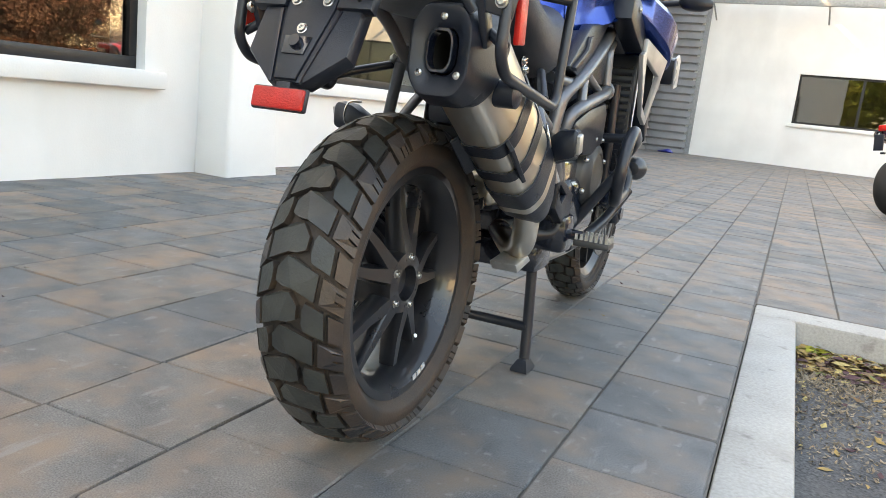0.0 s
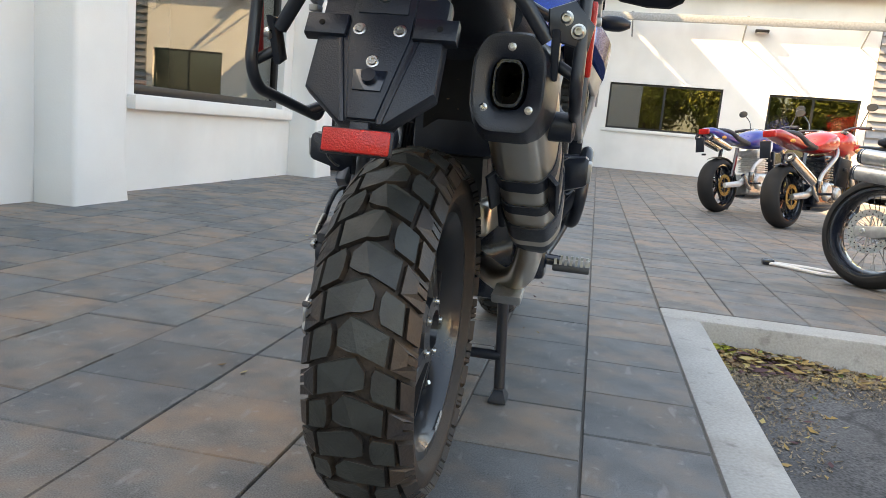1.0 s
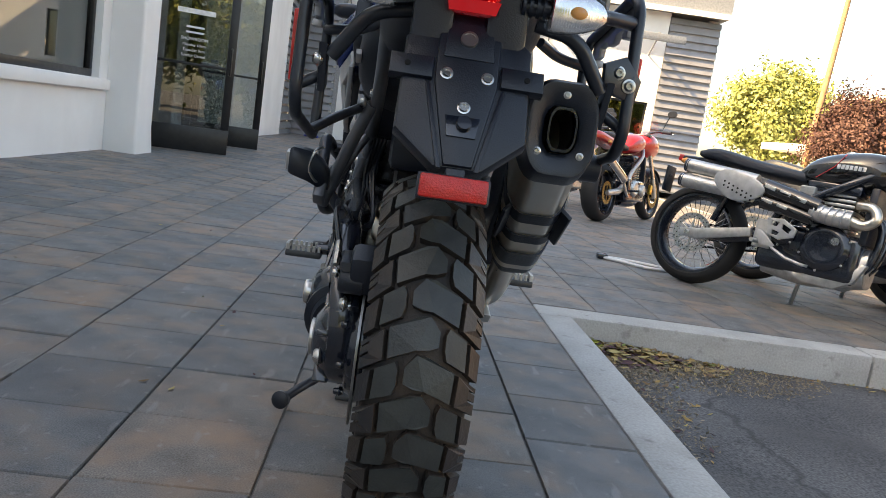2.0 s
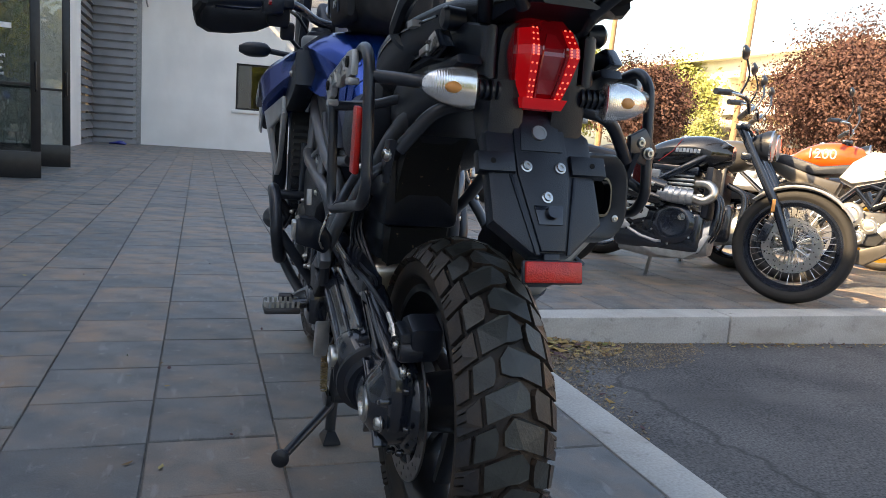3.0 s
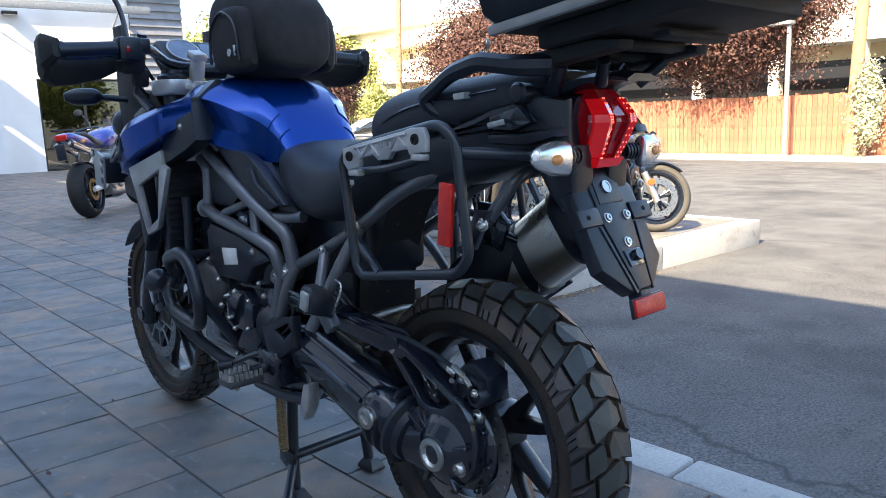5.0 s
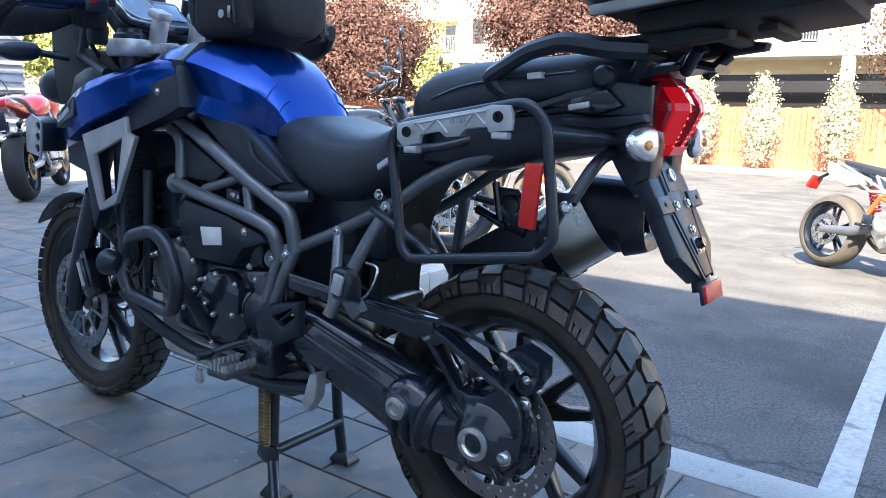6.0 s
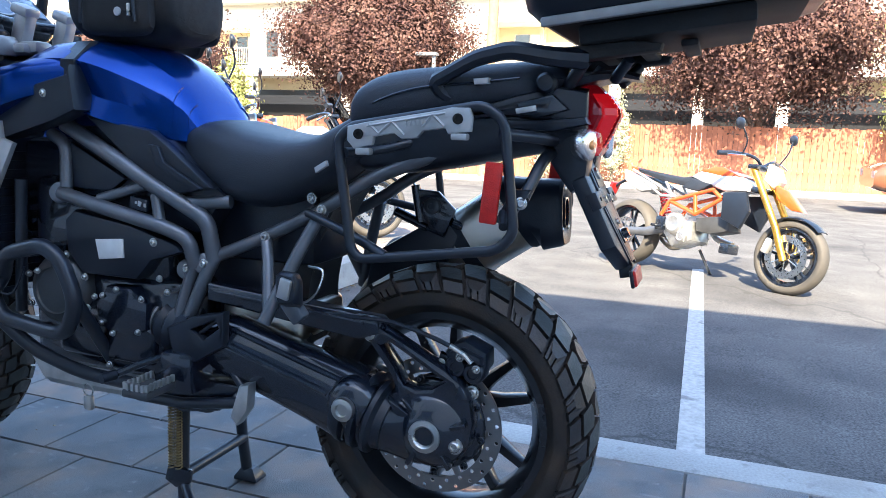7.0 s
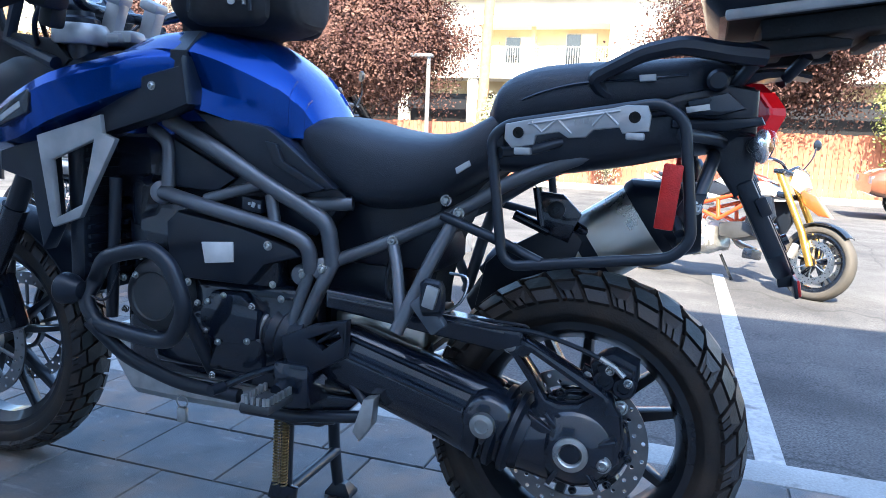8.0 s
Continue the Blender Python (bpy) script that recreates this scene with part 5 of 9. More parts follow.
# handlebar, dash
hb = part("handlebar", sweep(curve_points([(-0.43, 0.98, 1.125), (-0.3, 1.0, 1.135), (-0.2, 1.04, 1.14), (-0.1, 1.1, 1.105), (0.1, 1.1, 1.105), (0.2, 1.04, 1.14), (0.3, 1.0, 1.135), (0.43, 0.98, 1.125)], 5), 0.013, 12), SATIN, tiger)
for s in (-1, 1):
    f = (lambda b: b) if s < 0 else mir
    part("grip", f(merge(rod((-0.43, 0.98, 1.125), (-0.3, 1.0, 1.135), 0.018, 16), rod((-0.445, 0.978, 1.124), (-0.43, 0.98, 1.125), 0.021, 16))), BLACK, hb)
    sw = part("switchgear", f(merge(moved(box(-0.03, 0.03, -0.028, 0.028, -0.03, 0.03, 0.01), pose(-0.265, 1.01, 1.135)), moved(box(-0.02, 0.02, -0.03, 0.03, -0.02, 0.02, 0.006), pose(-0.225, 1.035, 1.145)))), BLACK, hb)
    part("switch_button", f(box(-0.28, -0.27, 0.976, 0.984, 1.125, 1.14, 0.002)), RED_LENS, sw)
    guard_path = [(0.45, 0.955, 1.128, 0.022), (0.468, 0.985, 1.12, 0.042), (0.464, 1.03, 1.108, 0.054), (0.435, 1.075, 1.102, 0.058), (0.375, 1.108, 1.102, 0.052), (0.3, 1.125, 1.108, 0.042), (0.25, 1.118, 1.115, 0.024)]
    rings = []
    for (x0, y0, *_), (x, y, z, h), (x1, y1, *_) in zip(guard_path[:1] + guard_path, curve_points4(guard_path, 1), guard_path[1:] + guard_path[-1:]):
        n = Vector((y1 - y0, -(x1 - x0), 0)).normalized() * 0.013
        rings.append([(-(x + n.x * a), y + n.y * a, z + h * b) for a, b in ((-1, -0.6), (-0.6, -0.95), (0.4, -1), (1, -0.7), (1, 0.7), (0.4, 1), (-0.6, 0.95), (-1, 0.6))])
    guard_ = part("hand_guard", f(loft(rings)), MATT, hb, "black moulded hand guard")
    part("guard_bolt", f(bolt((-0.455, 0.985, 1.14), (-1, -0.3, 0), 0.008, 0.006)), BOLT, guard_)
    part("lever", f(sweep(curve_points([(-0.25, 1.05, 1.13), (-0.33, 1.06, 1.12), (-0.42, 1.04, 1.115)], 5), 0.008, 8)), SATIN, hb)
    part("riser", f(merge(moved(box(-0.017, 0.017, -0.02, 0.02, -0.03, 0.045, 0.009, 2), pose(-0.057, 1.068, 1.084, 20)), moved(box(-0.021, 0.021, -0.026, 0.026, -0.012, 0.012, 0.007, 2), pose(-0.057, 1.058, 1.128, 20)))), SILVER, tiger)
    part("cable", f(sweep(curve_points([(-0.24, 1.05, 1.115), (-0.2, 1.14, 1.06), (-0.13, 1.2, 1.0), (-0.08, 1.22, 0.92)], 6), 0.006, 8)), BLACK, hb)
    part("brake_hose", f(sweep(curve_points([(-0.22, 1.06, 1.13), (-0.17, 1.17, 1.12), (-0.1, 1.21, 1.02), (-0.1, 1.2, 0.93)], 6), 0.0055, 8)), BLACK, hb)
    part("switch_housing", f(merge(moved(box(-0.032, 0.032, -0.03, 0.03, -0.04, 0.03, 0.012, 2), pose(-0.245, 1.055, 1.118, 10)), moved(box(-0.02, 0.02, -0.018, 0.018, -0.03, 0.02, 0.008, 2), pose(-0.215, 1.075, 1.075, 14)))), MATT, hb)
    mirror_ = part("mirror_stem", f(sweep(curve_points([(-0.25, 1.04, 1.15), (-0.26, 1.06, 1.25), (-0.31, 1.08, 1.34)], 5), 0.007, 8)), SATIN, hb)
    part("mirror_head", f(moved(hull(dense([(-0.02, 0.03, -0.02, 0.02), (-0.012, 0.08, -0.045, 0.045), (0.01, 0.07, -0.04, 0.04), (0.03, 0.02, -0.012, 0.012)], 2)), pose(-0.34, 1.08, 1.37))), BLACK, mirror_)
for x in (-0.112, 0.112):
    clamp_ = part("yoke_clamp", moved(lathe([(-0.022, 0.03), (-0.022, 0.052), (-0.016, 0.057), (0.012, 0.057), (0.02, 0.052), (0.02, 0.03)], 32, closed=True), pose(x, 1.108, 1.045, 0, -90)), SILVER, tiger)
    part("fork_cap", moved(lathe([(-0.07, 0.031), (0.02, 0.031), (0.026, 0.04), (0.034, 0.04), (0.04, 0.03), (0.05, 0.028), (0.05, 0)], 28), pose(x, 1.108, 1.042, 0, -90)), BLACK, clamp_)
dash = part("instrument_pod", moved(box(-0.11, 0.11, -0.03, 0.03, -0.06, 0.06, 0.018, 3), pose(0, 1.2, 1.13, -48)), BLACK, tiger)
DIAL = material("instrument_face", (0.12, 0.16, 0.24), 0.25, scale=30, bump=0, coat=1.0)
part("dial", moved(merge(moved(lathe([(0, 0.045), (0.004, 0.045), (0.004, 0)], 24), pose(-0.04, -0.031, 0.0, 0, 0, -90)), box(0.015, 0.09, -0.034, -0.029, -0.035, 0.035, 0.004)), pose(0, 1.2, 1.13, -48)), DIAL, dash)
part("dial_ring", moved(moved(lathe([(0.002, 0.044), (0.006, 0.046), (0.006, 0.05), (0.0, 0.05)], 24, closed=True), pose(-0.04, -0.031, 0.0, 0, 0, -90)), pose(0, 1.2, 1.13, -48)), SILVER, dash)

# seats
rider = part("rider_seat", hull(dense([(0.612, 0.06, 0.84, 0.872), (0.57, 0.11, 0.79, 0.884), (0.5, 0.135, 0.735, 0.893), (0.42, 0.155, 0.715, 0.876), (0.34, 0.165, 0.722, 0.866), (0.26, 0.168, 0.75, 0.872), (0.2, 0.16, 0.79, 0.9), (0.16, 0.13, 0.82, 0.93)], 4), 3.2, 28), SEAT, tiger, "black vinyl rider seat")
pill = part("passenger_seat", hull(dense([(0.195, 0.1, 0.87, 0.92), (0.17, 0.14, 0.862, 0.965), (0.12, 0.15, 0.868, 0.99), (0.04, 0.148, 0.89, 1.0), (-0.06, 0.14, 0.91, 1.005), (-0.15, 0.12, 0.925, 1.01), (-0.21, 0.07, 0.94, 1.0)], 4), 3.0, 28), SEAT, tiger, "black vinyl passenger seat")
for k in (-1, 1):
    part("seam", sweep(curve_points([(k * 0.128, 0.17, 0.9), (k * 0.149, 0.12, 0.93), (k * 0.149, 0.04, 0.955), (k * 0.142, -0.06, 0.965), (k * 0.124, -0.14, 0.975)], 6), 0.0022, 6), SATIN, pill)
part("seat_label", merge(plate([(0.232, 0.808), (0.209, 0.822), (0.206, 0.813), (0.229, 0.798)], -0.171, -0.16, 0.001)), PALE_MARK, rider)
part("seat_label", merge(plate([(-0.065, 0.972), (-0.091, 0.974), (-0.092, 0.964), (-0.067, 0.962)], -0.149, -0.13, 0.001)), PALE_MARK, pill)

# tail
tail = part("tail_fairing", hull(dense([(0.17, 0.11, 0.8, 0.88), (0.08, 0.125, 0.8, 0.91), (-0.04, 0.125, 0.82, 0.935), (-0.13, 0.115, 0.84, 0.955), (-0.2, 0.085, 0.85, 0.968), (-0.245, 0.062, 0.85, 0.965)], 3), 4.0, 24), BLACK, tiger)
for s in (-1, 1):
    f = (lambda b: b) if s < 0 else mir
    side_bm = plate([(-0.003, 0.897), (-0.038, 0.917), (-0.135, 0.947), (-0.202, 0.963), (-0.251, 0.956), (-0.253, 0.884), (-0.218, 0.887), (-0.182, 0.903), (-0.129, 0.910)], -0.134, -0.1, 0.012)
    for v in side_bm.verts:
        k = smoothstep(-0.1, -0.3, v.co.y)
        v.co.x *= 1 - 0.42 * k
    side = part("tail_side", f(side_bm), BLACK, tail)
    part("tail_step", f(plate([(-0.12, 0.905), (-0.176, 0.906), (-0.256, 0.912), (-0.262, 0.9), (-0.2, 0.886), (-0.12, 0.89)], -0.128, -0.09, 0.006)), BLACK, side)
    part("tail_panel", f(plate([(-0.141, 0.933), (-0.203, 0.948), (-0.232, 0.923), (-0.190, 0.910), (-0.147, 0.912)], -0.146, -0.12, 0.006)), SATIN, side)
    part("tail_plaque", f(plate([(-0.141, 0.923), (-0.176, 0.929), (-0.178, 0.920), (-0.143, 0.914)], -0.1485, -0.14, 0.001)), ALU, side)
    part("under_tail", f(plate([(-0.157, 0.880), (-0.259, 0.884), (-0.254, 0.800), (-0.229, 0.779), (-0.209, 0.806)], -0.075, -0.02, 0.008)), BLACK, tail)
    grab = part("grab_rail", f(sweep(bent([(-0.115, -0.05, 0.925), (-0.14, -0.005, 0.945), (-0.15, 0.008, 0.966), (-0.153, -0.07, 1.006), (-0.152, -0.13, 1.019), (-0.14, -0.2, 1.008), (-0.115, -0.25, 1.006)], 0.018), (0.011, 0.018), 8, squash=0.9)), BLACK, tiger)
    part("rack_strut", f(merge(rod((-0.070, -0.204, 0.951), (-0.090, -0.245, 1.008), 0.011), rod((-0.050, -0.289, 0.977), (-0.080, -0.316, 1.010), 0.01))), BLACK, grab)
    blob = part("seat_lock_knob", f(moved(lathe([(-0.02, 0.016), (0.006, 0.018), (0.012, 0.013), (0.014, 0)], 18), aim((-0.118, -0.186, 0.967), (-1, -0.186, 0.967)))), BLACK, tail)
part("tail_cap", loft([[(-w, y, z), (-w * 0.5, y, z + 0.008), (w * 0.5, y, z + 0.008), (w, y, z), (w * 0.9, y, z - h), (-w * 0.9, y, z - h)] for y, w, z, h in ((-0.14, 0.1, 0.962, 0.03), (-0.2, 0.085, 0.976, 0.02), (-0.26, 0.066, 0.986, 0.01), (-0.305, 0.052, 0.988, 0.006), (-0.33, 0.042, 0.982, 0.004))]), BLACK, tail)
lens_rows = [(0.97, 0.034, -0.262), (0.955, 0.043, -0.278), (0.93, 0.05, -0.296), (0.918, 0.0505, -0.298), (0.885, 0.044, -0.284), (0.862, 0.037, -0.272), (0.845, 0.032, -0.263)]
tl = part("tail_light", loft([[(-w, -0.225, z), (-w * 0.98, yr + 0.032, z), (-w * 0.72, yr + 0.005, z), (-w * 0.28, yr + 0.01, z), (w * 0.28, yr + 0.01, z), (w * 0.72, yr + 0.005, z), (w * 0.98, yr + 0.032, z), (w, -0.225, z)] for z, w, yr in lens_rows]), RED_LENS, tiger, "faceted red tail light with lit diodes", smooth=12)
for s in (-1, 1):
    rings = [[(s * w * 0.44, yr + 0.004, z), (s * w * 0.72, yr + 0.001, z), (s * w * 0.93, yr + 0.022, z), (s * w * 0.93, yr + 0.035, z), (s * w * 0.44, yr + 0.02, z)] for z, w, yr in lens_rows[1:-1]]
    col = part("lamp_column", loft(rings), RED_CELL, tl, "red column of lit diodes", smooth=12)
    cells = []
    for k in range(13):
        t = k / 12 * (len(rings) - 1.001)
        a0, a1, q = rings[int(t)], rings[int(t) + 1], t - int(t)
        lo, hi = Vector(a0[0]).lerp(Vector(a1[0]), q), Vector(a0[1]).lerp(Vector(a1[1]), q)
        for m in (0.2, 0.75):
            c = lo.lerp(hi, m)
            cells.append(moved(lathe([(-0.001, 0.0018), (0.0006, 0.0014), (0.001, 0)], 6), aim(c, c + Vector((0, -1, 0)))))
    tagged(part("diode", merge(*cells), LED, col), kind="stuff")
    part("lens_rib", loft([[(s * (w * 0.36 - 0.0015), yr + 0.003, z), (s * (w * 0.36 + 0.0015), yr + 0.002, z), (s * (w * 0.36 + 0.0015), yr + 0.015, z), (s * (w * 0.36 - 0.0015), yr + 0.015, z)] for z, w, yr in lens_rows[2:]]), RED_LENS, tl)
part("centre_pane", loft([[(-w, yr, z), (w, yr, z), (w, yr + 0.02, z), (-w, yr + 0.02, z)] for z, w, yr in ((0.948, 0.006, -0.277), (0.928, 0.0155, -0.2885), (0.868, 0.0115, -0.2685))]), RED_PANE, tl)
part("lamp_foot", loft([[(-w, yr, z), (w, yr, z), (w, yr + 0.03, z), (-w, yr + 0.03, z)] for z, w, yr in ((0.8615, 0.034, -0.2755), (0.847, 0.03, -0.2665))]), RED_CELL, tl)
for s in (-1, 1):
    f = (lambda b: b) if s < 0 else mir
    ind = part("rear_indicator", f(moved(hull(dense([(-0.038, 0.005, -0.006, 0.006), (-0.028, 0.016, -0.017, 0.018), (0.0, 0.024, -0.028, 0.027), (0.034, 0.024, -0.032, 0.028), (0.041, 0.02, -0.028, 0.024)], 3), 2.4, 20), pose(-0.138, -0.258, 0.868, 0, 0, -96))), CLEAR, tiger, "clear indicator with amber bulb")
    part("reflector_bowl", f(moved(hull(dense([(-0.035, 0.003, -0.005, 0.005), (-0.026, 0.009, -0.0145, 0.0155), (0.0, 0.0125, -0.0255, 0.0245), (0.034, 0.0125, -0.0295, 0.0255), (0.039, 0.011, -0.026, 0.022)], 2), 2.4, 16), pose(-0.138, -0.258, 0.868, 0, 0, -96))), BOWL, ind)
    part("bulb", f(moved(hull(dense([(-0.009, 0.001, -0.001, 0.001), (-0.005, 0.004, -0.006, 0.006), (0.003, 0.005, -0.008, 0.008), (0.01, 0.004, -0.006, 0.006), (0.014, 0.001, -0.001, 0.001)], 2), 2, 14), pose(-0.136, -0.2705, 0.866, 0, 0, -96))), AMBER, ind)
    part("stalk", f(merge(rod((-0.1, -0.252, 0.868), (-0.05, -0.245, 0.866), 0.011), *[rod((-0.095 + 0.009 * k, -0.252, 0.868), (-0.091 + 0.009 * k, -0.2515, 0.868), 0.0145) for k in range(4)])), BLACK, ind)

# plate holder: u across, v down its slope
HOLD = Matrix(((1, 0, 0, 0.004), (0, -0.455, -0.89, -0.277), (0, -0.89, 0.455, 0.767), (0, 0, 0, 1)))


def sheet(outline, t0, t1, bevel=0.003):
    bm = bmesh.new()
    bm.faces.new([bm.verts.new((u, v, t0)) for u, v in outline])
    geo = bmesh.ops.extrude_face_region(bm, geom=bm.faces[:])
    for v in geo["geom"]:
        if isinstance(v, bmesh.types.BMVert):
            v.co.z = t1
    if bevel:
        bmesh.ops.bevel(bm, geom=[e for e in bm.edges if e.calc_face_angle(0) > 0.6], offset=bevel, segments=2, affect="EDGES", profile=0.5)
    return moved(bm, HOLD)


holder = part("plate_holder", merge(sheet([(-0.044, -0.115), (0.044, -0.115), (0.046, -0.078), (0.063, -0.068), (0.082, -0.05), (0.083, 0.082), (0.03, 0.128), (-0.03, 0.128), (-0.083, 0.082), (-0.082, -0.05), (-0.063, -0.068), (-0.046, -0.078)], -0.03, 0.0, 0.007), sheet([(-0.098, -0.018), (-0.043, -0.018), (-0.043, 0.012), (-0.098, 0.012)], -0.012, 0.007, 0.003), sheet([(0.043, -0.018), (0.098, -0.018), (0.098, 0.012), (0.043, 0.012)], -0.012, 0.007, 0.003), sheet([(-0.04, -0.12), (0.04, -0.12), (0.04, 0.012), (0.018, 0.125), (-0.018, 0.125), (-0.04, 0.012)], -0.01, 0.004, 0.003)), BLACK, tiger, "black plastic plate holder without a plate")
part("holder_rib", merge(sheet([(-0.052, 0.014), (-0.046, 0.014), (-0.02, 0.13), (-0.026, 0.13)], -0.002, 0.003, 0.001), sheet([(0.046, 0.014), (0.052, 0.014), (0.026, 0.13), (0.02, 0.13)], -0.002, 0.003, 0.001), sheet([(-0.028, -0.085), (0.028, -0.085), (0.032, -0.022), (-0.032, -0.022)], 0.0, 0.006, 0.001)), BLACK, holder)
parts("holder_bolt", [moved(lathe([(0, 0.0085), (0.0015, 0.0085), (0.002, 0.0065), (0.005, 0.006), (0.005, 0.003), (0.003, 0.003), (0.003, 0)], 16), HOLD @ pose(u, v, z, 0, -90)) for u, v, z in ((-0.026, 0.002, 0.004), (0.026, 0.002, 0.004), (0.0, 0.047, 0.004))], BOLT, holder)
clip = part("holder_clip", sheet([(-0.022, 0.06), (0.022, 0.06), (0.018, 0.088), (-0.018, 0.088)], 0.002, 0.007, 0.001), SATIN, holder)
part("clip_stud", moved(lathe([(0, 0.01), (0.01, 0.009), (0.01, 0)], 16), HOLD @ pose(0.002, 0.072, 0.006, 0, -90)), SATIN, clip)
parts("holder_hole", [moved(lathe([(0, 0.004), (0.0015, 0.004), (0.0015, 0)], 10), HOLD @ pose(u, -0.003, 0.0065, 0, -90)) for u in (-0.076, 0.076)], HOLE, holder)
part("lock", moved(lathe([(0, 0.0115), (0.004, 0.011), (0.004, 0.008), (0.003, 0.008), (0.003, 0)], 20), HOLD @ pose(-0.002, -0.049, 0.006, 0, -90)), BOLT, holder)
rr = part("rear_reflector", moved(box(-0.042, 0.042, -0.004, 0.005, -0.0145, 0.0145, 0.003), pose(0.003, -0.345, 0.63, -12)), RED_REFLECT, tiger, "red rectangular rear reflector")
part("reflector_rim", moved(merge(box(-0.045, 0.045, 0.001, 0.008, -0.0165, 0.0165, 0.003), box(-0.012, 0.012, 0.004, 0.03, 0.0, 0.025, 0.002)), pose(0.003, -0.345, 0.63, -12)), BLACK, rr)

# pannier racks
for s in (-1, 1):
    f = (lambda b: b) if s < 0 else (lambda b: mir(moved(b, pose(-0.025, 0, 0.006))))
    loop = [(-0.222, 0.155, 0.862), (-0.222, 0.128, 0.672), (-0.222, 0.11, 0.655), (-0.222, -0.14, 0.69), (-0.222, -0.168, 0.72), (-0.222, -0.145, 0.9), (-0.222, -0.11, 0.925), (-0.222, 0.13, 0.885)]
    rack = part("pannier_rack", f(tube(loop, 0.009, 0.035, 12, True)), TUBE, tiger, "black tubular pannier rack")
    parts("rack_arm", [f(tube([(-0.222, 0.14, 0.84), (-0.16, 0.1, 0.845), (-0.12, 0.06, 0.86)], 0.009, 0.03)), f(tube([(-0.222, -0.14, 0.88), (-0.16, -0.19, 0.875), (-0.1, -0.2, 0.87)], 0.01, 0.03))], TUBE, rack)
    parts("rack_stay", [f(tube([(-0.222, 0.06, 0.664), (-0.19, 0.14, 0.69), (-0.145, 0.26, 0.72)], 0.009, 0.03)), f(merge(tube([(-0.07, -0.19, 0.85), (-0.13, -0.19, 0.84), (-0.178, -0.17, 0.775)], 0.0105, 0.03), plate([(-0.185, 0.79), (-0.155, 0.79), (-0.125, 0.735), (-0.15, 0.725)], -0.195, -0.183, 0.003), rod((-0.19, -0.14, 0.75), (-0.222, -0.15, 0.73), 0.008)))], TUBE, rack)
    if s < 0:
        part("stay_bolt", f(bolt((-0.194, -0.17, 0.768), (-1, -0.4, 0), 0.008, 0.008)), BOLT, rack)
    if s > 0:
        plate2 = part("rack_gusset", f(moved(plate([(-0.03, -0.022), (0.024, -0.034), (0.03, 0.0), (0.0, 0.03), (-0.034, 0.016)], -0.005, 0.005, 0.003), pose(-0.208, -0.165, 0.8, 0, 0, 74))), TUBE, rack)
        parts("gusset_bolt", [f(bolt((x, -0.171, z), (0, -1, 0), 0.0075, 0.007)) for x, z in ((-0.217, 0.79), (-0.199, 0.806))], BOLT, plate2)
    br = part("rack_bracket", f(plate([(0.128, 0.886), (0.095, 0.893), (-0.039, 0.915), (-0.059, 0.92), (-0.09, 0.92), (-0.096, 0.905), (-0.094, 0.882), (-0.055, 0.877), (-0.05, 0.886), (-0.011, 0.881), (0.0, 0.869), (0.027, 0.867), (0.041, 0.876), (0.078, 0.869), (0.081, 0.855), (0.116, 0.848), (0.129, 0.862)], -0.24, -0.228, 0.003)), SILVER, rack, "cast silver pannier bracket")
    parts("bracket_bolt", [f(moved(lathe([(0, 0.009), (0.003, 0.0085), (0.003, 0.004), (0.001, 0.004), (0.001, 0)], 14), aim((-0.2405, y, z), (-0.3, y, z)))) for y, z in ((0.106, 0.873), (-0.072, 0.902))], HOLE, br)
    parts("bracket_rib", [f(rod((-0.2405, *p), (-0.2405, *q), 0.0024, 6)) for p, q in (((0.086, 0.89), (0.068, 0.875)), ((0.068, 0.875), (0.045, 0.896)), ((0.045, 0.896), (0.022, 0.874)), ((-0.01, 0.887), (-0.028, 0.909)), ((-0.028, 0.909), (-0.048, 0.89)), ((0.09, 0.887), (-0.05, 0.911)))], SILVER, br)
    part("bracket_mark", f(merge(*[box(-0.242, -0.2398, 0.018 - 0.007 * k, 0.022 - 0.007 * k, 0.888 + 0.001 * k, 0.896 + 0.001 * k) for k in range(5)])), SILVER, br)
    parts("bracket_foot", [f(box(-0.242, -0.224, 0.085, 0.112, 0.838, 0.85, 0.003)), f(box(-0.242, -0.224, -0.088, -0.06, 0.868, 0.879, 0.003))], SILVER, br)
    refl = part("side_reflector", f(moved(box(-0.006, 0.004, -0.0145, 0.0145, -0.05, 0.05, 0.003), pose(-0.232, -0.13, 0.785, 5))), RED_REFLECT, rack, "red side reflector")

# shaft drive, swingarm
A0, A1 = Vector((-0.120, 0.494, 0.441)), Vector((-0.125, 0.153, 0.344))
axis = (A1 - A0).normalized()
upv = axis.cross(Vector((1, 0, 0))).normalized()
if upv.z < 0:
    upv = -upv
rings = []
for t, w, h in curve_points4([(0.0, 0.045, 0.05), (0.12, 0.052, 0.064), (0.4, 0.051, 0.067), (0.75, 0.054, 0.071), (0.95, 0.06, 0.077), (1.0, 0.058, 0.075)], 3):
    c = A0.lerp(A1, float(t))
    ring = curve_points([c + Vector((float(w) * a, 0, 0)) + upv * (float(h) * b) for a, b in ((-1, -0.3), (-1, 0.3), (-0.8, 0.62), (-0.45, 0.94), (0.1, 1.02), (0.7, 0.85), (1, 0.3), (1, -0.4), (0.6, -0.92), (-0.1, -1.02), (-0.7, -0.8))], 3, True)
    rings.append(ring)
swing = part("swingarm", loft(rings), SATIN, tiger, "black single-sided shaft-drive swingarm")
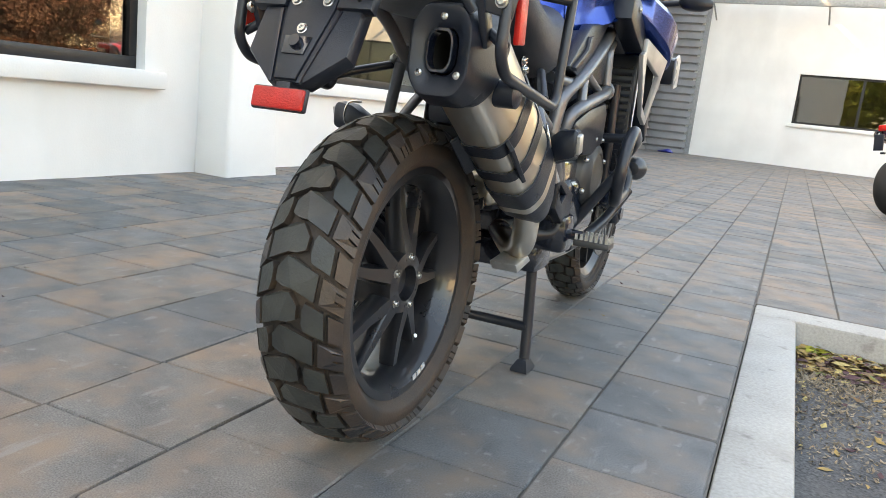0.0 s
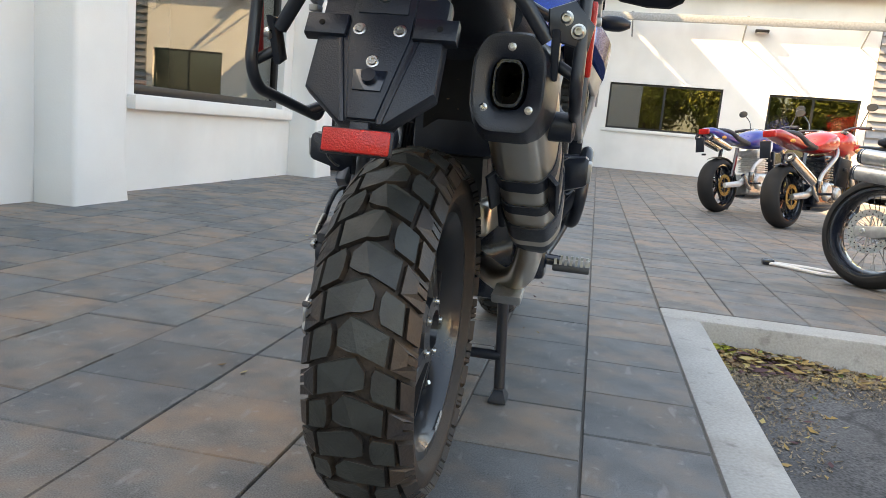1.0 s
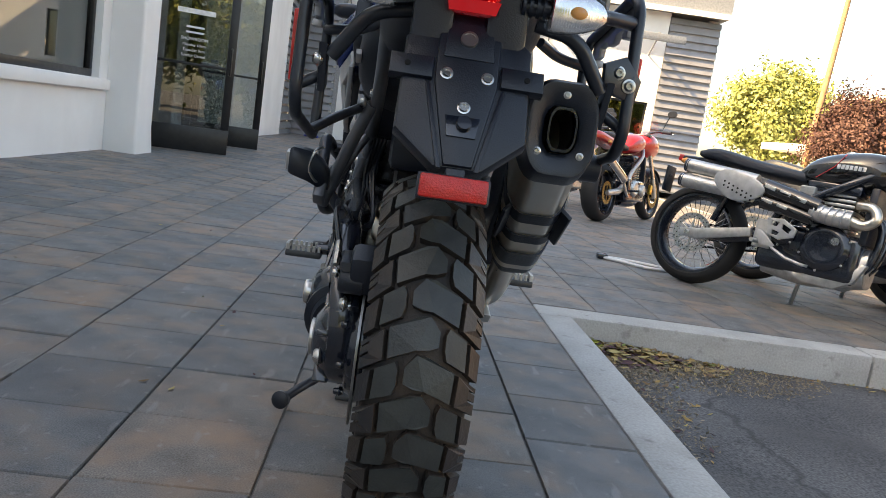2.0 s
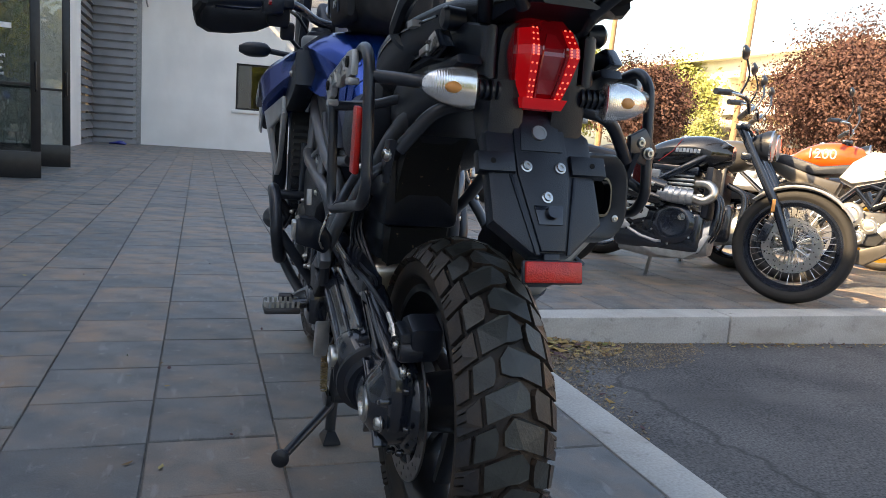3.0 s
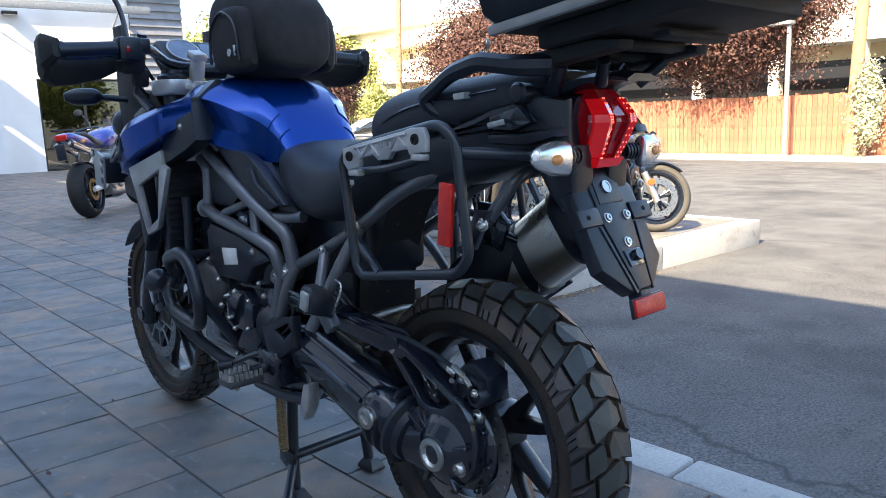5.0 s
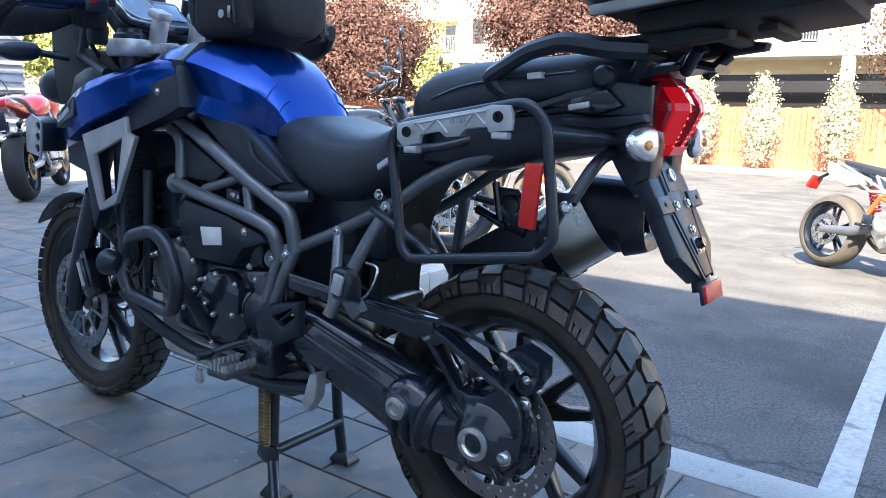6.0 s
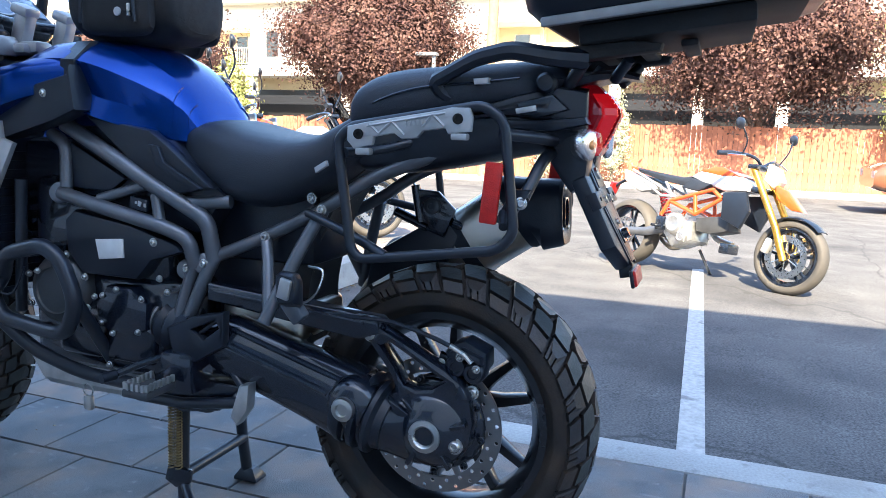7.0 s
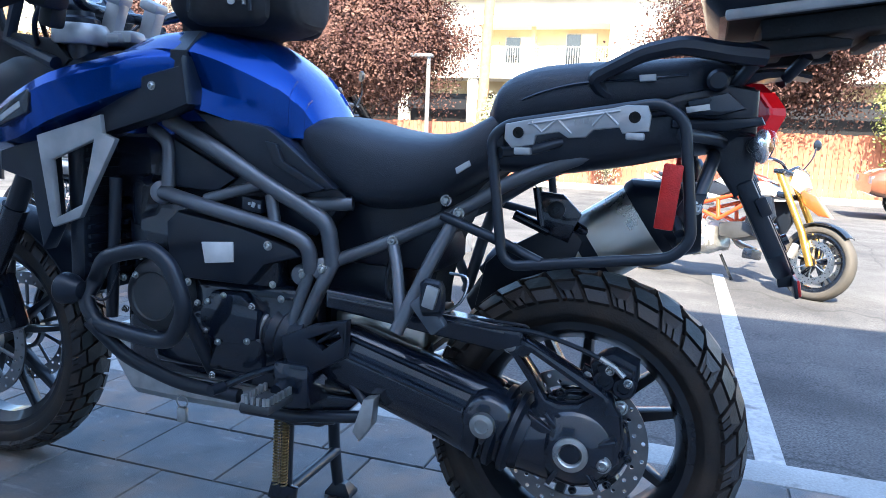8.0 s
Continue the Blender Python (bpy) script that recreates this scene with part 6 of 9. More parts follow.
part("swingarm_rib", merge(sweep([A0.lerp(A1, 0.12) + Vector((-0.049, 0, 0)) + upv * 0.02, A0.lerp(A1, 0.85) + Vector((-0.054, 0, 0)) + upv * 0.022], 0.007, 8), sweep([A0.lerp(A1, 0.1) + Vector((-0.035, 0, 0)) + upv * 0.048, A0.lerp(A1, 0.9) + Vector((-0.04, 0, 0)) + upv * 0.052], 0.006, 8), plate([(0.342, 0.372), (0.195, 0.334), (0.129, 0.294), (0.193, 0.293), (0.401, 0.380)], -0.17, -0.13, 0.008)), SATIN, swing)
part("pivot_housing", moved(lathe([(-0.03, 0.056), (0.0, 0.054), (0.02, 0.043), (0.028, 0.028), (0.03, 0)], 28), aim((-0.165, 0.152, 0.362), (-0.22, 0.152, 0.362))), SATIN, swing)
part("pivot_bolt", moved(lathe([(-0.01, 0.02), (0.004, 0.024), (0.01, 0.022), (0.012, 0.013), (0.006, 0.012), (0.006, 0)], 24), aim((-0.196, 0.152, 0.362), (-0.22, 0.152, 0.362))), BOLT, swing)
B0 = Vector((-0.120, 0.158, 0.335))
part("boot", moved(lathe([(-0.03, 0.07), (-0.012, 0.079), (-0.002, 0.079), (0.004, 0.067), (0.01, 0.067), (0.016, 0.079), (0.026, 0.079), (0.032, 0.066), (0.038, 0.066), (0.044, 0.077), (0.053, 0.077), (0.06, 0.064), (0.075, 0.06)], 40), aim(B0 + Vector((0, 0, 0.008)), B0 + axis + Vector((0, 0, 0.008)))), BLACK, swing, "ribbed black rubber boot")
neck0, neck1 = B0 + axis * 0.055, Vector((-0.1, 0.01, 0.32))
neck = []
for t, r0, r1 in curve_points4([(0.0, 0.055, 0.06), (0.3, 0.052, 0.066), (0.6, 0.05, 0.076), (0.85, 0.048, 0.084), (1.1, 0.044, 0.086), (1.5, 0.036, 0.07), (1.65, 0.02, 0.04)], 3):
    c = neck0.lerp(neck1, float(t))
    neck.append([c + Vector((float(r0) * math.cos(q), 0, 0)) + upv * (float(r1) * math.sin(q)) for q in (2 * math.pi * k / 28 for k in range(28))])
drive = part("final_drive", loft(neck), SATIN, tiger, "black final-drive housing")
boss_at = aim((-0.152, 0, 0.325), (-0.2, 0, 0.325))
part("drive_flange", moved(lathe([(-0.075, 0.06), (-0.075, 0.094), (-0.062, 0.096), (-0.05, 0.09), (-0.044, 0.08)], 44), boss_at), SATIN, drive)
parts("flange_bolt", [bolt(boss_at @ Vector((-0.042, 0.094 * math.sin(q), 0.094 * math.cos(q))), (-1, 0, 0), 0.006, 0.01) for q in (radians(20 + 40 * k) for k in range(9))], SATIN, drive)
boss = part("drive_boss", moved(lathe([(-0.06, 0.078), (-0.02, 0.076), (-0.008, 0.068), (0.002, 0.054), (0.012, 0.04), (0.016, 0.03), (0.016, 0.0)], 40), boss_at), SATIN, drive)
parts("boss_rib", [moved(box(-0.02, 0.006, -0.005, 0.005, 0.04, 0.08, 0.003), boss_at @ pose(0, 0, 0, q)) for q in (40, 150, 215, 290)], SATIN, boss)
part("axle_ring", moved(lathe([(0.012, 0.017), (0.022, 0.018), (0.026, 0.022), (0.024, 0.031), (0.012, 0.032)], 32), aim((-0.148, 0, 0.323), (-0.2, 0, 0.323))), BOLT, drive)
part("axle_hole", moved(lathe([(0.01, 0.018), (0.014, 0.018), (0.014, 0.0)], 24), aim((-0.148, 0, 0.323), (-0.2, 0, 0.323))), HOLE, drive)
parts("drain_plug", [bolt((-0.150, -0.054, 0.307), (-1, 0, 0), 0.012, 0.01), bolt((-0.120, -0.075, 0.404), (-1, 0, 0), 0.01, 0.008)], BOLT, drive)
part("drive_rib", merge(plate([(0.082, 0.383), (0.029, 0.353), (0.074, 0.342)], -0.158, -0.14, 0.004), plate([(0.097, 0.290), (0.026, 0.311), (0.026, 0.297), (0.092, 0.280)], -0.156, -0.14, 0.004)), SATIN, drive)
link = part("torque_arm", plate([(0.485, 0.562), (0.3, 0.549), (0.1, 0.532), (0.1, 0.503), (0.14, 0.488), (0.28, 0.505), (0.485, 0.528)], -0.162, -0.122, 0.006), SATIN, tiger, "black cast torque arm")
web = plate([(0.14, 0.51), (0.104, 0.518), (0.08, 0.508), (-0.03, 0.45), (-0.06, 0.426), (-0.078, 0.396), (-0.085, 0.352), (-0.08, 0.306), (-0.052, 0.275), (0.0, 0.262), (0.05, 0.268), (0.1, 0.285), (0.11, 0.32), (0.098, 0.365), (0.075, 0.398), (0.082, 0.435), (0.108, 0.472), (0.13, 0.488)], -0.142, -0.098, 0.012, holes=[[(0.097, 0.478), (0.082, 0.488), (-0.026, 0.425), (-0.002, 0.408), (0.03, 0.404), (0.052, 0.408), (0.066, 0.432)]])
for v in web.verts:
    v.co.x -= 0.016 * smoothstep(0.36, 0.5, v.co.z)
part("drive_web", web, SATIN, drive, "black cast web of the final drive")
part("arm_groove", plate([(0.47, 0.552), (0.3, 0.54), (0.13, 0.525), (0.13, 0.519), (0.3, 0.532), (0.47, 0.545)], -0.166, -0.16, 0.002), SATIN, link)
part("arm_bolt", bolt((-0.152, 0.120, 0.501), (-1, 0, 0), 0.012, 0.008), BOLT, link)
cal = part("rear_calliper", merge(plate([(-0.016, 0.474), (-0.033, 0.491), (-0.056, 0.5), (-0.099, 0.482), (-0.1, 0.449), (-0.083, 0.424), (-0.042, 0.433), (-0.022, 0.452)], -0.118, -0.06, 0.01), plate([(-0.03, 0.478), (-0.056, 0.488), (-0.092, 0.474), (-0.094, 0.46), (-0.06, 0.47), (-0.034, 0.462)], -0.134, -0.11, 0.006), *[moved(lathe([(-0.02, 0.021), (0.012, 0.021), (0.018, 0.017), (0.018, 0.011), (0.013, 0.01), (0.013, 0)], 22), aim((-0.115, y, z), (-1, y, z))) for y, z in ((-0.044, 0.452), (-0.078, 0.443))]), BLACK, tiger, "black two-piston rear brake calliper")
part("calliper_bracket", plate([(-0.005, 0.47), (-0.03, 0.46), (-0.06, 0.425), (-0.085, 0.405), (-0.07, 0.39), (-0.02, 0.42), (0.0, 0.45)], -0.11, -0.095, 0.004), SATIN, cal)
parts("calliper_bolt", [bolt(p, (-1, 0, 0), 0.006, 0.007) for p in ((-0.125, -0.014, 0.455), (-0.137, -0.054, 0.473), (-0.137, -0.086, 0.455), (-0.110, -0.072, 0.400))], BOLT, cal)
part("brake_hose", sweep(curve_points([(-0.140, 0.467, 0.525), (-0.155, 0.274, 0.529), (-0.160, 0.144, 0.531), (-0.160, 0.073, 0.530), (-0.150, 0.005, 0.511), (-0.140, -0.044, 0.490)], 6), 0.0045, 8), BLACK, cal)
part("hose_end", sweep([(-0.142, -0.036, 0.495), (-0.140, -0.064, 0.480), (-0.140, -0.078, 0.466)], 0.0055, 8), BOLT, cal)
part("sensor_wire", sweep(curve_points([(-0.120, 0.477, 0.531), (-0.140, 0.280, 0.536), (-0.150, 0.127, 0.539), (-0.140, 0.093, 0.531), (-0.130, 0.104, 0.508)], 6), 0.003, 8), BLACK, link)

# exhaust
E0, E1 = Vector((0.186, 0.225, 0.507)), Vector((0.160, -0.13, 0.752))
ed = (E1 - E0).normalized()
eu = ed.cross(Vector((-1, 0, 0))).normalized()
if eu.z < 0:
    eu = -eu
SHAPE = [(p.x, p.y) for p in bent([(-0.62, -1, 0), (0.62, -1, 0), (1, -0.55, 0), (1, 0.55, 0), (0.62, 1, 0), (-0.62, 1, 0), (-1, 0.55, 0), (-1, -0.55, 0)], 0.28, 3, True)]


def can(t0, t1, s0, s1, mid=(), face=0.0):
    out = []
    for t, s in ((t0, s0), *mid, (t1, s1)):
        c = E0.lerp(E1, t)
        k = smoothstep(0.7, 1.0, t) * face
        u = eu.lerp(Vector((0, -0.12, 1)).normalized() * 1.12, k)
        out.append([c + Vector((0.052 * s * a, 0, 0)) + u * (0.078 * s * b) for a, b in SHAPE])
    return loft(out)


sil = part("silencer", can(0.05, 0.85, 0.98, 1.0), INOX, tiger, "brushed steel silencer with black end cap")
fu, fn = Vector((0, 0.06, 1)).normalized(), Vector((0, -1, 0.06)).normalized()
FACE = Vector((0.157, -0.176, 0.722))


def mouth(rows):
    return [[FACE + fn * d + Vector((0.0215 * s * a, 0, 0)) + fu * (0.033 * s * b) for a, b in SHAPE] for d, s in rows]


cap_rings = []
for t, k in ((0.83, 1.02), (0.85, 1.07), (0.88, 1.08)):
    c = E0.lerp(E1, t)
    cap_rings.append([c + Vector((0.052 * k * a, 0, 0)) + eu * (0.078 * k * b) for a, b in SHAPE])
cap_rings.append([Vector((0.158, -0.135, 0.716)) + Vector((0.057 * a, 0, 0)) + fu * (0.074 * b) for a, b in SHAPE])
for d, k in ((-0.004, 1.02), (0.004, 0.96), (0.004, 0.9), (-0.002, 0.62), (-0.007, 0.5), (-0.02, 0.49)):
    cap_rings.append([FACE + fn * d + Vector((0.051 * k * a, 0, 0)) + fu * (0.068 * k * b) for a, b in SHAPE])
part("end_cap", loft(cap_rings, cap=False), BLACK, sil, smooth=20)
part("outlet", loft(mouth(((-0.012, 0.98), (0.004, 0.96), (0.004, 0.84), (-0.015, 0.82))), cap=False), SATIN, sil)
part("outlet_hole", loft(mouth(((-0.012, 0.9), (-0.13, 0.86), (-0.132, 0.02)))  , cap=False), HOLE, sil)
parts("cap_bolt", [bolt(FACE + Vector((a, 0, 0)) + fu * b, tuple(fn), 0.0042, 0.003) for a, b in ((0.0, 0.049), (-0.031, -0.034), (0.031, -0.034))], BOLT, sil)
part("silencer_strap", merge(can(0.33, 0.39, 1.03, 1.03), can(0.5, 0.57, 1.03, 1.03)), BLACK, sil)
part("strap_bridge", merge(*[moved(box(-0.022, 0.022, -0.05, 0.05, -0.004, 0.004, 0.002), Matrix.Translation(E0.lerp(E1, 0.45) + Vector((a, 0, 0)) + eu * b) @ pose(0, 0, 0, -34.6, 0, 0) @ pose(0, 0, 0, 0, q, 0)) for a, b, q in ((0.0, 0.08, 0), (0.042, -0.06, 47), (-0.042, -0.06, -47))]), BLACK, sil)
part("inner_cladding", plate([(0.25, 0.595), (0.225, 0.62), (0.09, 0.7), (0.045, 0.66), (0.075, 0.585), (0.2, 0.48), (0.27, 0.5)], 0.118, 0.132, 0.004), BLACK, sil)
part("front_shroud", can(-0.16, 0.22, 0.58, 1.04, mid=((0.0, 0.94),)), BLACK, sil)
part("exhaust_pipe", tube([(0.182, 0.24, 0.49), (0.178, 0.27, 0.43), (0.165, 0.3, 0.375), (0.12, 0.38, 0.34), (0.03, 0.52, 0.36)], 0.027, 0.06, 16), INOX, sil)
part("pipe_guard", plate([(0.26, 0.335), (0.34, 0.345), (0.36, 0.33), (0.28, 0.315)], 0.11, 0.17, 0.004), ALU, sil)
part("collector", merge(box(-0.1, 0.09, 0.3, 0.5, 0.44, 0.52, 0.02, 3)), INOX, sil)
hanger_ = part("silencer_bracket", merge(plate([(0.15, 0.77), (0.136, 0.757), (0.09, 0.754), (0.05, 0.716), (0.075, 0.655), (0.125, 0.672)], 0.105, 0.118, 0.003), rod((0.112, 0.19, 0.705), (0.112, 0.115, 0.675), 0.011), rod((0.112, 0.145, 0.765), (0.112, 0.13, 0.685), 0.01), rod((0.112, 0.06, 0.69), (0.14, 0.03, 0.67), 0.01)), SATIN, sil)
part("rubber_mount", moved(lathe([(-0.03, 0.0), (-0.03, 0.022), (0.03, 0.022), (0.034, 0.015), (0.034, 0.0)], 18), aim((0.215, -0.07, 0.672), (0.3, -0.07, 0.672))), BLACK, sil)
part("bracket_boss", moved(lathe([(-0.008, 0.018), (0.006, 0.018), (0.01, 0.013), (0.01, 0.007), (0.006, 0.006), (0.006, 0)], 22), aim((0.104, 0.101, 0.722), (-1, 0.101, 0.722))), COVER_GREY, hanger_)

# rear splash guard, shock, undertray
guard_path = curve_points([(0, 0.325, 0.44), (0, 0.335, 0.53), (0, 0.325, 0.6), (0, 0.3, 0.68), (0, 0.26, 0.755), (0, 0.2, 0.815), (0, 0.13, 0.845)], 5)
bm = loft([[(x * k, p.y - 0.012 - 0.02 * abs(x) / 0.08, p.z - 0.006) for x in (-0.066, -0.035, 0.035, 0.066)] + [(x * k, p.y + 0.004, p.z + 0.01) for x in (0.07, 0.035, -0.035, -0.07)] for p, k in ((p, 1.0 - 0.15 * i / len(guard_path)) for i, p in enumerate(guard_path))])
FLECK = material("mud_flecked_plastic", (0.012, 0.012, 0.013), 0.5, second=(0.018, 0.017, 0.016), scale=45, bump=0.3)
wear(FLECK, 55.0, (1, 1, 1), 0.69, 0.72, (0.3, 0.21, 0.14), 0.8)
part("splash_guard", bm, FLECK, tiger, "black splash guard flecked with mud")
part("shock_absorber", merge(rod((0.03, 0.42, 0.5), (0.03, 0.36, 0.72), 0.018), sweep([(0.03 + 0.03 * math.cos(a), 0.42 - 0.06 * a / 44, 0.5 + 0.22 * a / 44 + 0.03 * math.sin(a) * 0.3) for a in (0.4 * k for k in range(110))], 0.006, 6)), BLACK, tiger)
part("undertray", merge(box(-0.085, 0.085, 0.28, 0.52, 0.6, 0.78, 0.02), box(-0.07, 0.07, 0.36, 0.6, 0.42, 0.68, 0.02)), BLACK, tiger)
part("loom_wire", merge(*[sweep(curve_points([(-0.12 + 0.008 * k, 0.36, 0.66), (-0.13 + 0.006 * k, 0.37, 0.56 + 0.01 * k), (-0.1, 0.3 - 0.02 * k, 0.5), (-0.12, 0.16, 0.49)], 6), 0.0045, 6) for k in range(4)]), BLACK, tiger)

# centre stand, side stand, levers
stand = part("centre_stand", merge(tube([(-0.1, 0.6, 0.3), (-0.11, 0.6, 0.12), (-0.117, 0.59, 0.015)], 0.014, 0.05, 12), tube([(0.1, 0.6, 0.3), (0.11, 0.6, 0.12), (0.117, 0.59, 0.015)], 0.014, 0.05, 12), rod((-0.11, 0.595, 0.11), (0.11, 0.595, 0.11), 0.013)), TUBE, tiger, "black centre stand, lowered")
for s in (-1, 1):
    part("stand_foot", loft([[(s * 0.117 + a * k, 0.585 + b * k, z) for a, b in ((-0.022, -0.035), (0.022, -0.035), (0.022, 0.03), (-0.022, 0.03))] for z, k in ((0.001, 1.0), (0.008, 1.0), (0.03, 0.5))]), TUBE, stand)
tang = part("stand_lever", tube([(-0.11, 0.6, 0.1), (-0.15, 0.55, 0.08), (-0.215, 0.47, 0.055), (-0.255, 0.437, 0.03)], 0.011, 0.04, 10), TUBE, stand)
part("lever_pad", moved(lathe([(-0.008, 0.0), (-0.008, 0.02), (0.006, 0.021), (0.01, 0.016), (0.01, 0)], 18), aim((-0.258, 0.434, 0.03), (-0.28, 0.35, 0.04))), BLACK, tang)
part("stand_bracket", merge(plate([(0.56, 0.13), (0.62, 0.135), (0.63, 0.1), (0.6, 0.085), (0.565, 0.1)], -0.135, -0.122, 0.003)), SATIN, stand)


def coil(a, b, r, turns, wire):
    a, b = Vector(a), Vector(b)
    m = aim(a, b)
    L = (b - a).length
    n = turns * 10
    return sweep([m @ Vector((L * k / n, r * math.cos(2 * math.pi * k / 10), r * math.sin(2 * math.pi * k / 10))) for k in range(n + 1)], wire, 5)


for dy in (0.0, 0.019):
    part("spring", coil((-0.14, 0.582 + dy, 0.28), (-0.138, 0.588 + dy, 0.135), 0.007, 22, 0.0017), GOLD_SPRING, stand)
side = part("side_stand", merge(sweep([(-0.150, 0.678, 0.292), (-0.160, 0.552, 0.297), (-0.170, 0.399, 0.326)], 0.012, 10), rod((-0.150, 0.459, 0.416), (-0.170, 0.388, 0.348), 0.008)), TUBE, tiger, "folded black side stand")
part("stand_pad", plate([(0.406, 0.306), (0.384, 0.372), (0.361, 0.378), (0.366, 0.324), (0.391, 0.288)], -0.2, -0.17, 0.004), ALU, side)
gear = part("gear_lever", sweep(curve_points([(-0.180, 0.554, 0.411), (-0.200, 0.618, 0.388), (-0.220, 0.688, 0.354)], 4), 0.008, 8), SATIN, tiger)
part("lever_rubber", rod((-0.220, 0.675, 0.360), (-0.250, 0.683, 0.359), 0.011), BLACK, gear)
part("lower_bracket", merge(plate([(0.671, 0.298), (0.513, 0.353), (0.411, 0.351), (0.472, 0.288), (0.564, 0.271)], -0.15, -0.1, 0.005), box(-0.14, 0.14, 0.5, 0.62, 0.27, 0.34, 0.012)), SATIN, tiger)

# top rack and case
RACK = material("matt_black_casting", (0.012, 0.012, 0.013), 0.75, scale=12, bump=0.3)
rail_line = [(-0.200, 1.000), (-0.206, 1.025), (-0.323, 1.036), (-0.372, 1.031), (-0.369, 1.019), (-0.251, 1.004)]
rack = part("top_rack", plate(rail_line, -0.125, -0.085, 0.006), RACK, tiger)
part("rack_rail", plate(rail_line, 0.085, 0.125, 0.006), RACK, rack)
parts("rack_slat", [moved(box(-0.084, 0.084, -0.014, 0.014, -0.006, 0.006, 0.004), pose(0, -0.2 - 0.07 * k, 1.012 + 0.008 * k, -7)) for k in range(4)], RACK, rack)
part("adapter_plate", moved(box(-0.14, 0.14, -0.12, 0.15, -0.04, -0.009, 0.006), pose(0, -0.385, 1.085, -7)), RACK, rack)
case = thing("top_case", "black hard top case on the rear rack", "luggage case", pose(0, -0.385, 1.085, -7))
part("case_base", loft([[(x * k, y * k2, z) for x, y in ((-0.2, -0.22), (-0.16, -0.25), (0.16, -0.25), (0.2, -0.22), (0.2, 0.2), (0.16, 0.23), (-0.16, 0.23), (-0.2, 0.2))] for z, k, k2 in ((0.0, 0.92, 0.9), (0.02, 1.0, 0.98), (0.12, 1.06, 1.04))]), BLACK, case)
part("case_lid", loft([[(x * k, y * k2, z) for x, y in ((-0.2, -0.22), (-0.16, -0.25), (0.16, -0.25), (0.2, -0.22), (0.2, 0.2), (0.16, 0.23), (-0.16, 0.23), (-0.2, 0.2))] for z, k, k2 in ((0.125, 1.08, 1.06), (0.2, 1.06, 1.03), (0.27, 0.95, 0.9), (0.29, 0.8, 0.75))]), BLACK, case)
parts("case_rim", [box(s * 0.185 - 0.006, s * 0.185 + 0.006, -0.12, 0.2, -0.012, 0.004, 0.004) for s in (-1, 1)], STEEL, case)
part("case_sole", box(-0.178, 0.178, -0.2, 0.195, -0.008, 0.008, 0.004), RACK, case)
bag = thing("tank_bag", "black nylon tank bag with zipped side pouches", "bag", pose(0, 0.74, 1.045))
part("bag_body", hull(dense([(-0.13, 0.06, 0.03, 0.13), (-0.11, 0.095, 0.015, 0.19), (-0.02, 0.112, 0.0, 0.24), (0.12, 0.11, 0.01, 0.23), (0.17, 0.07, 0.04, 0.16)], 5), 3.0, 32), CLOTH, bag)
for s in (-1, 1):
    f = (lambda b: b) if s < 0 else mir
    pch = part("pouch", f(moved(hull(dense([(-0.09, 0.01, 0.03, 0.12), (-0.06, 0.03, 0.015, 0.165), (0.05, 0.03, 0.015, 0.165), (0.09, 0.01, 0.03, 0.12)], 3), 3.2, 20), pose(-0.108, 0, 0))), CLOTH, bag)
    part("zip", f(sweep(curve_points([(-0.136, -0.07, 0.04), (-0.139, -0.06, 0.12), (-0.139, 0.0, 0.155), (-0.139, 0.06, 0.12), (-0.136, 0.075, 0.04)], 6), 0.0035, 6)), BLACK, pch)
    part("zip_pull", f(box(-0.144, -0.14, -0.064, -0.056, 0.05, 0.075, 0.001)), BOLT, pch)
    part("pouch_badge", f(moved(lathe([(0, 0.009), (0.002, 0.009), (0.002, 0)], 16), aim((-0.1395, -0.03, 0.06), (-0.3, -0.03, 0.06)))), PALE_MARK, pch)


# ---- other motorcycles ----
RED = material("red_paint", (0.5, 0.012, 0.015), 0.3, bump=0, coat=1.0, spread=0.1)
DEEP_BLUE = material("deep_blue_paint", (0.02, 0.035, 0.3), 0.3, bump=0, coat=1.0, spread=0.1)
GLOSS_BLACK = material("gloss_black_paint", (0.008, 0.008, 0.009), 0.15, bump=0, coat=1.0)
ORANGE = material("orange_paint", (0.66, 0.085, 0.012), 0.35, bump=0, coat=0.8, spread=0.1)
WHITE_PAINT = material("white_paint", (0.75, 0.75, 0.74), 0.35, bump=0, coat=0.8, spread=0.05)
TITAN = material("titanium_grey_paint", (0.1, 0.093, 0.083), 0.35, metal=0.4, bump=0, coat=0.6, spread=0.1)
GOLD = material("gold_anodised", (0.7, 0.42, 0.08), 0.3, metal=0.9, bump=0)
DULL_GOLD = material("dull_gold_anodised", (0.3, 0.19, 0.05), 0.5, metal=0.7, bump=0)
CHROME = material("polished_metal", (0.7, 0.69, 0.67), 0.16, metal=1.0, bump=0)
# Lighter copy of tyre rubber: sunlight on the tyres is put into its colour.
SUNLIT_RUBBER = material("sunlit_tyre", (0.05, 0.048, 0.045), 0.7, second=(0.07, 0.064, 0.056), scale=12, bump=0.3)


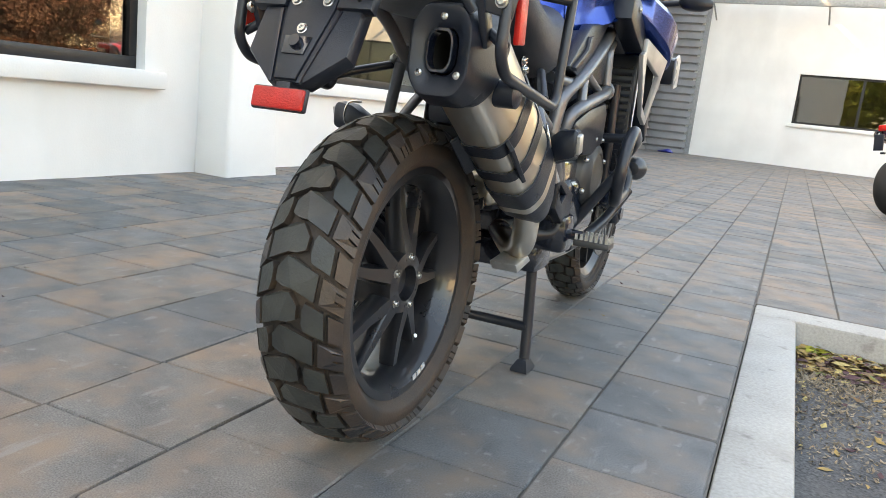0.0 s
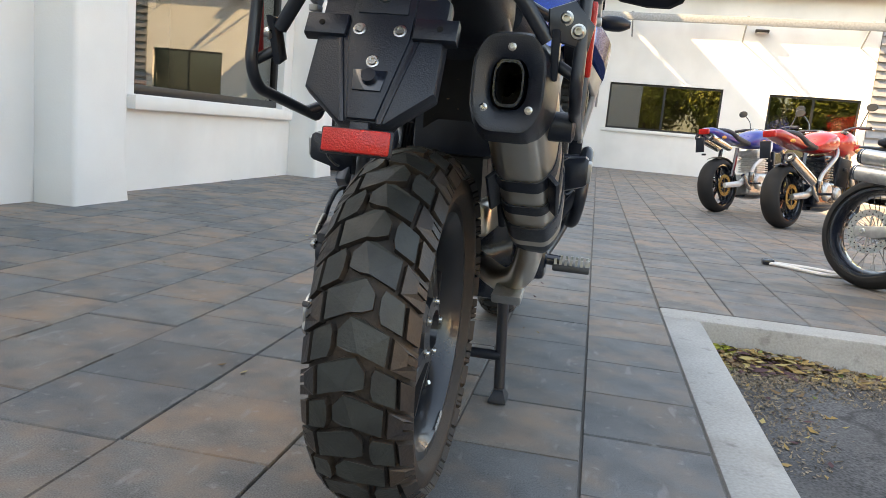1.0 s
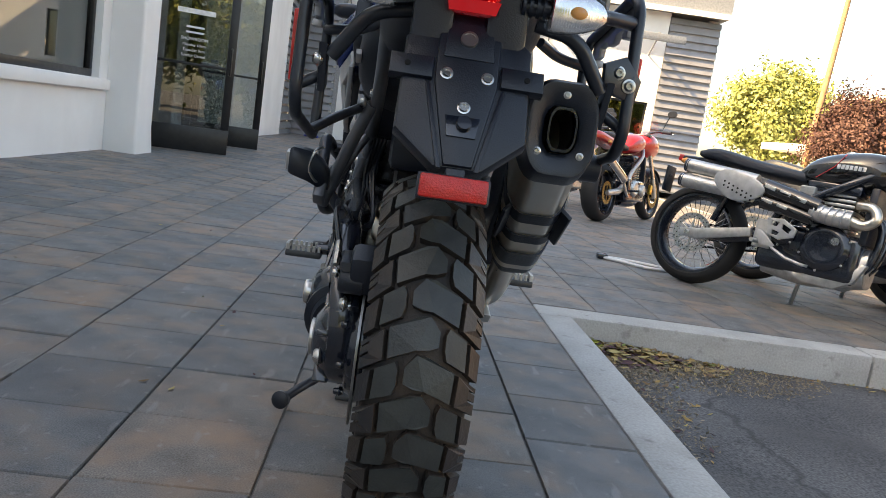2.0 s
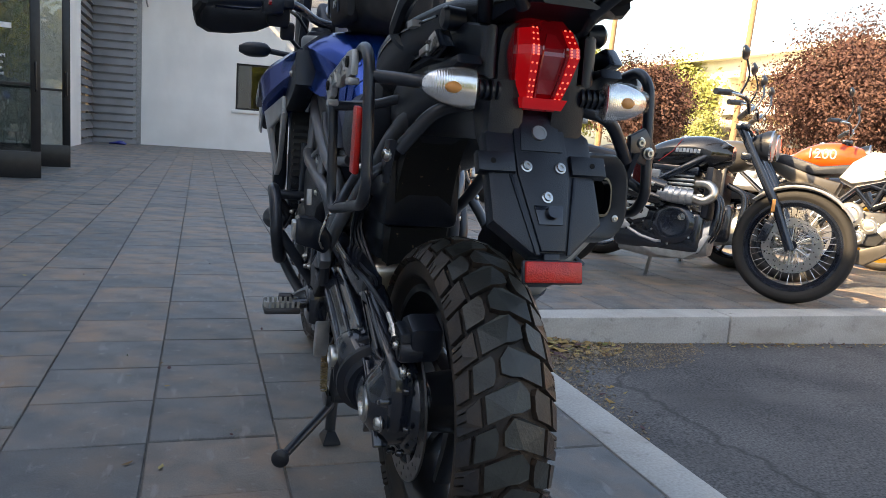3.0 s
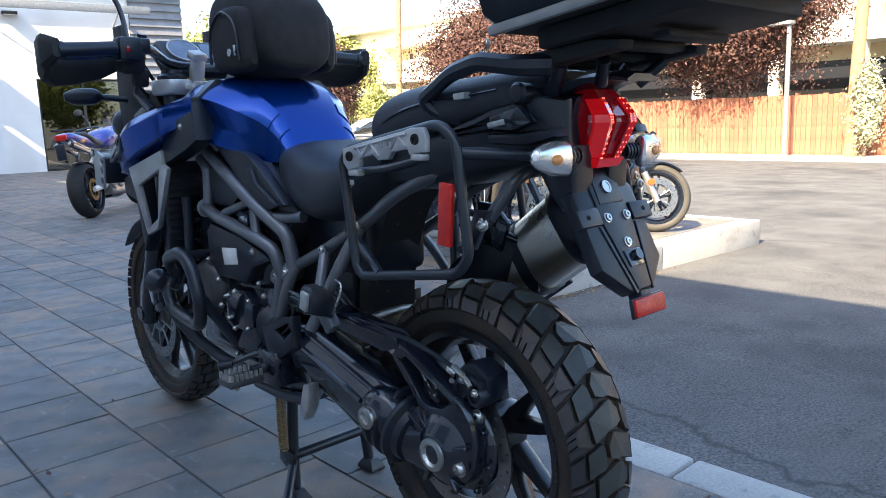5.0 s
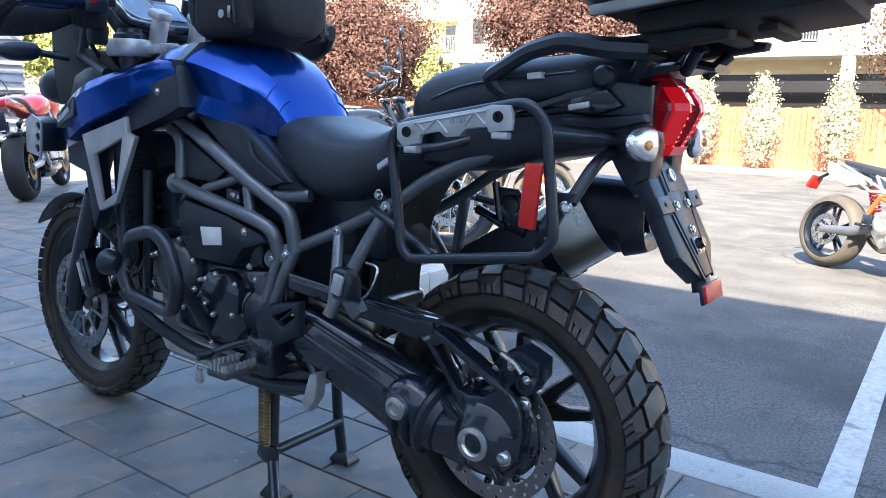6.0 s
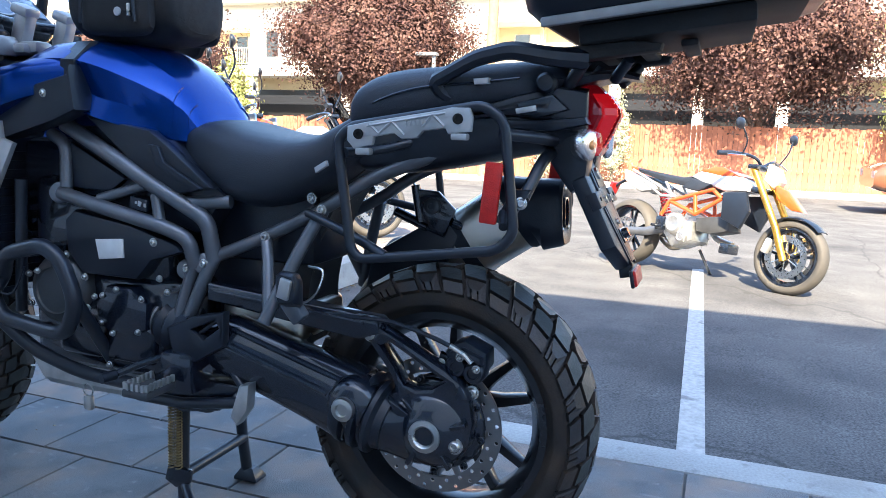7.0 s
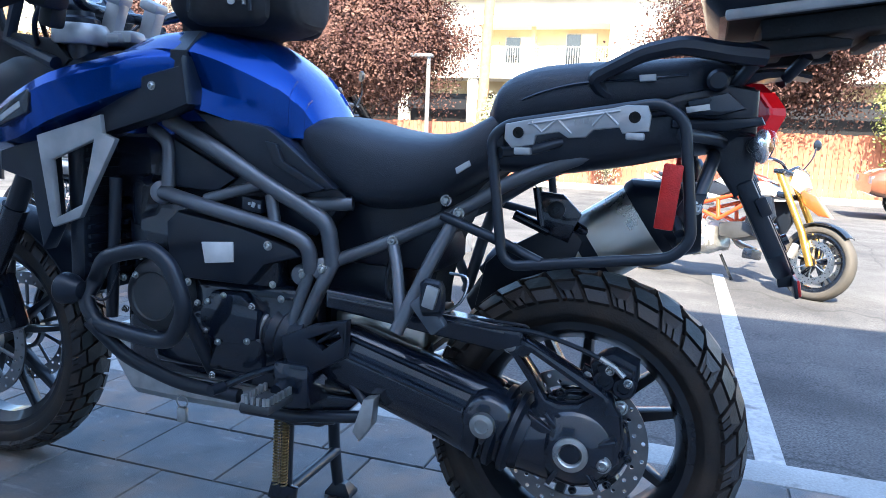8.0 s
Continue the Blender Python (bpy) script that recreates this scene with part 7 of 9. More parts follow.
def wheel_of(bike, y, r, half, rim_mat, wire, disc_x, disc_r, name, rubber, disc_mat):
    bead = r * (0.78 if wire else 0.755)
    w = part(name, merge(rim_mesh(bead, half * 0.8), lathe([(-0.06, 0), (-0.06, 0.03), (0.06, 0.03), (0.06, 0)], 16)), rim_mat, bike)
    w.matrix_basis = pose(0, y, r)
    part("tyre", tyre_body(r, half, bead), rubber, w)
    if wire:
        tagged(part("wire_spokes", merge(*[rod((s * 0.035, 0.03 * math.sin(a + s * 0.5), 0.03 * math.cos(a + s * 0.5)), (0, bead * 0.92 * math.sin(a), bead * 0.92 * math.cos(a)), 0.0022, 5) for k in range(18) for s, a in ((-1, 2 * math.pi * k / 18), (1, 2 * math.pi * (k + 0.5) / 18))]), CHROME, w), kind="stuff")
    else:
        parts("spoke", [spoke(radians(72 * k + s * 9), 0.025, bead * 0.93, 0.024, 0.02, 0.04, 0.024) for k in range(5) for s in (-1, 1)], rim_mat, w)
    for dx in disc_x:
        part("brake_disc", merge(lathe([(dx - 0.002, disc_r * 0.7), (dx + 0.002, disc_r * 0.7), (dx + 0.002, disc_r), (dx - 0.002, disc_r)], 36, closed=True), *[spoke(radians(60 * k), 0.03, disc_r * 0.72, 0.01, 0.01, 0.004, 0.004, dx, dx) for k in range(6)]), disc_mat, w)
        tagged(part("disc_hole", merge(ring_dots(disc_r * 0.78, 18, dx - 0.003, dx + 0.003, 0.004), ring_dots(disc_r * 0.91, 18, dx - 0.003, dx + 0.003, 0.004, 0.15)), HOLE, w), kind="stuff")
    return w


def other_bike(label, rear_at, front_at, z0, lean, o):
    """Local frame: y forward from the rear axle, z up from the ground."""
    a, b = Vector(rear_at), Vector(front_at)
    d = b - a
    L = d.length
    m = Matrix.Translation((a.x, a.y, z0)) @ pose(0, 0, 0, 0, 0, math.degrees(math.atan2(-d.x, d.y))) @ pose(0, 0, 0, 0, lean, 0)
    bike = thing("motorcycle", label, "motorcycle", m, group="parked motorcycles")
    rr, rf = o.get("rr", 0.305), o.get("rf", 0.305)
    wheel_of(bike, 0, rr, o.get("wr", 0.08), o["rim"], o.get("wire"), (0.09 if o.get("disc_right", True) else -0.09,), 0.12, "rear_wheel", o.get("tyre", RUBBER), o.get("disc_mat", BOLT))
    wheel_of(bike, L, rf, o.get("wf", 0.055), o["rim"], o.get("wire"), (-0.07, 0.07), 0.155, "front_wheel", o.get("tyre", RUBBER), o.get("disc_mat", BOLT))
    up = Vector((0, L - 0.36, o.get("head", 0.98)))
    for s in (-1, 1):
        leg = part("fork_leg", sweep([(s * 0.09, L, rf - 0.03), (s * 0.095, L - 0.1, rf + 0.2)], 0.026, 12), o.get("fork_low", SATIN), bike)
        part("fork_tube", sweep([(s * 0.095, L - 0.1, rf + 0.2), (s * 0.095, up.y, up.z)], 0.025, 12), o["fork"], leg)
        part("calliper", moved(box(-0.022, 0.022, -0.025, 0.025, -0.055, 0.055, 0.01), pose(s * 0.085, L - 0.14, rf + 0.06, -18)), o.get("calliper", SATIN), leg)
        part("swingarm", merge(sweep([(s * 0.1, -0.02, rr), (s * 0.11, 0.25, rr + 0.02), (s * 0.09, 0.5, rr + 0.1)], (0.022, 0.034), 10, squash=1.3)), o["swing"], bike)
        h = o.get("bar", 1.05)
        bar = part("handlebar", sweep(curve_points([(0, up.y + 0.02, h - 0.05), (s * 0.12, up.y + 0.02, h), (s * 0.25, up.y - 0.03, h + 0.01), (s * 0.38, up.y - 0.09, h - 0.01)], 4), 0.012, 10), SATIN, bike)
        part("grip", rod((s * 0.28, up.y - 0.04, h + 0.006), (s * 0.4, up.y - 0.1, h - 0.012), 0.018), BLACK, bar)
        part("lever", sweep([(s * 0.24, up.y + 0.02, h), (s * 0.4, up.y - 0.02, h - 0.02)], 0.007, 6), CHROME, bar)
        stem = part("mirror_stem", sweep(curve_points([(s * 0.25, up.y, h), (s * 0.28, up.y + 0.04, h + 0.1), (s * 0.34, up.y + 0.02, h + 0.2)], 4), 0.006, 6), SATIN, bike)
        part("mirror_head", moved(hull(dense([(-0.012, 0.05, -0.035, 0.035), (0.0, 0.055, -0.04, 0.04), (0.02, 0.02, -0.015, 0.015)], 2), 2.2, 16), pose(s * 0.36, up.y + 0.02, h + 0.21)), o.get("mirror", BLACK), stem)
        if o.get("bare"):
            continue
        part("frame_rail", sweep(bent([(s * 0.06, L - 0.42, 0.86), (s * 0.15, L - 0.6, 0.72), (s * 0.14, 0.5, 0.52), (s * 0.13, 0.46, 0.4)], 0.08), 0.022, 10), o["frame"], bike)
        if o.get("trellis"):
            parts("frame_strut", [sweep([(s * 0.1, L - 0.42, 0.86), (s * 0.16, L - 0.5, 0.6)], 0.014, 8), sweep([(s * 0.16, L - 0.5, 0.6), (s * 0.15, 0.66, 0.74)], 0.014, 8), sweep([(s * 0.15, 0.66, 0.74), (s * 0.14, 0.55, 0.5)], 0.014, 8), sweep([(s * 0.14, 0.6, 0.72), (s * 0.06, 0.05, 0.86)], 0.012, 8), sweep([(s * 0.13, 0.5, 0.5), (s * 0.06, 0.08, 0.84)], 0.012, 8)], o["frame"], bike)
        part("rear_set", merge(box(s * 0.15 - 0.01, s * 0.15 + 0.01, 0.4, 0.5, 0.3, 0.46, 0.006), rod((s * 0.16, 0.44, 0.33), (s * 0.27, 0.44, 0.33), 0.012)), o.get("peg", SATIN), bike)
        part("indicator", moved(hull(dense([(-0.03, 0.01, -0.01, 0.01), (0.0, 0.025, -0.02, 0.02), (0.03, 0.012, -0.01, 0.01)], 2), 2.2, 12), pose(s * 0.14, -0.12, o.get("tail_z", 0.78) - 0.06)), AMBER, bike)
    part("fork_clamp", merge(box(-0.13, 0.13, up.y - 0.02, up.y + 0.06, up.z - 0.03, up.z + 0.005, 0.01), box(-0.12, 0.12, up.y + 0.03, up.y + 0.09, up.z - 0.2, up.z - 0.16, 0.01)), SATIN, bike)
    if o.get("bare"):
        part("mudguard", loft([[(x, L - (rf + 0.03 - abs(x) * 0.3) * math.cos(radians(q)), rf + (rf + 0.03 - abs(x) * 0.3) * math.sin(radians(q))) for x in (-0.065, -0.03, 0.03, 0.065)] + [(x, L - (rf + 0.024 - abs(x) * 0.3) * math.cos(radians(q)), rf + (rf + 0.024 - abs(x) * 0.3) * math.sin(radians(q))) for x in (0.063, 0.03, -0.03, -0.063)] for q in range(55, 140, 8)]), BLACK, bike)
        part("side_stand", merge(sweep([(-0.12, 0.62, 0.22), (-0.22, 0.7, 0.02)], 0.012, 8), box(-0.25, -0.19, 0.67, 0.73, 0.004, 0.02, 0.003)), SATIN, bike)
        return bike
    # engine with fins and round covers
    eng = part("engine", box(-0.14, 0.14, 0.42, 0.95, 0.2, 0.46, 0.04, 3), o["engine"], bike)
    part("cylinder", box(-0.1, 0.1, 0.64, 0.84, 0.44, 0.7, 0.01), o["engine"], eng)
    part("cylinder_head", box(-0.13, 0.13, 0.6, 0.88, 0.66, 0.72, 0.015), o["engine"], eng)
    parts("cooling_fin", [box(-0.12, 0.12, 0.62, 0.86, 0.47 + 0.026 * k, 0.485 + 0.026 * k, 0.003) for k in range(8)], o.get("fin", o["engine"]), eng)
    for s in (-1, 1):
        for y, z, r in o.get("covers", ((0.6, 0.36, 0.085), (0.84, 0.34, 0.06))):
            c = part("engine_cover", moved(lathe([(-0.03, r * 1.1), (0.0, r * 1.08), (0.016, r * 0.92), (0.022, r * 0.7), (0.018, r * 0.6), (0.018, 0)], 24), aim((s * 0.155, y, z), (s, y, z))), o.get("cover", o["engine"]), eng)
            parts("cover_bolt", [bolt((s * 0.16, y + r * 1.12 * math.cos(t), z + r * 1.12 * math.sin(t)), (s, 0, 0), 0.005, 0.006) for t in (0.4 + 1.05 * k for k in range(6))], BOLT, c)
    part("radiator", box(-0.14, 0.14, L - 0.5, L - 0.46, 0.42, 0.72, 0.01), BLACK, bike)
    for hx in (-0.05, 0.05):
        part("header_pipe", sweep(curve_points([(hx, 0.88, 0.6), (hx, 1.0, 0.52), (hx * 0.8 + 0.03, 0.96, 0.28), (0.06, 0.7, 0.2), *o["pipe"]], 5), 0.021, 10), o.get("pipe_mat", CHROME), bike)
    for x, y0, zz0, y1, zz1, r in o["cans"]:
        c = part("silencer", sweep([(x, y0, zz0), (x, y0 + (y1 - y0) * 0.12, zz0 + (zz1 - zz0) * 0.12), (x, y1, zz1)], (r * 0.85, r), 16), o.get("can_mat", CHROME), bike)
        part("silencer_end", moved(lathe([(-0.01, r * 1.02), (0.015, r * 0.95), (0.015, r * 0.5), (-0.01, r * 0.5)], 16), aim((x, y1, zz1), (x, 2 * y1 - y0, 2 * zz1 - zz0))), SATIN, c)
    tk = part("fuel_tank", hull(dense(o["tank"], 4), o.get("tank_power", 2.5), 24), o["paint"], bike)
    if "stripe" in o:
        part("tank_panel", hull(dense([(y, w * 0.9 + 0.012, z0_ + (z1_ - z0_) * 0.22, z0_ + (z1_ - z0_) * 0.6) for y, w, z0_, z1_ in o["tank"][1:-1]], 3), 2.4, 20), o["stripe"], tk)
    part("filler_cap", moved(lathe([(0, 0.035), (0.01, 0.033), (0.012, 0)], 18), pose(0, o["tank"][2][0], o["tank"][2][3] - 0.003, 0, -90)), CHROME, tk)
    part("seat", hull(dense(o["seat"], 4), 3.2, 20), SEAT, bike)
    part("tail_unit", hull(dense(o["tail"], 3), 3.0, 16), o.get("tail_mat", o["paint"]), bike)
    y, w, za, zb = o["tail"][-1]
    part("tail_lamp", box(-max(w, 0.04), max(w, 0.04), y - 0.03, y + 0.005, za, max(zb, za + 0.04), 0.008), RED_REFLECT, bike)
    part("plate_bracket", box(-0.05, 0.05, y - 0.09, y - 0.075, za - 0.2, za - 0.04, 0.004), BLACK, bike)
    for yy, r, mat_, lo, hi in ((0, rr, BLACK, 70, 140), (L, rf, o.get("guard", BLACK), 45, 150)):
        part("mudguard", loft([[(x, yy - (r + 0.03 - abs(x) * 0.3) * math.cos(radians(q)), r + (r + 0.03 - abs(x) * 0.3) * math.sin(radians(q))) for x in (-0.07, -0.03, 0.03, 0.07)] + [(x, yy - (r + 0.024 - abs(x) * 0.3) * math.cos(radians(q)), r + (r + 0.024 - abs(x) * 0.3) * math.sin(radians(q))) for x in (0.068, 0.03, -0.03, -0.068)] for q in range(lo, hi, 8)]), mat_, bike)
    if o.get("round_lamp"):
        hl = part("headlamp", moved(lathe([(-0.11, 0.0), (-0.1, 0.05), (-0.03, 0.085), (0.0, 0.09), (0.006, 0.086), (0.006, 0.0)], 24), aim((0, up.y + 0.17, 0.88), (0, up.y + 1, 0.86))), BLACK, bike)
        part("lamp_rim", moved(lathe([(0.0, 0.08), (0.0, 0.092), (0.012, 0.09), (0.012, 0.08)], 24, closed=True), aim((0, up.y + 0.17, 0.88), (0, up.y + 1, 0.86))), CHROME, hl)
        part("lens", moved(lathe([(0.006, 0.08), (0.014, 0.06), (0.02, 0.0)], 24), aim((0, up.y + 0.17, 0.88), (0, up.y + 1, 0.86))), SILVER, hl)
    if "fairing" in o:
        part("fairing", hull(dense(o["fairing"], 4), 2.6, 20), o.get("fairing_mat", o["paint"]), bike)
        part("headlamp", moved(box(-0.09, 0.09, -0.02, 0.02, -0.04, 0.04, 0.015), pose(0, o["fairing"][-1][0] - 0.03, (o["fairing"][-1][2] + o["fairing"][-1][3]) / 2, -20)), SILVER, bike)
    if o.get("screen"):
        y, z, hgt = o["screen"]
        part("windscreen", loft([[(x, y - 0.55 * t * hgt - 1.5 * x * x, z + hgt * t) for x in (-0.15, -0.08, 0, 0.08, 0.15)] + [(x, y + 0.004 - 0.55 * t * hgt - 1.5 * x * x, z + hgt * t) for x in (0.15, 0.08, 0, -0.08, -0.15)] for t in (0, 0.5, 1.0)]), CLEAR, bike)
    part("side_stand", merge(sweep([(-0.12, 0.62, 0.26), (-0.22, 0.56, 0.02)], 0.013, 8), box(-0.25, -0.19, 0.53, 0.59, 0.004, 0.02, 0.003)), o.get("stand", SATIN), bike)
    part("belly_pan", hull(dense([(0.45, 0.08, 0.17, 0.24), (0.7, 0.13, 0.15, 0.3), (0.98, 0.1, 0.2, 0.42)], 3), 3, 16), o.get("belly", SATIN), bike)
    part("chain", merge(sweep([(-0.1, 0.0, rr + 0.07), (-0.1, 0.5, 0.42)], 0.008, 6), sweep([(-0.1, 0.0, rr - 0.07), (-0.1, 0.5, 0.3)], 0.008, 6)), SATIN, bike)
    part("number_plate_light", box(-0.02, 0.02, y - 0.085 if "fairing" not in o else -0.3, -0.27, 0.62, 0.64, 0.003), BLACK, bike)
    part("shock", merge(*[sweep([(s * 0.1, 0.12, 0.4), (s * 0.1, 0.22, 0.72)], 0.022, 8) for s in (-1, 1)]), o.get("shock", SATIN), bike)
    return bike


SCR = dict(rim=SATIN, wire=True, rr=0.305, rf=0.325, wr=0.07, wf=0.046, fork=SATIN, swing=SATIN, frame=SATIN, engine=SATIN, cover=SATIN, fin=ALU, covers=((0.55, 0.4, 0.06), (0.78, 0.37, 0.115)), paint=GLOSS_BLACK, guard=SILVER, round_lamp=True, disc_right=True, bar=1.12, peg=ALU,
           pipe=[(0.06, 0.55, 0.24), (0.06, 0.45, 0.3)], pipe_mat=SATIN, cans=[(0.185, 0.36, 0.66, -0.07, 0.69, 0.042), (0.195, 0.36, 0.57, -0.08, 0.6, 0.042)], can_mat=ALU,
           tank=[(0.52, 0.06, 0.7, 0.78), (0.6, 0.12, 0.68, 0.85), (0.75, 0.145, 0.67, 0.9), (0.92, 0.13, 0.7, 0.91), (1.04, 0.06, 0.76, 0.86)], seat=[(-0.08, 0.08, 0.77, 0.81), (0.05, 0.13, 0.75, 0.83), (0.3, 0.14, 0.71, 0.79), (0.58, 0.1, 0.69, 0.76)], tail=[(0.1, 0.08, 0.7, 0.76), (-0.1, 0.07, 0.72, 0.77), (-0.2, 0.045, 0.73, 0.77)], tail_mat=BLACK, belly=ALU, stand=ALU, mirror=BLACK)
scr = other_bike("black retro scrambler motorcycle with twin high silver exhausts", (1.8, 3.2), (2.73, 2.12), 0, -7, SCR)


def oval(pts, x0, x1, bevel):
    return plate([(p.x, p.y) for p in curve_points([(y, z, 0) for y, z in pts], 4, True)], x0, x1, bevel)


shield = part("heat_shield", oval([(0.13, 0.645), (0.2, 0.695), (0.36, 0.665), (0.435, 0.61), (0.38, 0.545), (0.26, 0.525), (0.165, 0.58)], 0.228, 0.25, 0.008), SILVER, scr, "perforated silver heat shield")
parts("shield_hole", [moved(lathe([(0, 0.006), (0.002, 0.006), (0.002, 0)], 8), aim((0.249, 0.2 + 0.028 * k, 0.6 - 0.01 * k + 0.024 * j), (1.0, 0.2 + 0.028 * k, 0.6 - 0.01 * k + 0.024 * j))) for k in range(7) for j in range(2)], HOLE, shield)
wrap = part("pipe_cover", merge(sweep([(0.2, 0.42, 0.63), (0.2, 0.56, 0.6), (0.19, 0.72, 0.565)], 0.048, 14), sweep([(0.205, 0.42, 0.55), (0.2, 0.56, 0.53), (0.19, 0.7, 0.5)], 0.04, 14)), GLOSS_BLACK, scr)
parts("cover_slot", [moved(box(-0.004, 0.004, -0.032, 0.032, -0.011, 0.011, 0.003), pose(0.247 - 0.004 * k, 0.46 + 0.085 * k, 0.628 - 0.02 * k, -14)) for k in range(3)] + [moved(box(-0.004, 0.004, -0.03, 0.03, -0.009, 0.009, 0.003), pose(0.243, 0.46 + 0.085 * k, 0.552 - 0.016 * k, -14)) for k in range(2)], ALU, wrap)
muff = part("pipe_muff", sweep([(0.19, 0.68, 0.545), (0.185, 0.78, 0.53), (0.175, 0.88, 0.53)], 0.046, 16), ALU, scr, "ribbed silver pipe muff")
parts("muff_ridge", [sweep([(0.19 - 0.001 * k, 0.7 + 0.035 * k, 0.543 - 0.003 * k), (0.19 - 0.001 * k, 0.708 + 0.035 * k, 0.542 - 0.003 * k)], 0.05, 16) for k in range(5)], SILVER, muff)
part("header_bend", sweep(curve_points([(0.17, 0.87, 0.53), (0.17, 0.94, 0.515), (0.165, 0.99, 0.555), (0.15, 0.96, 0.61), (0.12, 0.88, 0.62)], 6), 0.026, 14), INOX, scr)
slots = part("sprocket_guard", plate([(0.47, 0.47), (0.56, 0.475), (0.64, 0.43), (0.63, 0.385), (0.55, 0.36), (0.49, 0.38)], 0.19, 0.205, 0.004, holes=[[(0.5, 0.455), (0.54, 0.455), (0.53, 0.43), (0.5, 0.43)], [(0.56, 0.45), (0.61, 0.425), (0.6, 0.4), (0.56, 0.42)], [(0.51, 0.41), (0.55, 0.4), (0.54, 0.38), (0.51, 0.385)]]), SILVER, scr, "slotted silver engine guard")
part("heel_plate", plate([(0.42, 0.395), (0.46, 0.395), (0.545, 0.325), (0.53, 0.31), (0.46, 0.315)], 0.195, 0.208, 0.004), SILVER, scr)
part("brake_pedal", merge(sweep([(0.2, 0.53, 0.31), (0.215, 0.62, 0.27), (0.22, 0.72, 0.25)], 0.009, 8), box(0.2, 0.26, 0.7, 0.74, 0.245, 0.26, 0.003)), SILVER, scr)
part("swing_plate", plate([(-0.05, 0.32), (0.06, 0.335), (0.37, 0.4), (0.38, 0.35), (0.06, 0.27), (-0.05, 0.275)], 0.115, 0.145, 0.005), ALU, scr)
part("axle_nut", bolt((0.146, 0.0, 0.3), (1, 0, 0), 0.016, 0.012), BOLT, scr)
part("cover_badge", moved(lathe([(0, 0.022), (0.006, 0.02), (0.006, 0)], 18), aim((0.175, 0.83, 0.41), (1, 0.83, 0.41))), BOLT, scr)
part("throttle_body", merge(box(0.1, 0.155, 0.58, 0.66, 0.62, 0.68, 0.008), *[box(0.155, 0.16, 0.585, 0.655, 0.625 + 0.014 * k, 0.633 + 0.014 * k) for k in range(4)]), SILVER, scr)
part("skid_plate", plate([(0.58, 0.21), (0.68, 0.215), (0.9, 0.24), (0.97, 0.33), (0.995, 0.32), (0.95, 0.22), (0.86, 0.165), (0.7, 0.165)], -0.1, 0.125, 0.01), ALU, scr, "bare aluminium skid plate")
part("fork_reflector", box(0.118, 0.124, 1.3, 1.32, 0.5, 0.57, 0.002), AMBER, scr)
# the maker's badge on the tank, kept as plain bars
parts("tank_badge_bar", [moved(box(-0.0015, 0.0015, -0.0085, 0.0085, -0.0125, 0.0125, 0.001), pose(0.1475 - 0.0012 * abs(k - 3), 0.74 + 0.021 * k, 0.805, 0, -8)) for k in range(7)], PALE_MARK, scr)
part("tank_pinstripe", sweep([(0.146, 0.64, 0.73), (0.146, 0.72, 0.8), (0.125, 0.76, 0.875)], 0.0022, 6), RED_VINYL, scr)

SPORT = dict(rim=SATIN, disc_mat=DULL_GOLD, rr=0.3, rf=0.295, wr=0.088, wf=0.058, fork=CHROME, fork_low=ALU, swing=ALU, frame=ALU, engine=SATIN, cover=ALU, bar=1.0, tail_z=0.88, calliper=GOLD,
             pipe=[(0.14, 0.4, 0.3), (0.16, 0.25, 0.42)], cans=[(0.18, 0.22, 0.45, -0.25, 0.66, 0.052)],
             tank=[(0.48, 0.08, 0.76, 0.84), (0.58, 0.15, 0.74, 0.93), (0.75, 0.17, 0.74, 0.97), (0.9, 0.14, 0.78, 0.95), (1.0, 0.07, 0.82, 0.9)], seat=[(-0.12, 0.07, 0.88, 0.93), (0.05, 0.12, 0.86, 0.93), (0.22, 0.14, 0.78, 0.87), (0.5, 0.1, 0.76, 0.82)], tail=[(0.25, 0.12, 0.76, 0.86), (0.0, 0.11, 0.8, 0.9), (-0.2, 0.09, 0.84, 0.93), (-0.28, 0.06, 0.85, 0.91)],
             fairing=[(0.98, 0.1, 0.8, 0.94), (1.1, 0.16, 0.74, 1.0), (1.3, 0.15, 0.72, 0.98), (1.42, 0.07, 0.78, 0.9)], screen=(1.32, 0.98, 0.2))
other_bike("red sports motorcycle with black wheels and gold brake discs", (2.1, 6.45), (2.99, 7.55), 0, -7, {**SPORT, "paint": RED, "stripe": GOLD})
other_bike("blue and white sports motorcycle with twin underseat exhausts", (1.68, 7.65), (2.62, 8.75), 0, -7, {**SPORT, "paint": DEEP_BLUE, "frame": WHITE_PAINT, "swing": WHITE_PAINT, "engine": ALU, "cans": [(0.07, 0.1, 0.72, -0.28, 0.82, 0.045), (-0.07, 0.1, 0.72, -0.28, 0.82, 0.045)]})
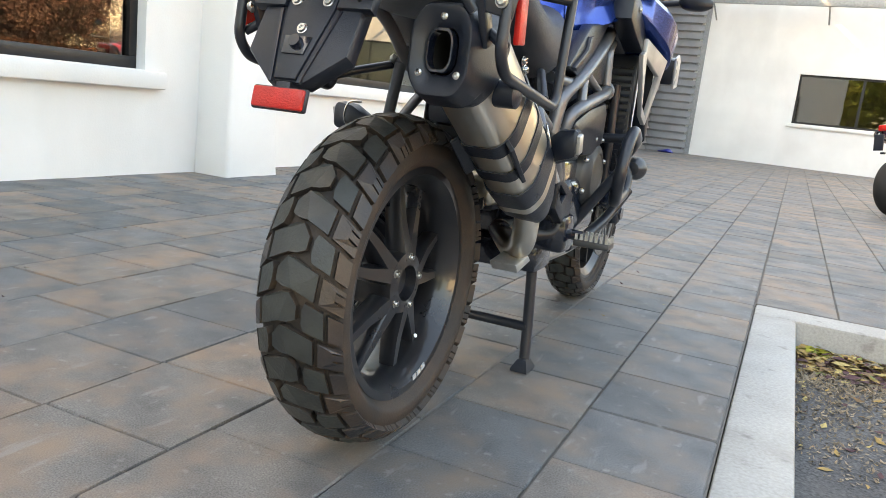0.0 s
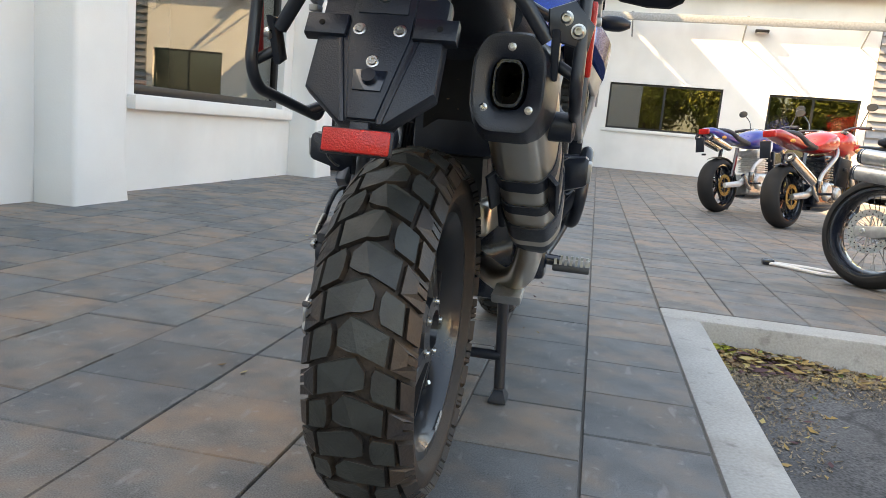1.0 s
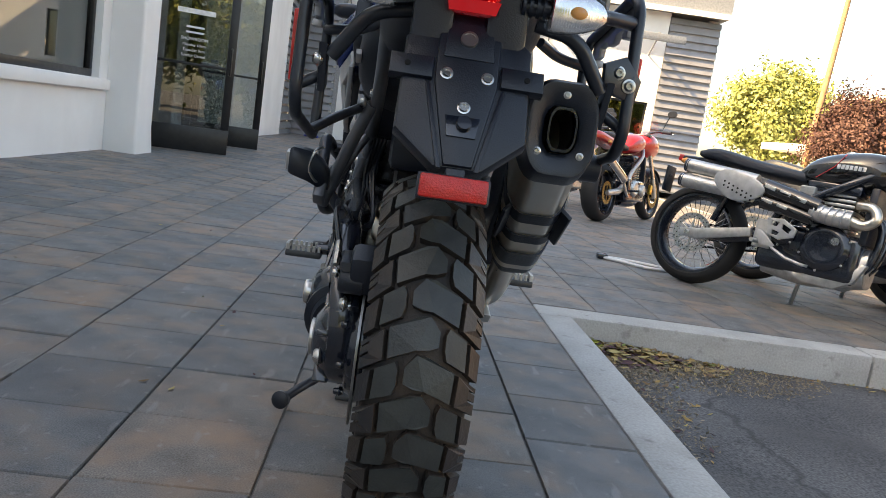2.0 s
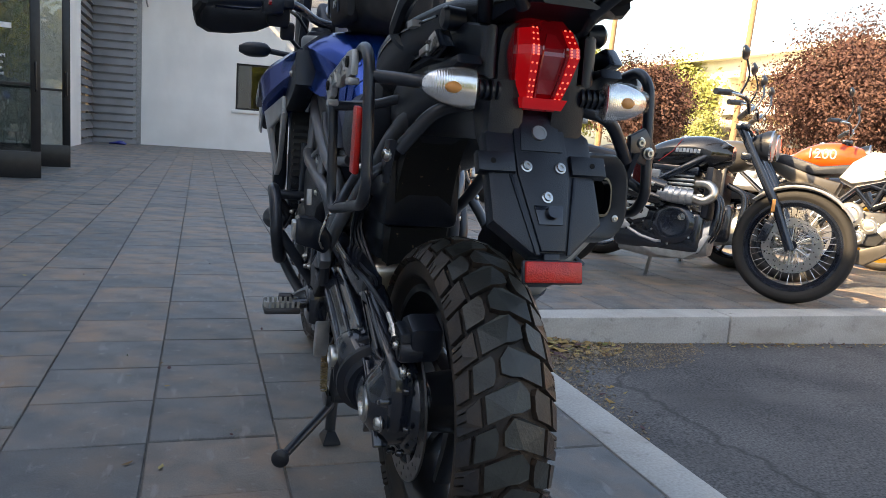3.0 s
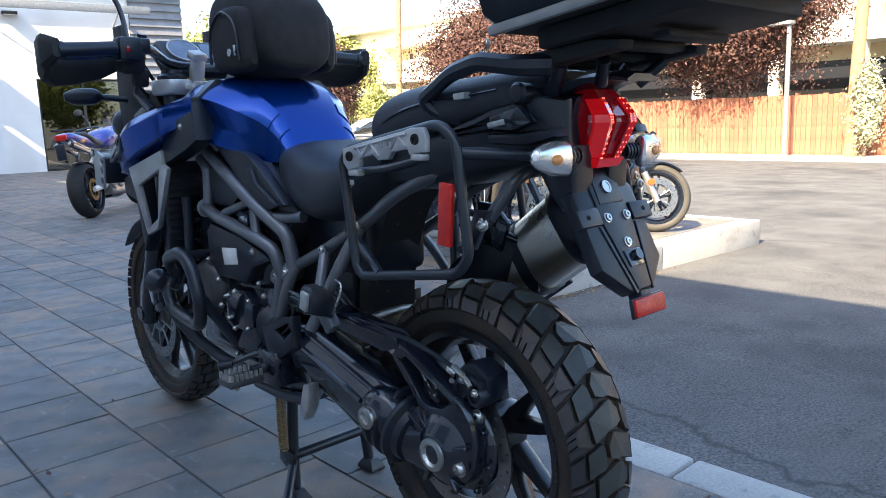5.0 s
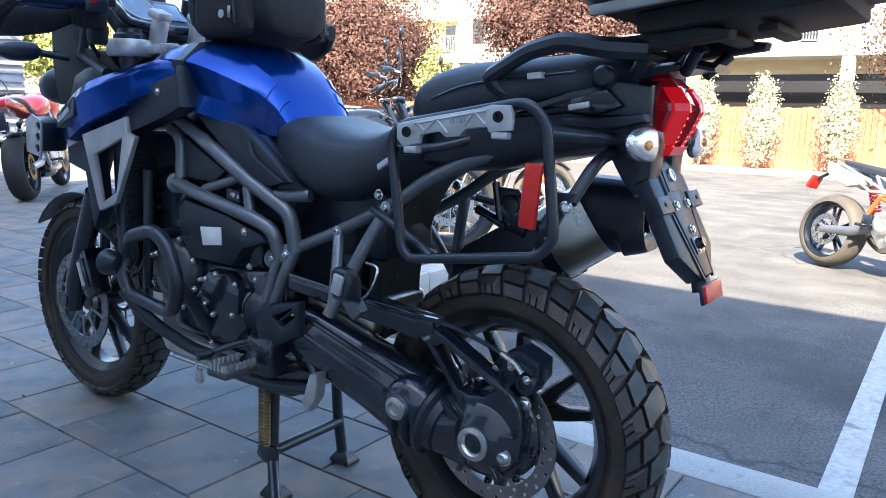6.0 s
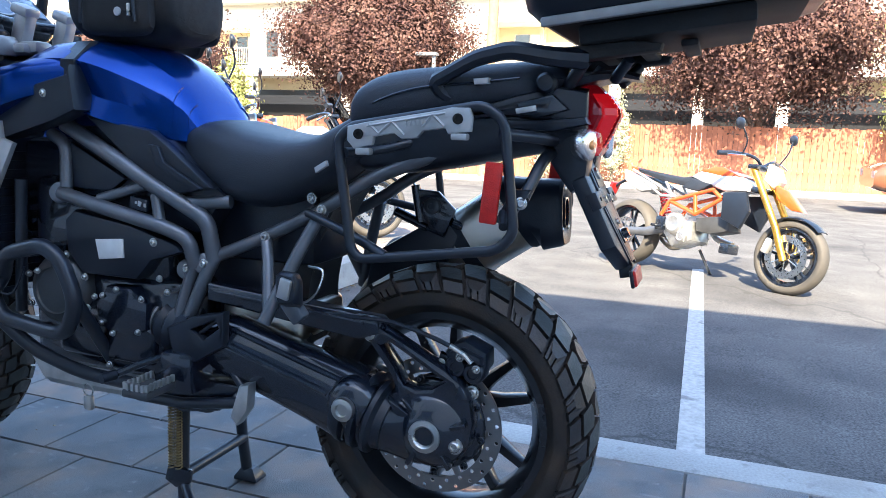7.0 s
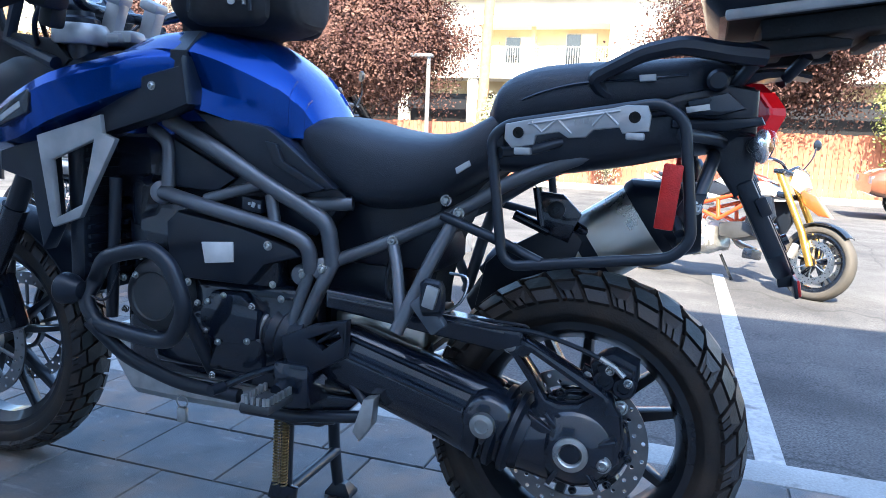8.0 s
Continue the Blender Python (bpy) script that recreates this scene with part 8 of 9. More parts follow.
TOUR = dict(rim=SATIN, tyre=SUNLIT_RUBBER, rr=0.3, rf=0.295, wr=0.085, wf=0.058, fork=SATIN, fork_low=ALU, calliper=SILVER, swing=SATIN, frame=SATIN, trellis=True, engine=GREY_FRAME, cover=GREY_FRAME, fin=ALU, paint=WHITE_PAINT, bar=1.1, disc_right=False, covers=((0.8, 0.5, 0.085), (0.95, 0.4, 0.06), (0.72, 0.34, 0.06)),
            pipe=[(0.12, 0.4, 0.24), (0.14, 0.25, 0.3)], cans=[(0.16, 0.25, 0.32, -0.05, 0.44, 0.05)],
            tank=[(0.62, 0.09, 0.74, 0.8), (0.74, 0.15, 0.73, 0.9), (0.88, 0.18, 0.72, 0.96), (1.04, 0.18, 0.72, 0.97), (1.2, 0.1, 0.76, 0.93)], seat=[(0.0, 0.1, 0.87, 0.93), (0.25, 0.13, 0.82, 0.9), (0.45, 0.14, 0.75, 0.82), (0.7, 0.1, 0.75, 0.81)], tail=[(0.5, 0.13, 0.68, 0.77), (0.2, 0.13, 0.72, 0.84), (-0.1, 0.09, 0.78, 0.88), (-0.2, 0.05, 0.82, 0.88)], tail_mat=TITAN,
            fairing=[(1.1, 0.16, 0.78, 0.96), (1.22, 0.19, 0.68, 0.98), (1.36, 0.14, 0.7, 0.94), (1.48, 0.04, 0.76, 0.84)], fairing_mat=TITAN, screen=(1.43, 0.86, 0.36), belly=TITAN)


grey_tourer = other_bike("titanium grey sport touring motorcycle with a tall clear screen", (3.245, 3.224), (4.136, 2.171), 0, -7, {**TOUR, "bare": True, "bar": 1.02, "rf": 0.268, "rr": 0.28, "wf": 0.05})


def slab(name, pts, half, material_, bike, bevel=0.015, label=""):
    return part(name, plate(pts, -half, half, bevel), material_, bike, label)


slab("fuel_tank", [(0.62, 0.7), (0.7, 0.66), (0.865, 0.7), (1.06, 0.82), (0.95, 0.885), (0.79, 0.885), (0.69, 0.81)], 0.15, WHITE_PAINT, grey_tourer, 0.03)
slab("seat", [(0.1, 0.87), (0.3, 0.83), (0.5, 0.77), (0.7, 0.8), (0.68, 0.73), (0.45, 0.71), (0.2, 0.78)], 0.12, SEAT, grey_tourer, 0.02)
slab("tail_unit", [(-0.02, 0.88), (0.1, 0.86), (0.45, 0.71), (0.64, 0.67), (0.6, 0.56), (0.38, 0.62), (0.05, 0.8)], 0.11, TITAN, grey_tourer, 0.02)
slab("crankcase", [(0.62, 0.5), (0.95, 0.5), (1.0, 0.4), (0.9, 0.27), (0.66, 0.25)], 0.13, COVER_GREY, grey_tourer, 0.03)
part("nose_fairing", hull(dense([(1.0, 0.12, 0.78, 0.87), (1.14, 0.15, 0.72, 0.855), (1.27, 0.11, 0.69, 0.79), (1.39, 0.03, 0.685, 0.715)], 4), 3.6, 20), TITAN, grey_tourer)
part("windscreen", loft([[(x, 1.33 - 0.26 * t - 1.6 * x * x, 0.76 + 0.39 * t) for x in (-0.15, -0.08, 0, 0.08, 0.15)] + [(x, 1.334 - 0.26 * t - 1.6 * x * x, 0.76 + 0.39 * t) for x in (0.15, 0.08, 0, -0.08, -0.15)] for t in (0, 0.5, 1.0)]), SMOKE, grey_tourer)
for s in (-1, 1):
    f = (lambda b: b) if s > 0 else mir
    side = part("side_fairing", f(plate([(0.87, 0.763), (1.035, 0.815), (1.1, 0.828), (1.27, 0.73), (1.35, 0.7), (1.345, 0.65), (1.29, 0.596), (1.15, 0.56), (1.045, 0.485), (1.008, 0.607), (0.954, 0.687)], 0.15, 0.205, 0.018)), TITAN, grey_tourer)
    part("fairing_stripe", f(plate([(0.94, 0.785), (0.955, 0.795), (1.17, 0.67), (1.16, 0.66)], 0.2, 0.208, 0.001)), WHITE_PAINT, side)
    part("lower_edge", f(plate([(1.05, 0.48), (1.15, 0.575), (1.28, 0.602), (1.23, 0.572), (1.12, 0.52)], 0.16, 0.21, 0.006)), SILVER, side)
    parts("frame_tube", [f(rod((0.14, a, b), (0.14, c, d), 0.014)) for a, b, c, d in ((0.728, 0.643, 0.906, 0.701), (0.906, 0.701, 0.836, 0.521), (0.836, 0.521, 1.0, 0.61), (1.0, 0.61, 0.81, 0.666), (0.728, 0.643, 0.836, 0.521), (0.6, 0.5, 0.728, 0.643))], SATIN, grey_tourer)
    for y, z, r in ((0.717, 0.46, 0.08), (0.84, 0.4, 0.05), (0.78, 0.32, 0.045)):
        c = part("engine_cover", f(moved(lathe([(-0.03, r * 1.1), (0.0, r * 1.08), (0.014, r * 0.95), (0.02, r * 0.7), (0.014, r * 0.6), (0.018, r * 0.3), (0.018, 0)], 28), aim((0.145, y, z), (1, y, z)))), ALU, grey_tourer)
        parts("cover_bolt", [f(bolt((0.15, y + r * 1.1 * math.cos(t), z + r * 1.1 * math.sin(t)), (1, 0, 0), 0.005, 0.007)) for t in (0.3 + 1.05 * k for k in range(6))], BOLT, c)
    part("cylinder", f(merge(sweep([(0.1, 0.9, 0.36), (0.1, 1.02, 0.47)], 0.05, 14))), ALU, grey_tourer)
    part("hose", f(sweep(curve_points([(0.13, 0.98, 0.6), (0.15, 0.95, 0.5), (0.14, 1.02, 0.42), (0.12, 1.06, 0.5)], 5), 0.014, 8)), BLACK, grey_tourer)
    part("belly_pan", f(plate([(0.7, 0.2), (0.98, 0.31), (1.0, 0.255), (0.84, 0.14), (0.7, 0.15)], 0.08, 0.14, 0.01)), TITAN, grey_tourer)
    part("reflector", f(moved(lathe([(0, 0.028), (0.008, 0.026), (0.008, 0)], 16), aim((0.125, 1.33, 0.39), (1, 1.33, 0.39)))), ORANGE, grey_tourer)
part("radiator", box(-0.13, 0.13, 1.0, 1.03, 0.42, 0.68, 0.01), BLACK, grey_tourer)
parts("header_pipe", [sweep(curve_points([(x, 1.0, 0.5), (x * 1.1, 1.06, 0.42), (x, 1.0, 0.27), (x * 0.7, 0.8, 0.19)], 5), 0.019, 10) for x in (-0.09, 0.0, 0.09)], INOX, grey_tourer)
part("silencer", sweep([(0.13, 0.6, 0.22), (0.14, 0.45, 0.26), (0.15, 0.16, 0.36)], (0.05, 0.06), 14, squash=1.2), SATIN, grey_tourer)
lamp_ = part("headlamp", moved(box(-0.09, 0.09, -0.012, 0.012, -0.03, 0.03, 0.01), pose(0, 1.345, 0.735, -35)), SILVER, grey_tourer)
part("lamp_brow", moved(box(-0.1, 0.1, -0.03, 0.014, 0.028, 0.04, 0.004), pose(0, 1.345, 0.735, -35)), BLACK, lamp_)
part("rear_mudguard", plate([(-0.28, 0.5), (-0.2, 0.7), (0.05, 0.8), (0.07, 0.77), (-0.17, 0.66), (-0.25, 0.48)], -0.06, 0.06, 0.008), BLACK, grey_tourer)
roadster = other_bike("orange and white roadster motorcycle with gold wheels", (3.75, 4.3), (4.62, 3.2), 0, -7, {**{k: v for k, v in TOUR.items() if k not in ("fairing", "screen")}, "paint": ORANGE, "rim": GOLD, "wire": True, "round_lamp": True})
text("1200", 0.11, PALE_MARK, roadster, pose(0.186, 0.9, 0.82, 90, 0, 90), "tank_number")
other_bike("grey roadster motorcycle with a polished headlamp", (2.45, 3.75), (3.3, 2.72), 0, -7, {**SCR, "paint": TITAN, "guard": TITAN})
HYP = dict(rim=SATIN, tyre=SUNLIT_RUBBER, fork_r=0.03, rr=0.3, rf=0.295, wr=0.085, wf=0.058, fork=GOLD, fork_low=GOLD, calliper=SILVER, swing=ALU, frame=ORANGE, trellis=True, engine=GREY_FRAME, cover=ALU, fin=SATIN, paint=WHITE_PAINT, bar=0.94, head=0.9, disc_right=True, covers=((0.5, 0.38, 0.095), (0.72, 0.34, 0.05)),
           pipe=[(0.14, 0.5, 0.36), (0.13, 0.1, 0.4), (0.1, 0.05, 0.6)], pipe_mat=INOX, cans=[(0.08, 0.2, 0.68, -0.16, 0.8, 0.045), (-0.08, 0.2, 0.68, -0.16, 0.8, 0.045)],
           tank=[(0.58, 0.06, 0.71, 0.77), (0.68, 0.12, 0.68, 0.83), (0.82, 0.14, 0.66, 0.87), (0.98, 0.12, 0.67, 0.86), (1.06, 0.06, 0.72, 0.82)], stripe=ORANGE, seat=[(-0.14, 0.06, 0.76, 0.8), (0.1, 0.11, 0.71, 0.77), (0.4, 0.12, 0.66, 0.73), (0.66, 0.07, 0.7, 0.78)], tail=[(0.1, 0.08, 0.72, 0.77), (-0.1, 0.07, 0.76, 0.81), (-0.2, 0.05, 0.79, 0.83)],
           fairing=[(1.1, 0.04, 0.74, 0.84), (1.16, 0.065, 0.68, 0.82), (1.24, 0.06, 0.62, 0.72), (1.36, 0.045, 0.57, 0.605), (1.42, 0.02, 0.562, 0.575)], fairing_mat=ORANGE)
moto = other_bike("orange and white supermoto motorcycle with gold forks", (5.164, 0.25), (4.347, -0.949), road_z(4.75), -9, {**HYP, "bare": True, "rr": 0.28, "rf": 0.27, "wf": 0.05, "bar": 0.95, "swing": GREY_FRAME})
slab("seat", [(0.02, 0.825), (0.26, 0.795), (0.5, 0.772), (0.6, 0.79), (0.57, 0.7), (0.31, 0.727), (0.05, 0.785)], 0.1, SEAT, moto, 0.02)
slab("knee_pad", [(0.53, 0.686), (0.61, 0.768), (0.81, 0.728), (0.68, 0.665)], 0.128, SEAT, moto, 0.012)
tank_ = slab("fuel_tank", [(0.59, 0.78), (0.68, 0.835), (0.815, 0.868), (0.97, 0.835), (1.1, 0.75), (1.1, 0.7), (0.9, 0.688), (0.735, 0.735)], 0.125, WHITE_PAINT, moto, 0.025)
slab("tank_flash", [(0.67, 0.828), (0.8, 0.868), (0.87, 0.87), (1.02, 0.808), (0.872, 0.8)], 0.13, ORANGE, tank_, 0.006)
slab("tail_tip", [(-0.08, 0.84), (0.06, 0.824), (0.06, 0.805), (-0.07, 0.81)], 0.05, ORANGE, moto, 0.008)
slab("crankcase", [(0.41, 0.453), (0.67, 0.43), (0.7, 0.282), (0.52, 0.205), (0.42, 0.31)], 0.125, ALU, moto, 0.025)
slab("cylinder", [(0.68, 0.46), (0.77, 0.48), (0.946, 0.502), (0.99, 0.392), (0.82, 0.35), (0.7, 0.36)], 0.09, COVER_GREY, moto, 0.015)
slab("beak", [(1.253, 0.78), (1.364, 0.735), (1.5, 0.592), (1.412, 0.6), (1.285, 0.672)], 0.04, ORANGE, moto, 0.012)
slab("headlamp", [(1.19, 0.92), (1.25, 0.89), (1.3, 0.795), (1.253, 0.745), (1.17, 0.8)], 0.06, WHITE_PAINT, moto, 0.02)
tail_arm = part("tail_arm", tube([(0.0, 0.1, 0.72), (0.0, -0.14, 0.725), (0.0, -0.26, 0.66)], 0.014, 0.05), BLACK, moto)
part("tail_lamp", moved(box(-0.05, 0.05, -0.018, 0.018, -0.06, 0.05, 0.008), pose(0, -0.28, 0.64, -25)), RED_REFLECT, tail_arm)
for s in (-1, 1):
    f = (lambda b: b) if s < 0 else mir
    part("silencer", f(plate([(-0.1, 0.8), (0.1, 0.755), (0.28, 0.7), (0.29, 0.65), (0.115, 0.62), (-0.02, 0.66), (-0.085, 0.715)], -0.115, -0.04, 0.02)), SILVER, moto)
    part("radiator_shroud", f(plate([(0.92, 0.678), (1.106, 0.694), (1.158, 0.553), (1.1, 0.421), (0.938, 0.482)], -0.15, -0.11, 0.008)), BLACK, moto)
    A_, B_, C_, D_, E_, F_ = (0.38, 0.45), (0.443, 0.57), (0.82, 0.69), (0.908, 0.627), (0.7, 0.488), (0.67, 0.638)
    parts("frame_tube", [f(rod((-0.13, *p), (-0.13, *q), 0.016)) for p, q in ((A_, B_), (B_, C_), (C_, D_), (D_, E_), (E_, F_), (B_, E_))], ORANGE, moto)
    parts("subframe_tube", [f(rod((-0.11, *p), (-0.11, *q), 0.011)) for p, q in (((0.0, 0.8), (0.478, 0.61)), ((0.478, 0.61), (0.33, 0.607)), ((0.33, 0.607), (0.12, 0.72)), ((0.36, 0.72), (0.45, 0.6)))], SILVER, moto)
    for y, z, r in ((0.53, 0.395, 0.082), (0.62, 0.3, 0.045)):
        c = part("engine_cover", f(moved(lathe([(-0.03, r * 1.1), (0.0, r * 1.08), (0.014, r * 0.95), (0.02, r * 0.7), (0.016, r * 0.6), (0.016, 0)], 28), aim((-0.145, y, z), (-1, y, z)))), ALU, moto)
        parts("cover_bolt", [f(bolt((-0.15, y + r * 1.1 * math.cos(t), z + r * 1.1 * math.sin(t)), (-1, 0, 0), 0.005, 0.007)) for t in (0.3 + 1.05 * k for k in range(6))], BOLT, c)
    part("footrest", f(merge(box(-0.16, -0.13, 0.36, 0.44, 0.33, 0.44, 0.008), rod((-0.15, 0.4, 0.36), (-0.25, 0.4, 0.36), 0.011))), SATIN, moto)
part("header_pipe", sweep(curve_points([(-0.12, 0.455, 0.512), (-0.16, 0.607, 0.468), (-0.165, 0.717, 0.336), (-0.12, 0.9, 0.29)], 6), 0.026, 12), INOX, moto)
part("rear_pipe", sweep(curve_points([(-0.1, 0.22, 0.6), (-0.12, 0.2, 0.43), (-0.12, 0.2, 0.31), (-0.11, 0.342, 0.21), (-0.1, 0.458, 0.225)], 6), 0.03, 12), INOX, moto)
part("collector_box", box(-0.1, 0.05, 0.9, 0.98, 0.22, 0.3, 0.01), SATIN, moto)
part("shock", coil((0.0, 0.36, 0.42), (0.0, 0.26, 0.64), 0.03, 9, 0.008), RED, moto)

# ---- parked vehicles ----
def vehicle(label, m, paint, rows, cabin, wheels, name="car"):
    v = thing(name, label, "car" if name == "car" else "truck", m, group="parked vehicles")
    part("body", hull(dense(rows, 3), 5.0, 24), paint, v)
    part("windows", hull(dense([(y, w, a, b) for y, w, a, b in cabin], 3), 4.0, 20), CAR_GLASS, v)
    part("cabin_roof", hull(dense([(y, w - 0.03, b - 0.08, b + 0.03) for y, w, a, b in cabin[1:-1]], 3), 4.0, 20), paint, v)
    for y in wheels:
        for s in (-1, 1):
            w = part("wheel", moved(lathe([(-0.1, 0.0), (-0.1, 0.2), (0.1, 0.2), (0.1, 0.0)], 20), pose(s * 0.78, y, 0.36)), ALU, v)
            part("tyre", moved(lathe([(-0.11, 0.2), (-0.115, 0.33), (-0.08, 0.36), (0.08, 0.36), (0.115, 0.33), (0.11, 0.2)], 28, closed=True), pose(s * 0.78, y, 0.36)), RUBBER, w)
            part("wheel_arch", moved(lathe([(-0.06, 0.38), (-0.06, 0.43), (0.07, 0.43), (0.07, 0.38)], 28, closed=True), pose(s * 0.82, y, 0.36)), BLACK, v)
    for s in (-1, 1):
        part("side_mirror", box(s * 0.98 - 0.08, s * 0.98 + 0.08, 0.95, 1.05, 1.05, 1.2, 0.03), paint, v)
        part("headlight", box(s * 0.65 - 0.14, s * 0.65 + 0.14, rows[-1][0] - 0.1, rows[-1][0] + 0.01, 0.68, 0.82, 0.02), SILVER, v)
    return v


RUST = material("brown_truck_paint", (0.2, 0.075, 0.035), 0.35, bump=0, coat=1.0, spread=0.1)
CAR_ROWS = [(-2.2, 0.7, 0.45, 0.75), (-2.0, 0.85, 0.28, 0.95), (-1.0, 0.9, 0.22, 0.98), (0.9, 0.9, 0.22, 0.95), (1.9, 0.84, 0.26, 0.85), (2.2, 0.68, 0.4, 0.7)]
CAR_CAB = [(-1.9, 0.6, 0.9, 0.98), (-1.2, 0.72, 0.9, 1.4), (0.1, 0.74, 0.9, 1.45), (0.7, 0.7, 0.9, 1.2), (1.1, 0.6, 0.88, 0.95)]
vehicle("brown pickup truck parked by the fence", pose(14.9, -5.75, road_z(14.9)), RUST, [(-2.6, 0.85, 0.5, 0.95), (-2.4, 0.92, 0.42, 1.05), (0, 0.94, 0.4, 1.08), (1.4, 0.94, 0.42, 1.06), (2.4, 0.9, 0.42, 0.98), (2.7, 0.8, 0.5, 0.85)], [(-0.7, 0.78, 1.0, 1.6), (-0.5, 0.8, 1.0, 1.75), (0.7, 0.78, 1.0, 1.72), (1.3, 0.72, 1.0, 1.1)], (-1.6, 1.75), "pickup_truck")
vehicle("white parked car beyond the terrace", pose(15.5, 20.5, road_z(15.5), 0, 0, 70), WHITE_PAINT, CAR_ROWS, CAR_CAB, (-1.35, 1.35))
vehicle("dark parked car with tinted windows", pose(16.5, 14.5, road_z(16.5), 0, 0, 80), GLOSS_BLACK, CAR_ROWS, CAR_CAB, (-1.35, 1.35))
vehicle("white parked car by the board fence", pose(17.5, 17.5, road_z(17.5), 0, 0, 80), WHITE_PAINT, CAR_ROWS, CAR_CAB, (-1.35, 1.35))

# ---- small things on the ground and in the shop ----
DRY = material("dry_leaf", (0.2, 0.14, 0.07), 0.8, second=(0.14, 0.09, 0.06), scale=9, bump=0.2)
nt = DRY.node_tree
hues = nt.nodes.new("ShaderNodeValToRGB")
hues.color_ramp.interpolation = "CONSTANT"
for pos, c in ((0.0, (0.3, 0.2, 0.07)), (0.28, (0.16, 0.1, 0.05)), (0.5, (0.07, 0.03, 0.035)), (0.7, (0.38, 0.3, 0.12)), (0.84, (0.2, 0.17, 0.12)), (0.94, (0.16, 0.2, 0.05))):
    e = hues.color_ramp.elements[0] if pos == 0 else hues.color_ramp.elements.new(pos)
    e.position, e.color = pos, (*c, 1)
hues.color_ramp.elements.remove(hues.color_ramp.elements[len(hues.color_ramp.elements) - 1])
isl = nt.nodes.new("ShaderNodeNewGeometry")
nt.links.new(isl.outputs["Random Per Island"], hues.inputs[0])
nt.links.new(hues.outputs[0], nt.nodes["Principled BSDF"].inputs["Base Color"])
SOIL = material("leaf_mould", (0.27, 0.215, 0.15), 0.95, second=(0.13, 0.11, 0.085), scale=30, bump=0.6, detail=120, by="island")


def litter(cx, cy, rx, ry, n, size, z, rng, bunch=0.5, pile=0.025):
    verts, faces = [], []
    for _ in range(n):
        a, r = rng.uniform(0, 6.283), rng.random() ** bunch
        x, y = cx + rx * r * math.cos(a), cy + ry * r * math.sin(a)
        h = z(x) + rng.uniform(0.003, 0.003 + pile) * (1.05 - r)
        s, t, k = size * rng.uniform(0.4, 1.4), rng.uniform(0, 6.283), rng.uniform(-0.6, 0.9)
        u, w = (math.cos(t) * s, math.sin(t) * s), (-math.sin(t) * s * 0.5, math.cos(t) * s * 0.5)
        i = len(verts)
        lift = size * k * 0.5
        verts += [(x - u[0], y - u[1], h), (x + w[0], y + w[1], h + lift), (x + u[0], y + u[1], h + rng.uniform(0, 0.01)), (x - w[0], y - w[1], h + abs(lift) * 0.4)]
        faces += [(i, i + 1, i + 2), (i, i + 2, i + 3)]
    me = bpy.data.meshes.new("leaf_litter")
    me.from_pydata(verts, [], faces)
    me.materials.append(DRY)
    return me


def in_corner(me):
    """Keeps litter on the road side of the kerbs."""
    for v in me.vertices:
        if v.co.y > KY0 - 0.012:
            v.co.y = 2 * (KY0 - 0.012) - v.co.y
        if v.co.x < KX1 + 0.012:
            v.co.x = 2 * (KX1 + 0.012) - v.co.x
    return me


rng = random.Random(5)
heap = in_corner(litter(0.97, 1.76, 0.5, 0.22, 900, 0.026, road_z, rng, 0.9, 0.04))
tagged(new("leaf_litter", heap), "dry brown, yellow and purple leaves heaped in the kerb corner", "leaves", kind="stuff")
crumbs = in_corner(litter(1.05, 1.78, 0.85, 0.42, 5200, 0.0075, road_z, rng, 0.8, 0.008))
crumbs.materials.clear()
crumbs.materials.append(SOIL)
tagged(new("leaf_mould", crumbs), "brown crumbs of leaf mould under the kerb", "soil", kind="stuff")
edge_soil = in_corner(litter(0.9, 1.3, 0.17, 0.62, 1300, 0.007, road_z, rng, 0.7, 0.006))
edge_soil.materials.clear()
edge_soil.materials.append(SOIL)
tagged(new("leaf_mould", edge_soil), "brown soil crumbs along the kerb", "soil", kind="stuff")
edge_leaves = in_corner(litter(0.92, 1.3, 0.2, 0.6, 70, 0.016, road_z, rng, 0.8, 0.01))
tagged(new("leaf_scraps", edge_leaves), "scattered dry leaves along the kerb", "leaves", kind="stuff")
drift = in_corner(litter(2.4, 1.79, 1.5, 0.07, 260, 0.012, road_z, rng, 0.7, 0.006))
tagged(new("leaf_scraps", drift), "dry leaf scraps along the foot of the kerb", "leaves", kind="stuff")
weed = litter(0.85, 1.77, 0.06, 0.03, 22, 0.03, lambda x: road_z(x) + 0.02, rng)
weed.materials.clear()
weed.materials.append(GREEN)
tagged(new("weed", weed), "small green weed in the kerb corner", "plant", kind="stuff")
for cx, cy, n in ((-2.85, 5.5, 60), (-1.0, 19.0, 40), (2.0, 18.0, 40), (-0.6, 1.5, 14), (-1.2, 0.6, 10), (-0.3, 2.6, 10)):
    speck = litter(cx, cy, 1.0, 0.6 if cx > -2 else 3.0, n, 0.011, lambda x: 0.0, rng)
    if cx < -2:
        for v in speck.vertices:
            v.co.x = max(-2.98, min(-2.75, v.co.x))
    tagged(new("leaf_scraps", speck), "small dry leaf scraps on the pavers", "leaves", kind="stuff")
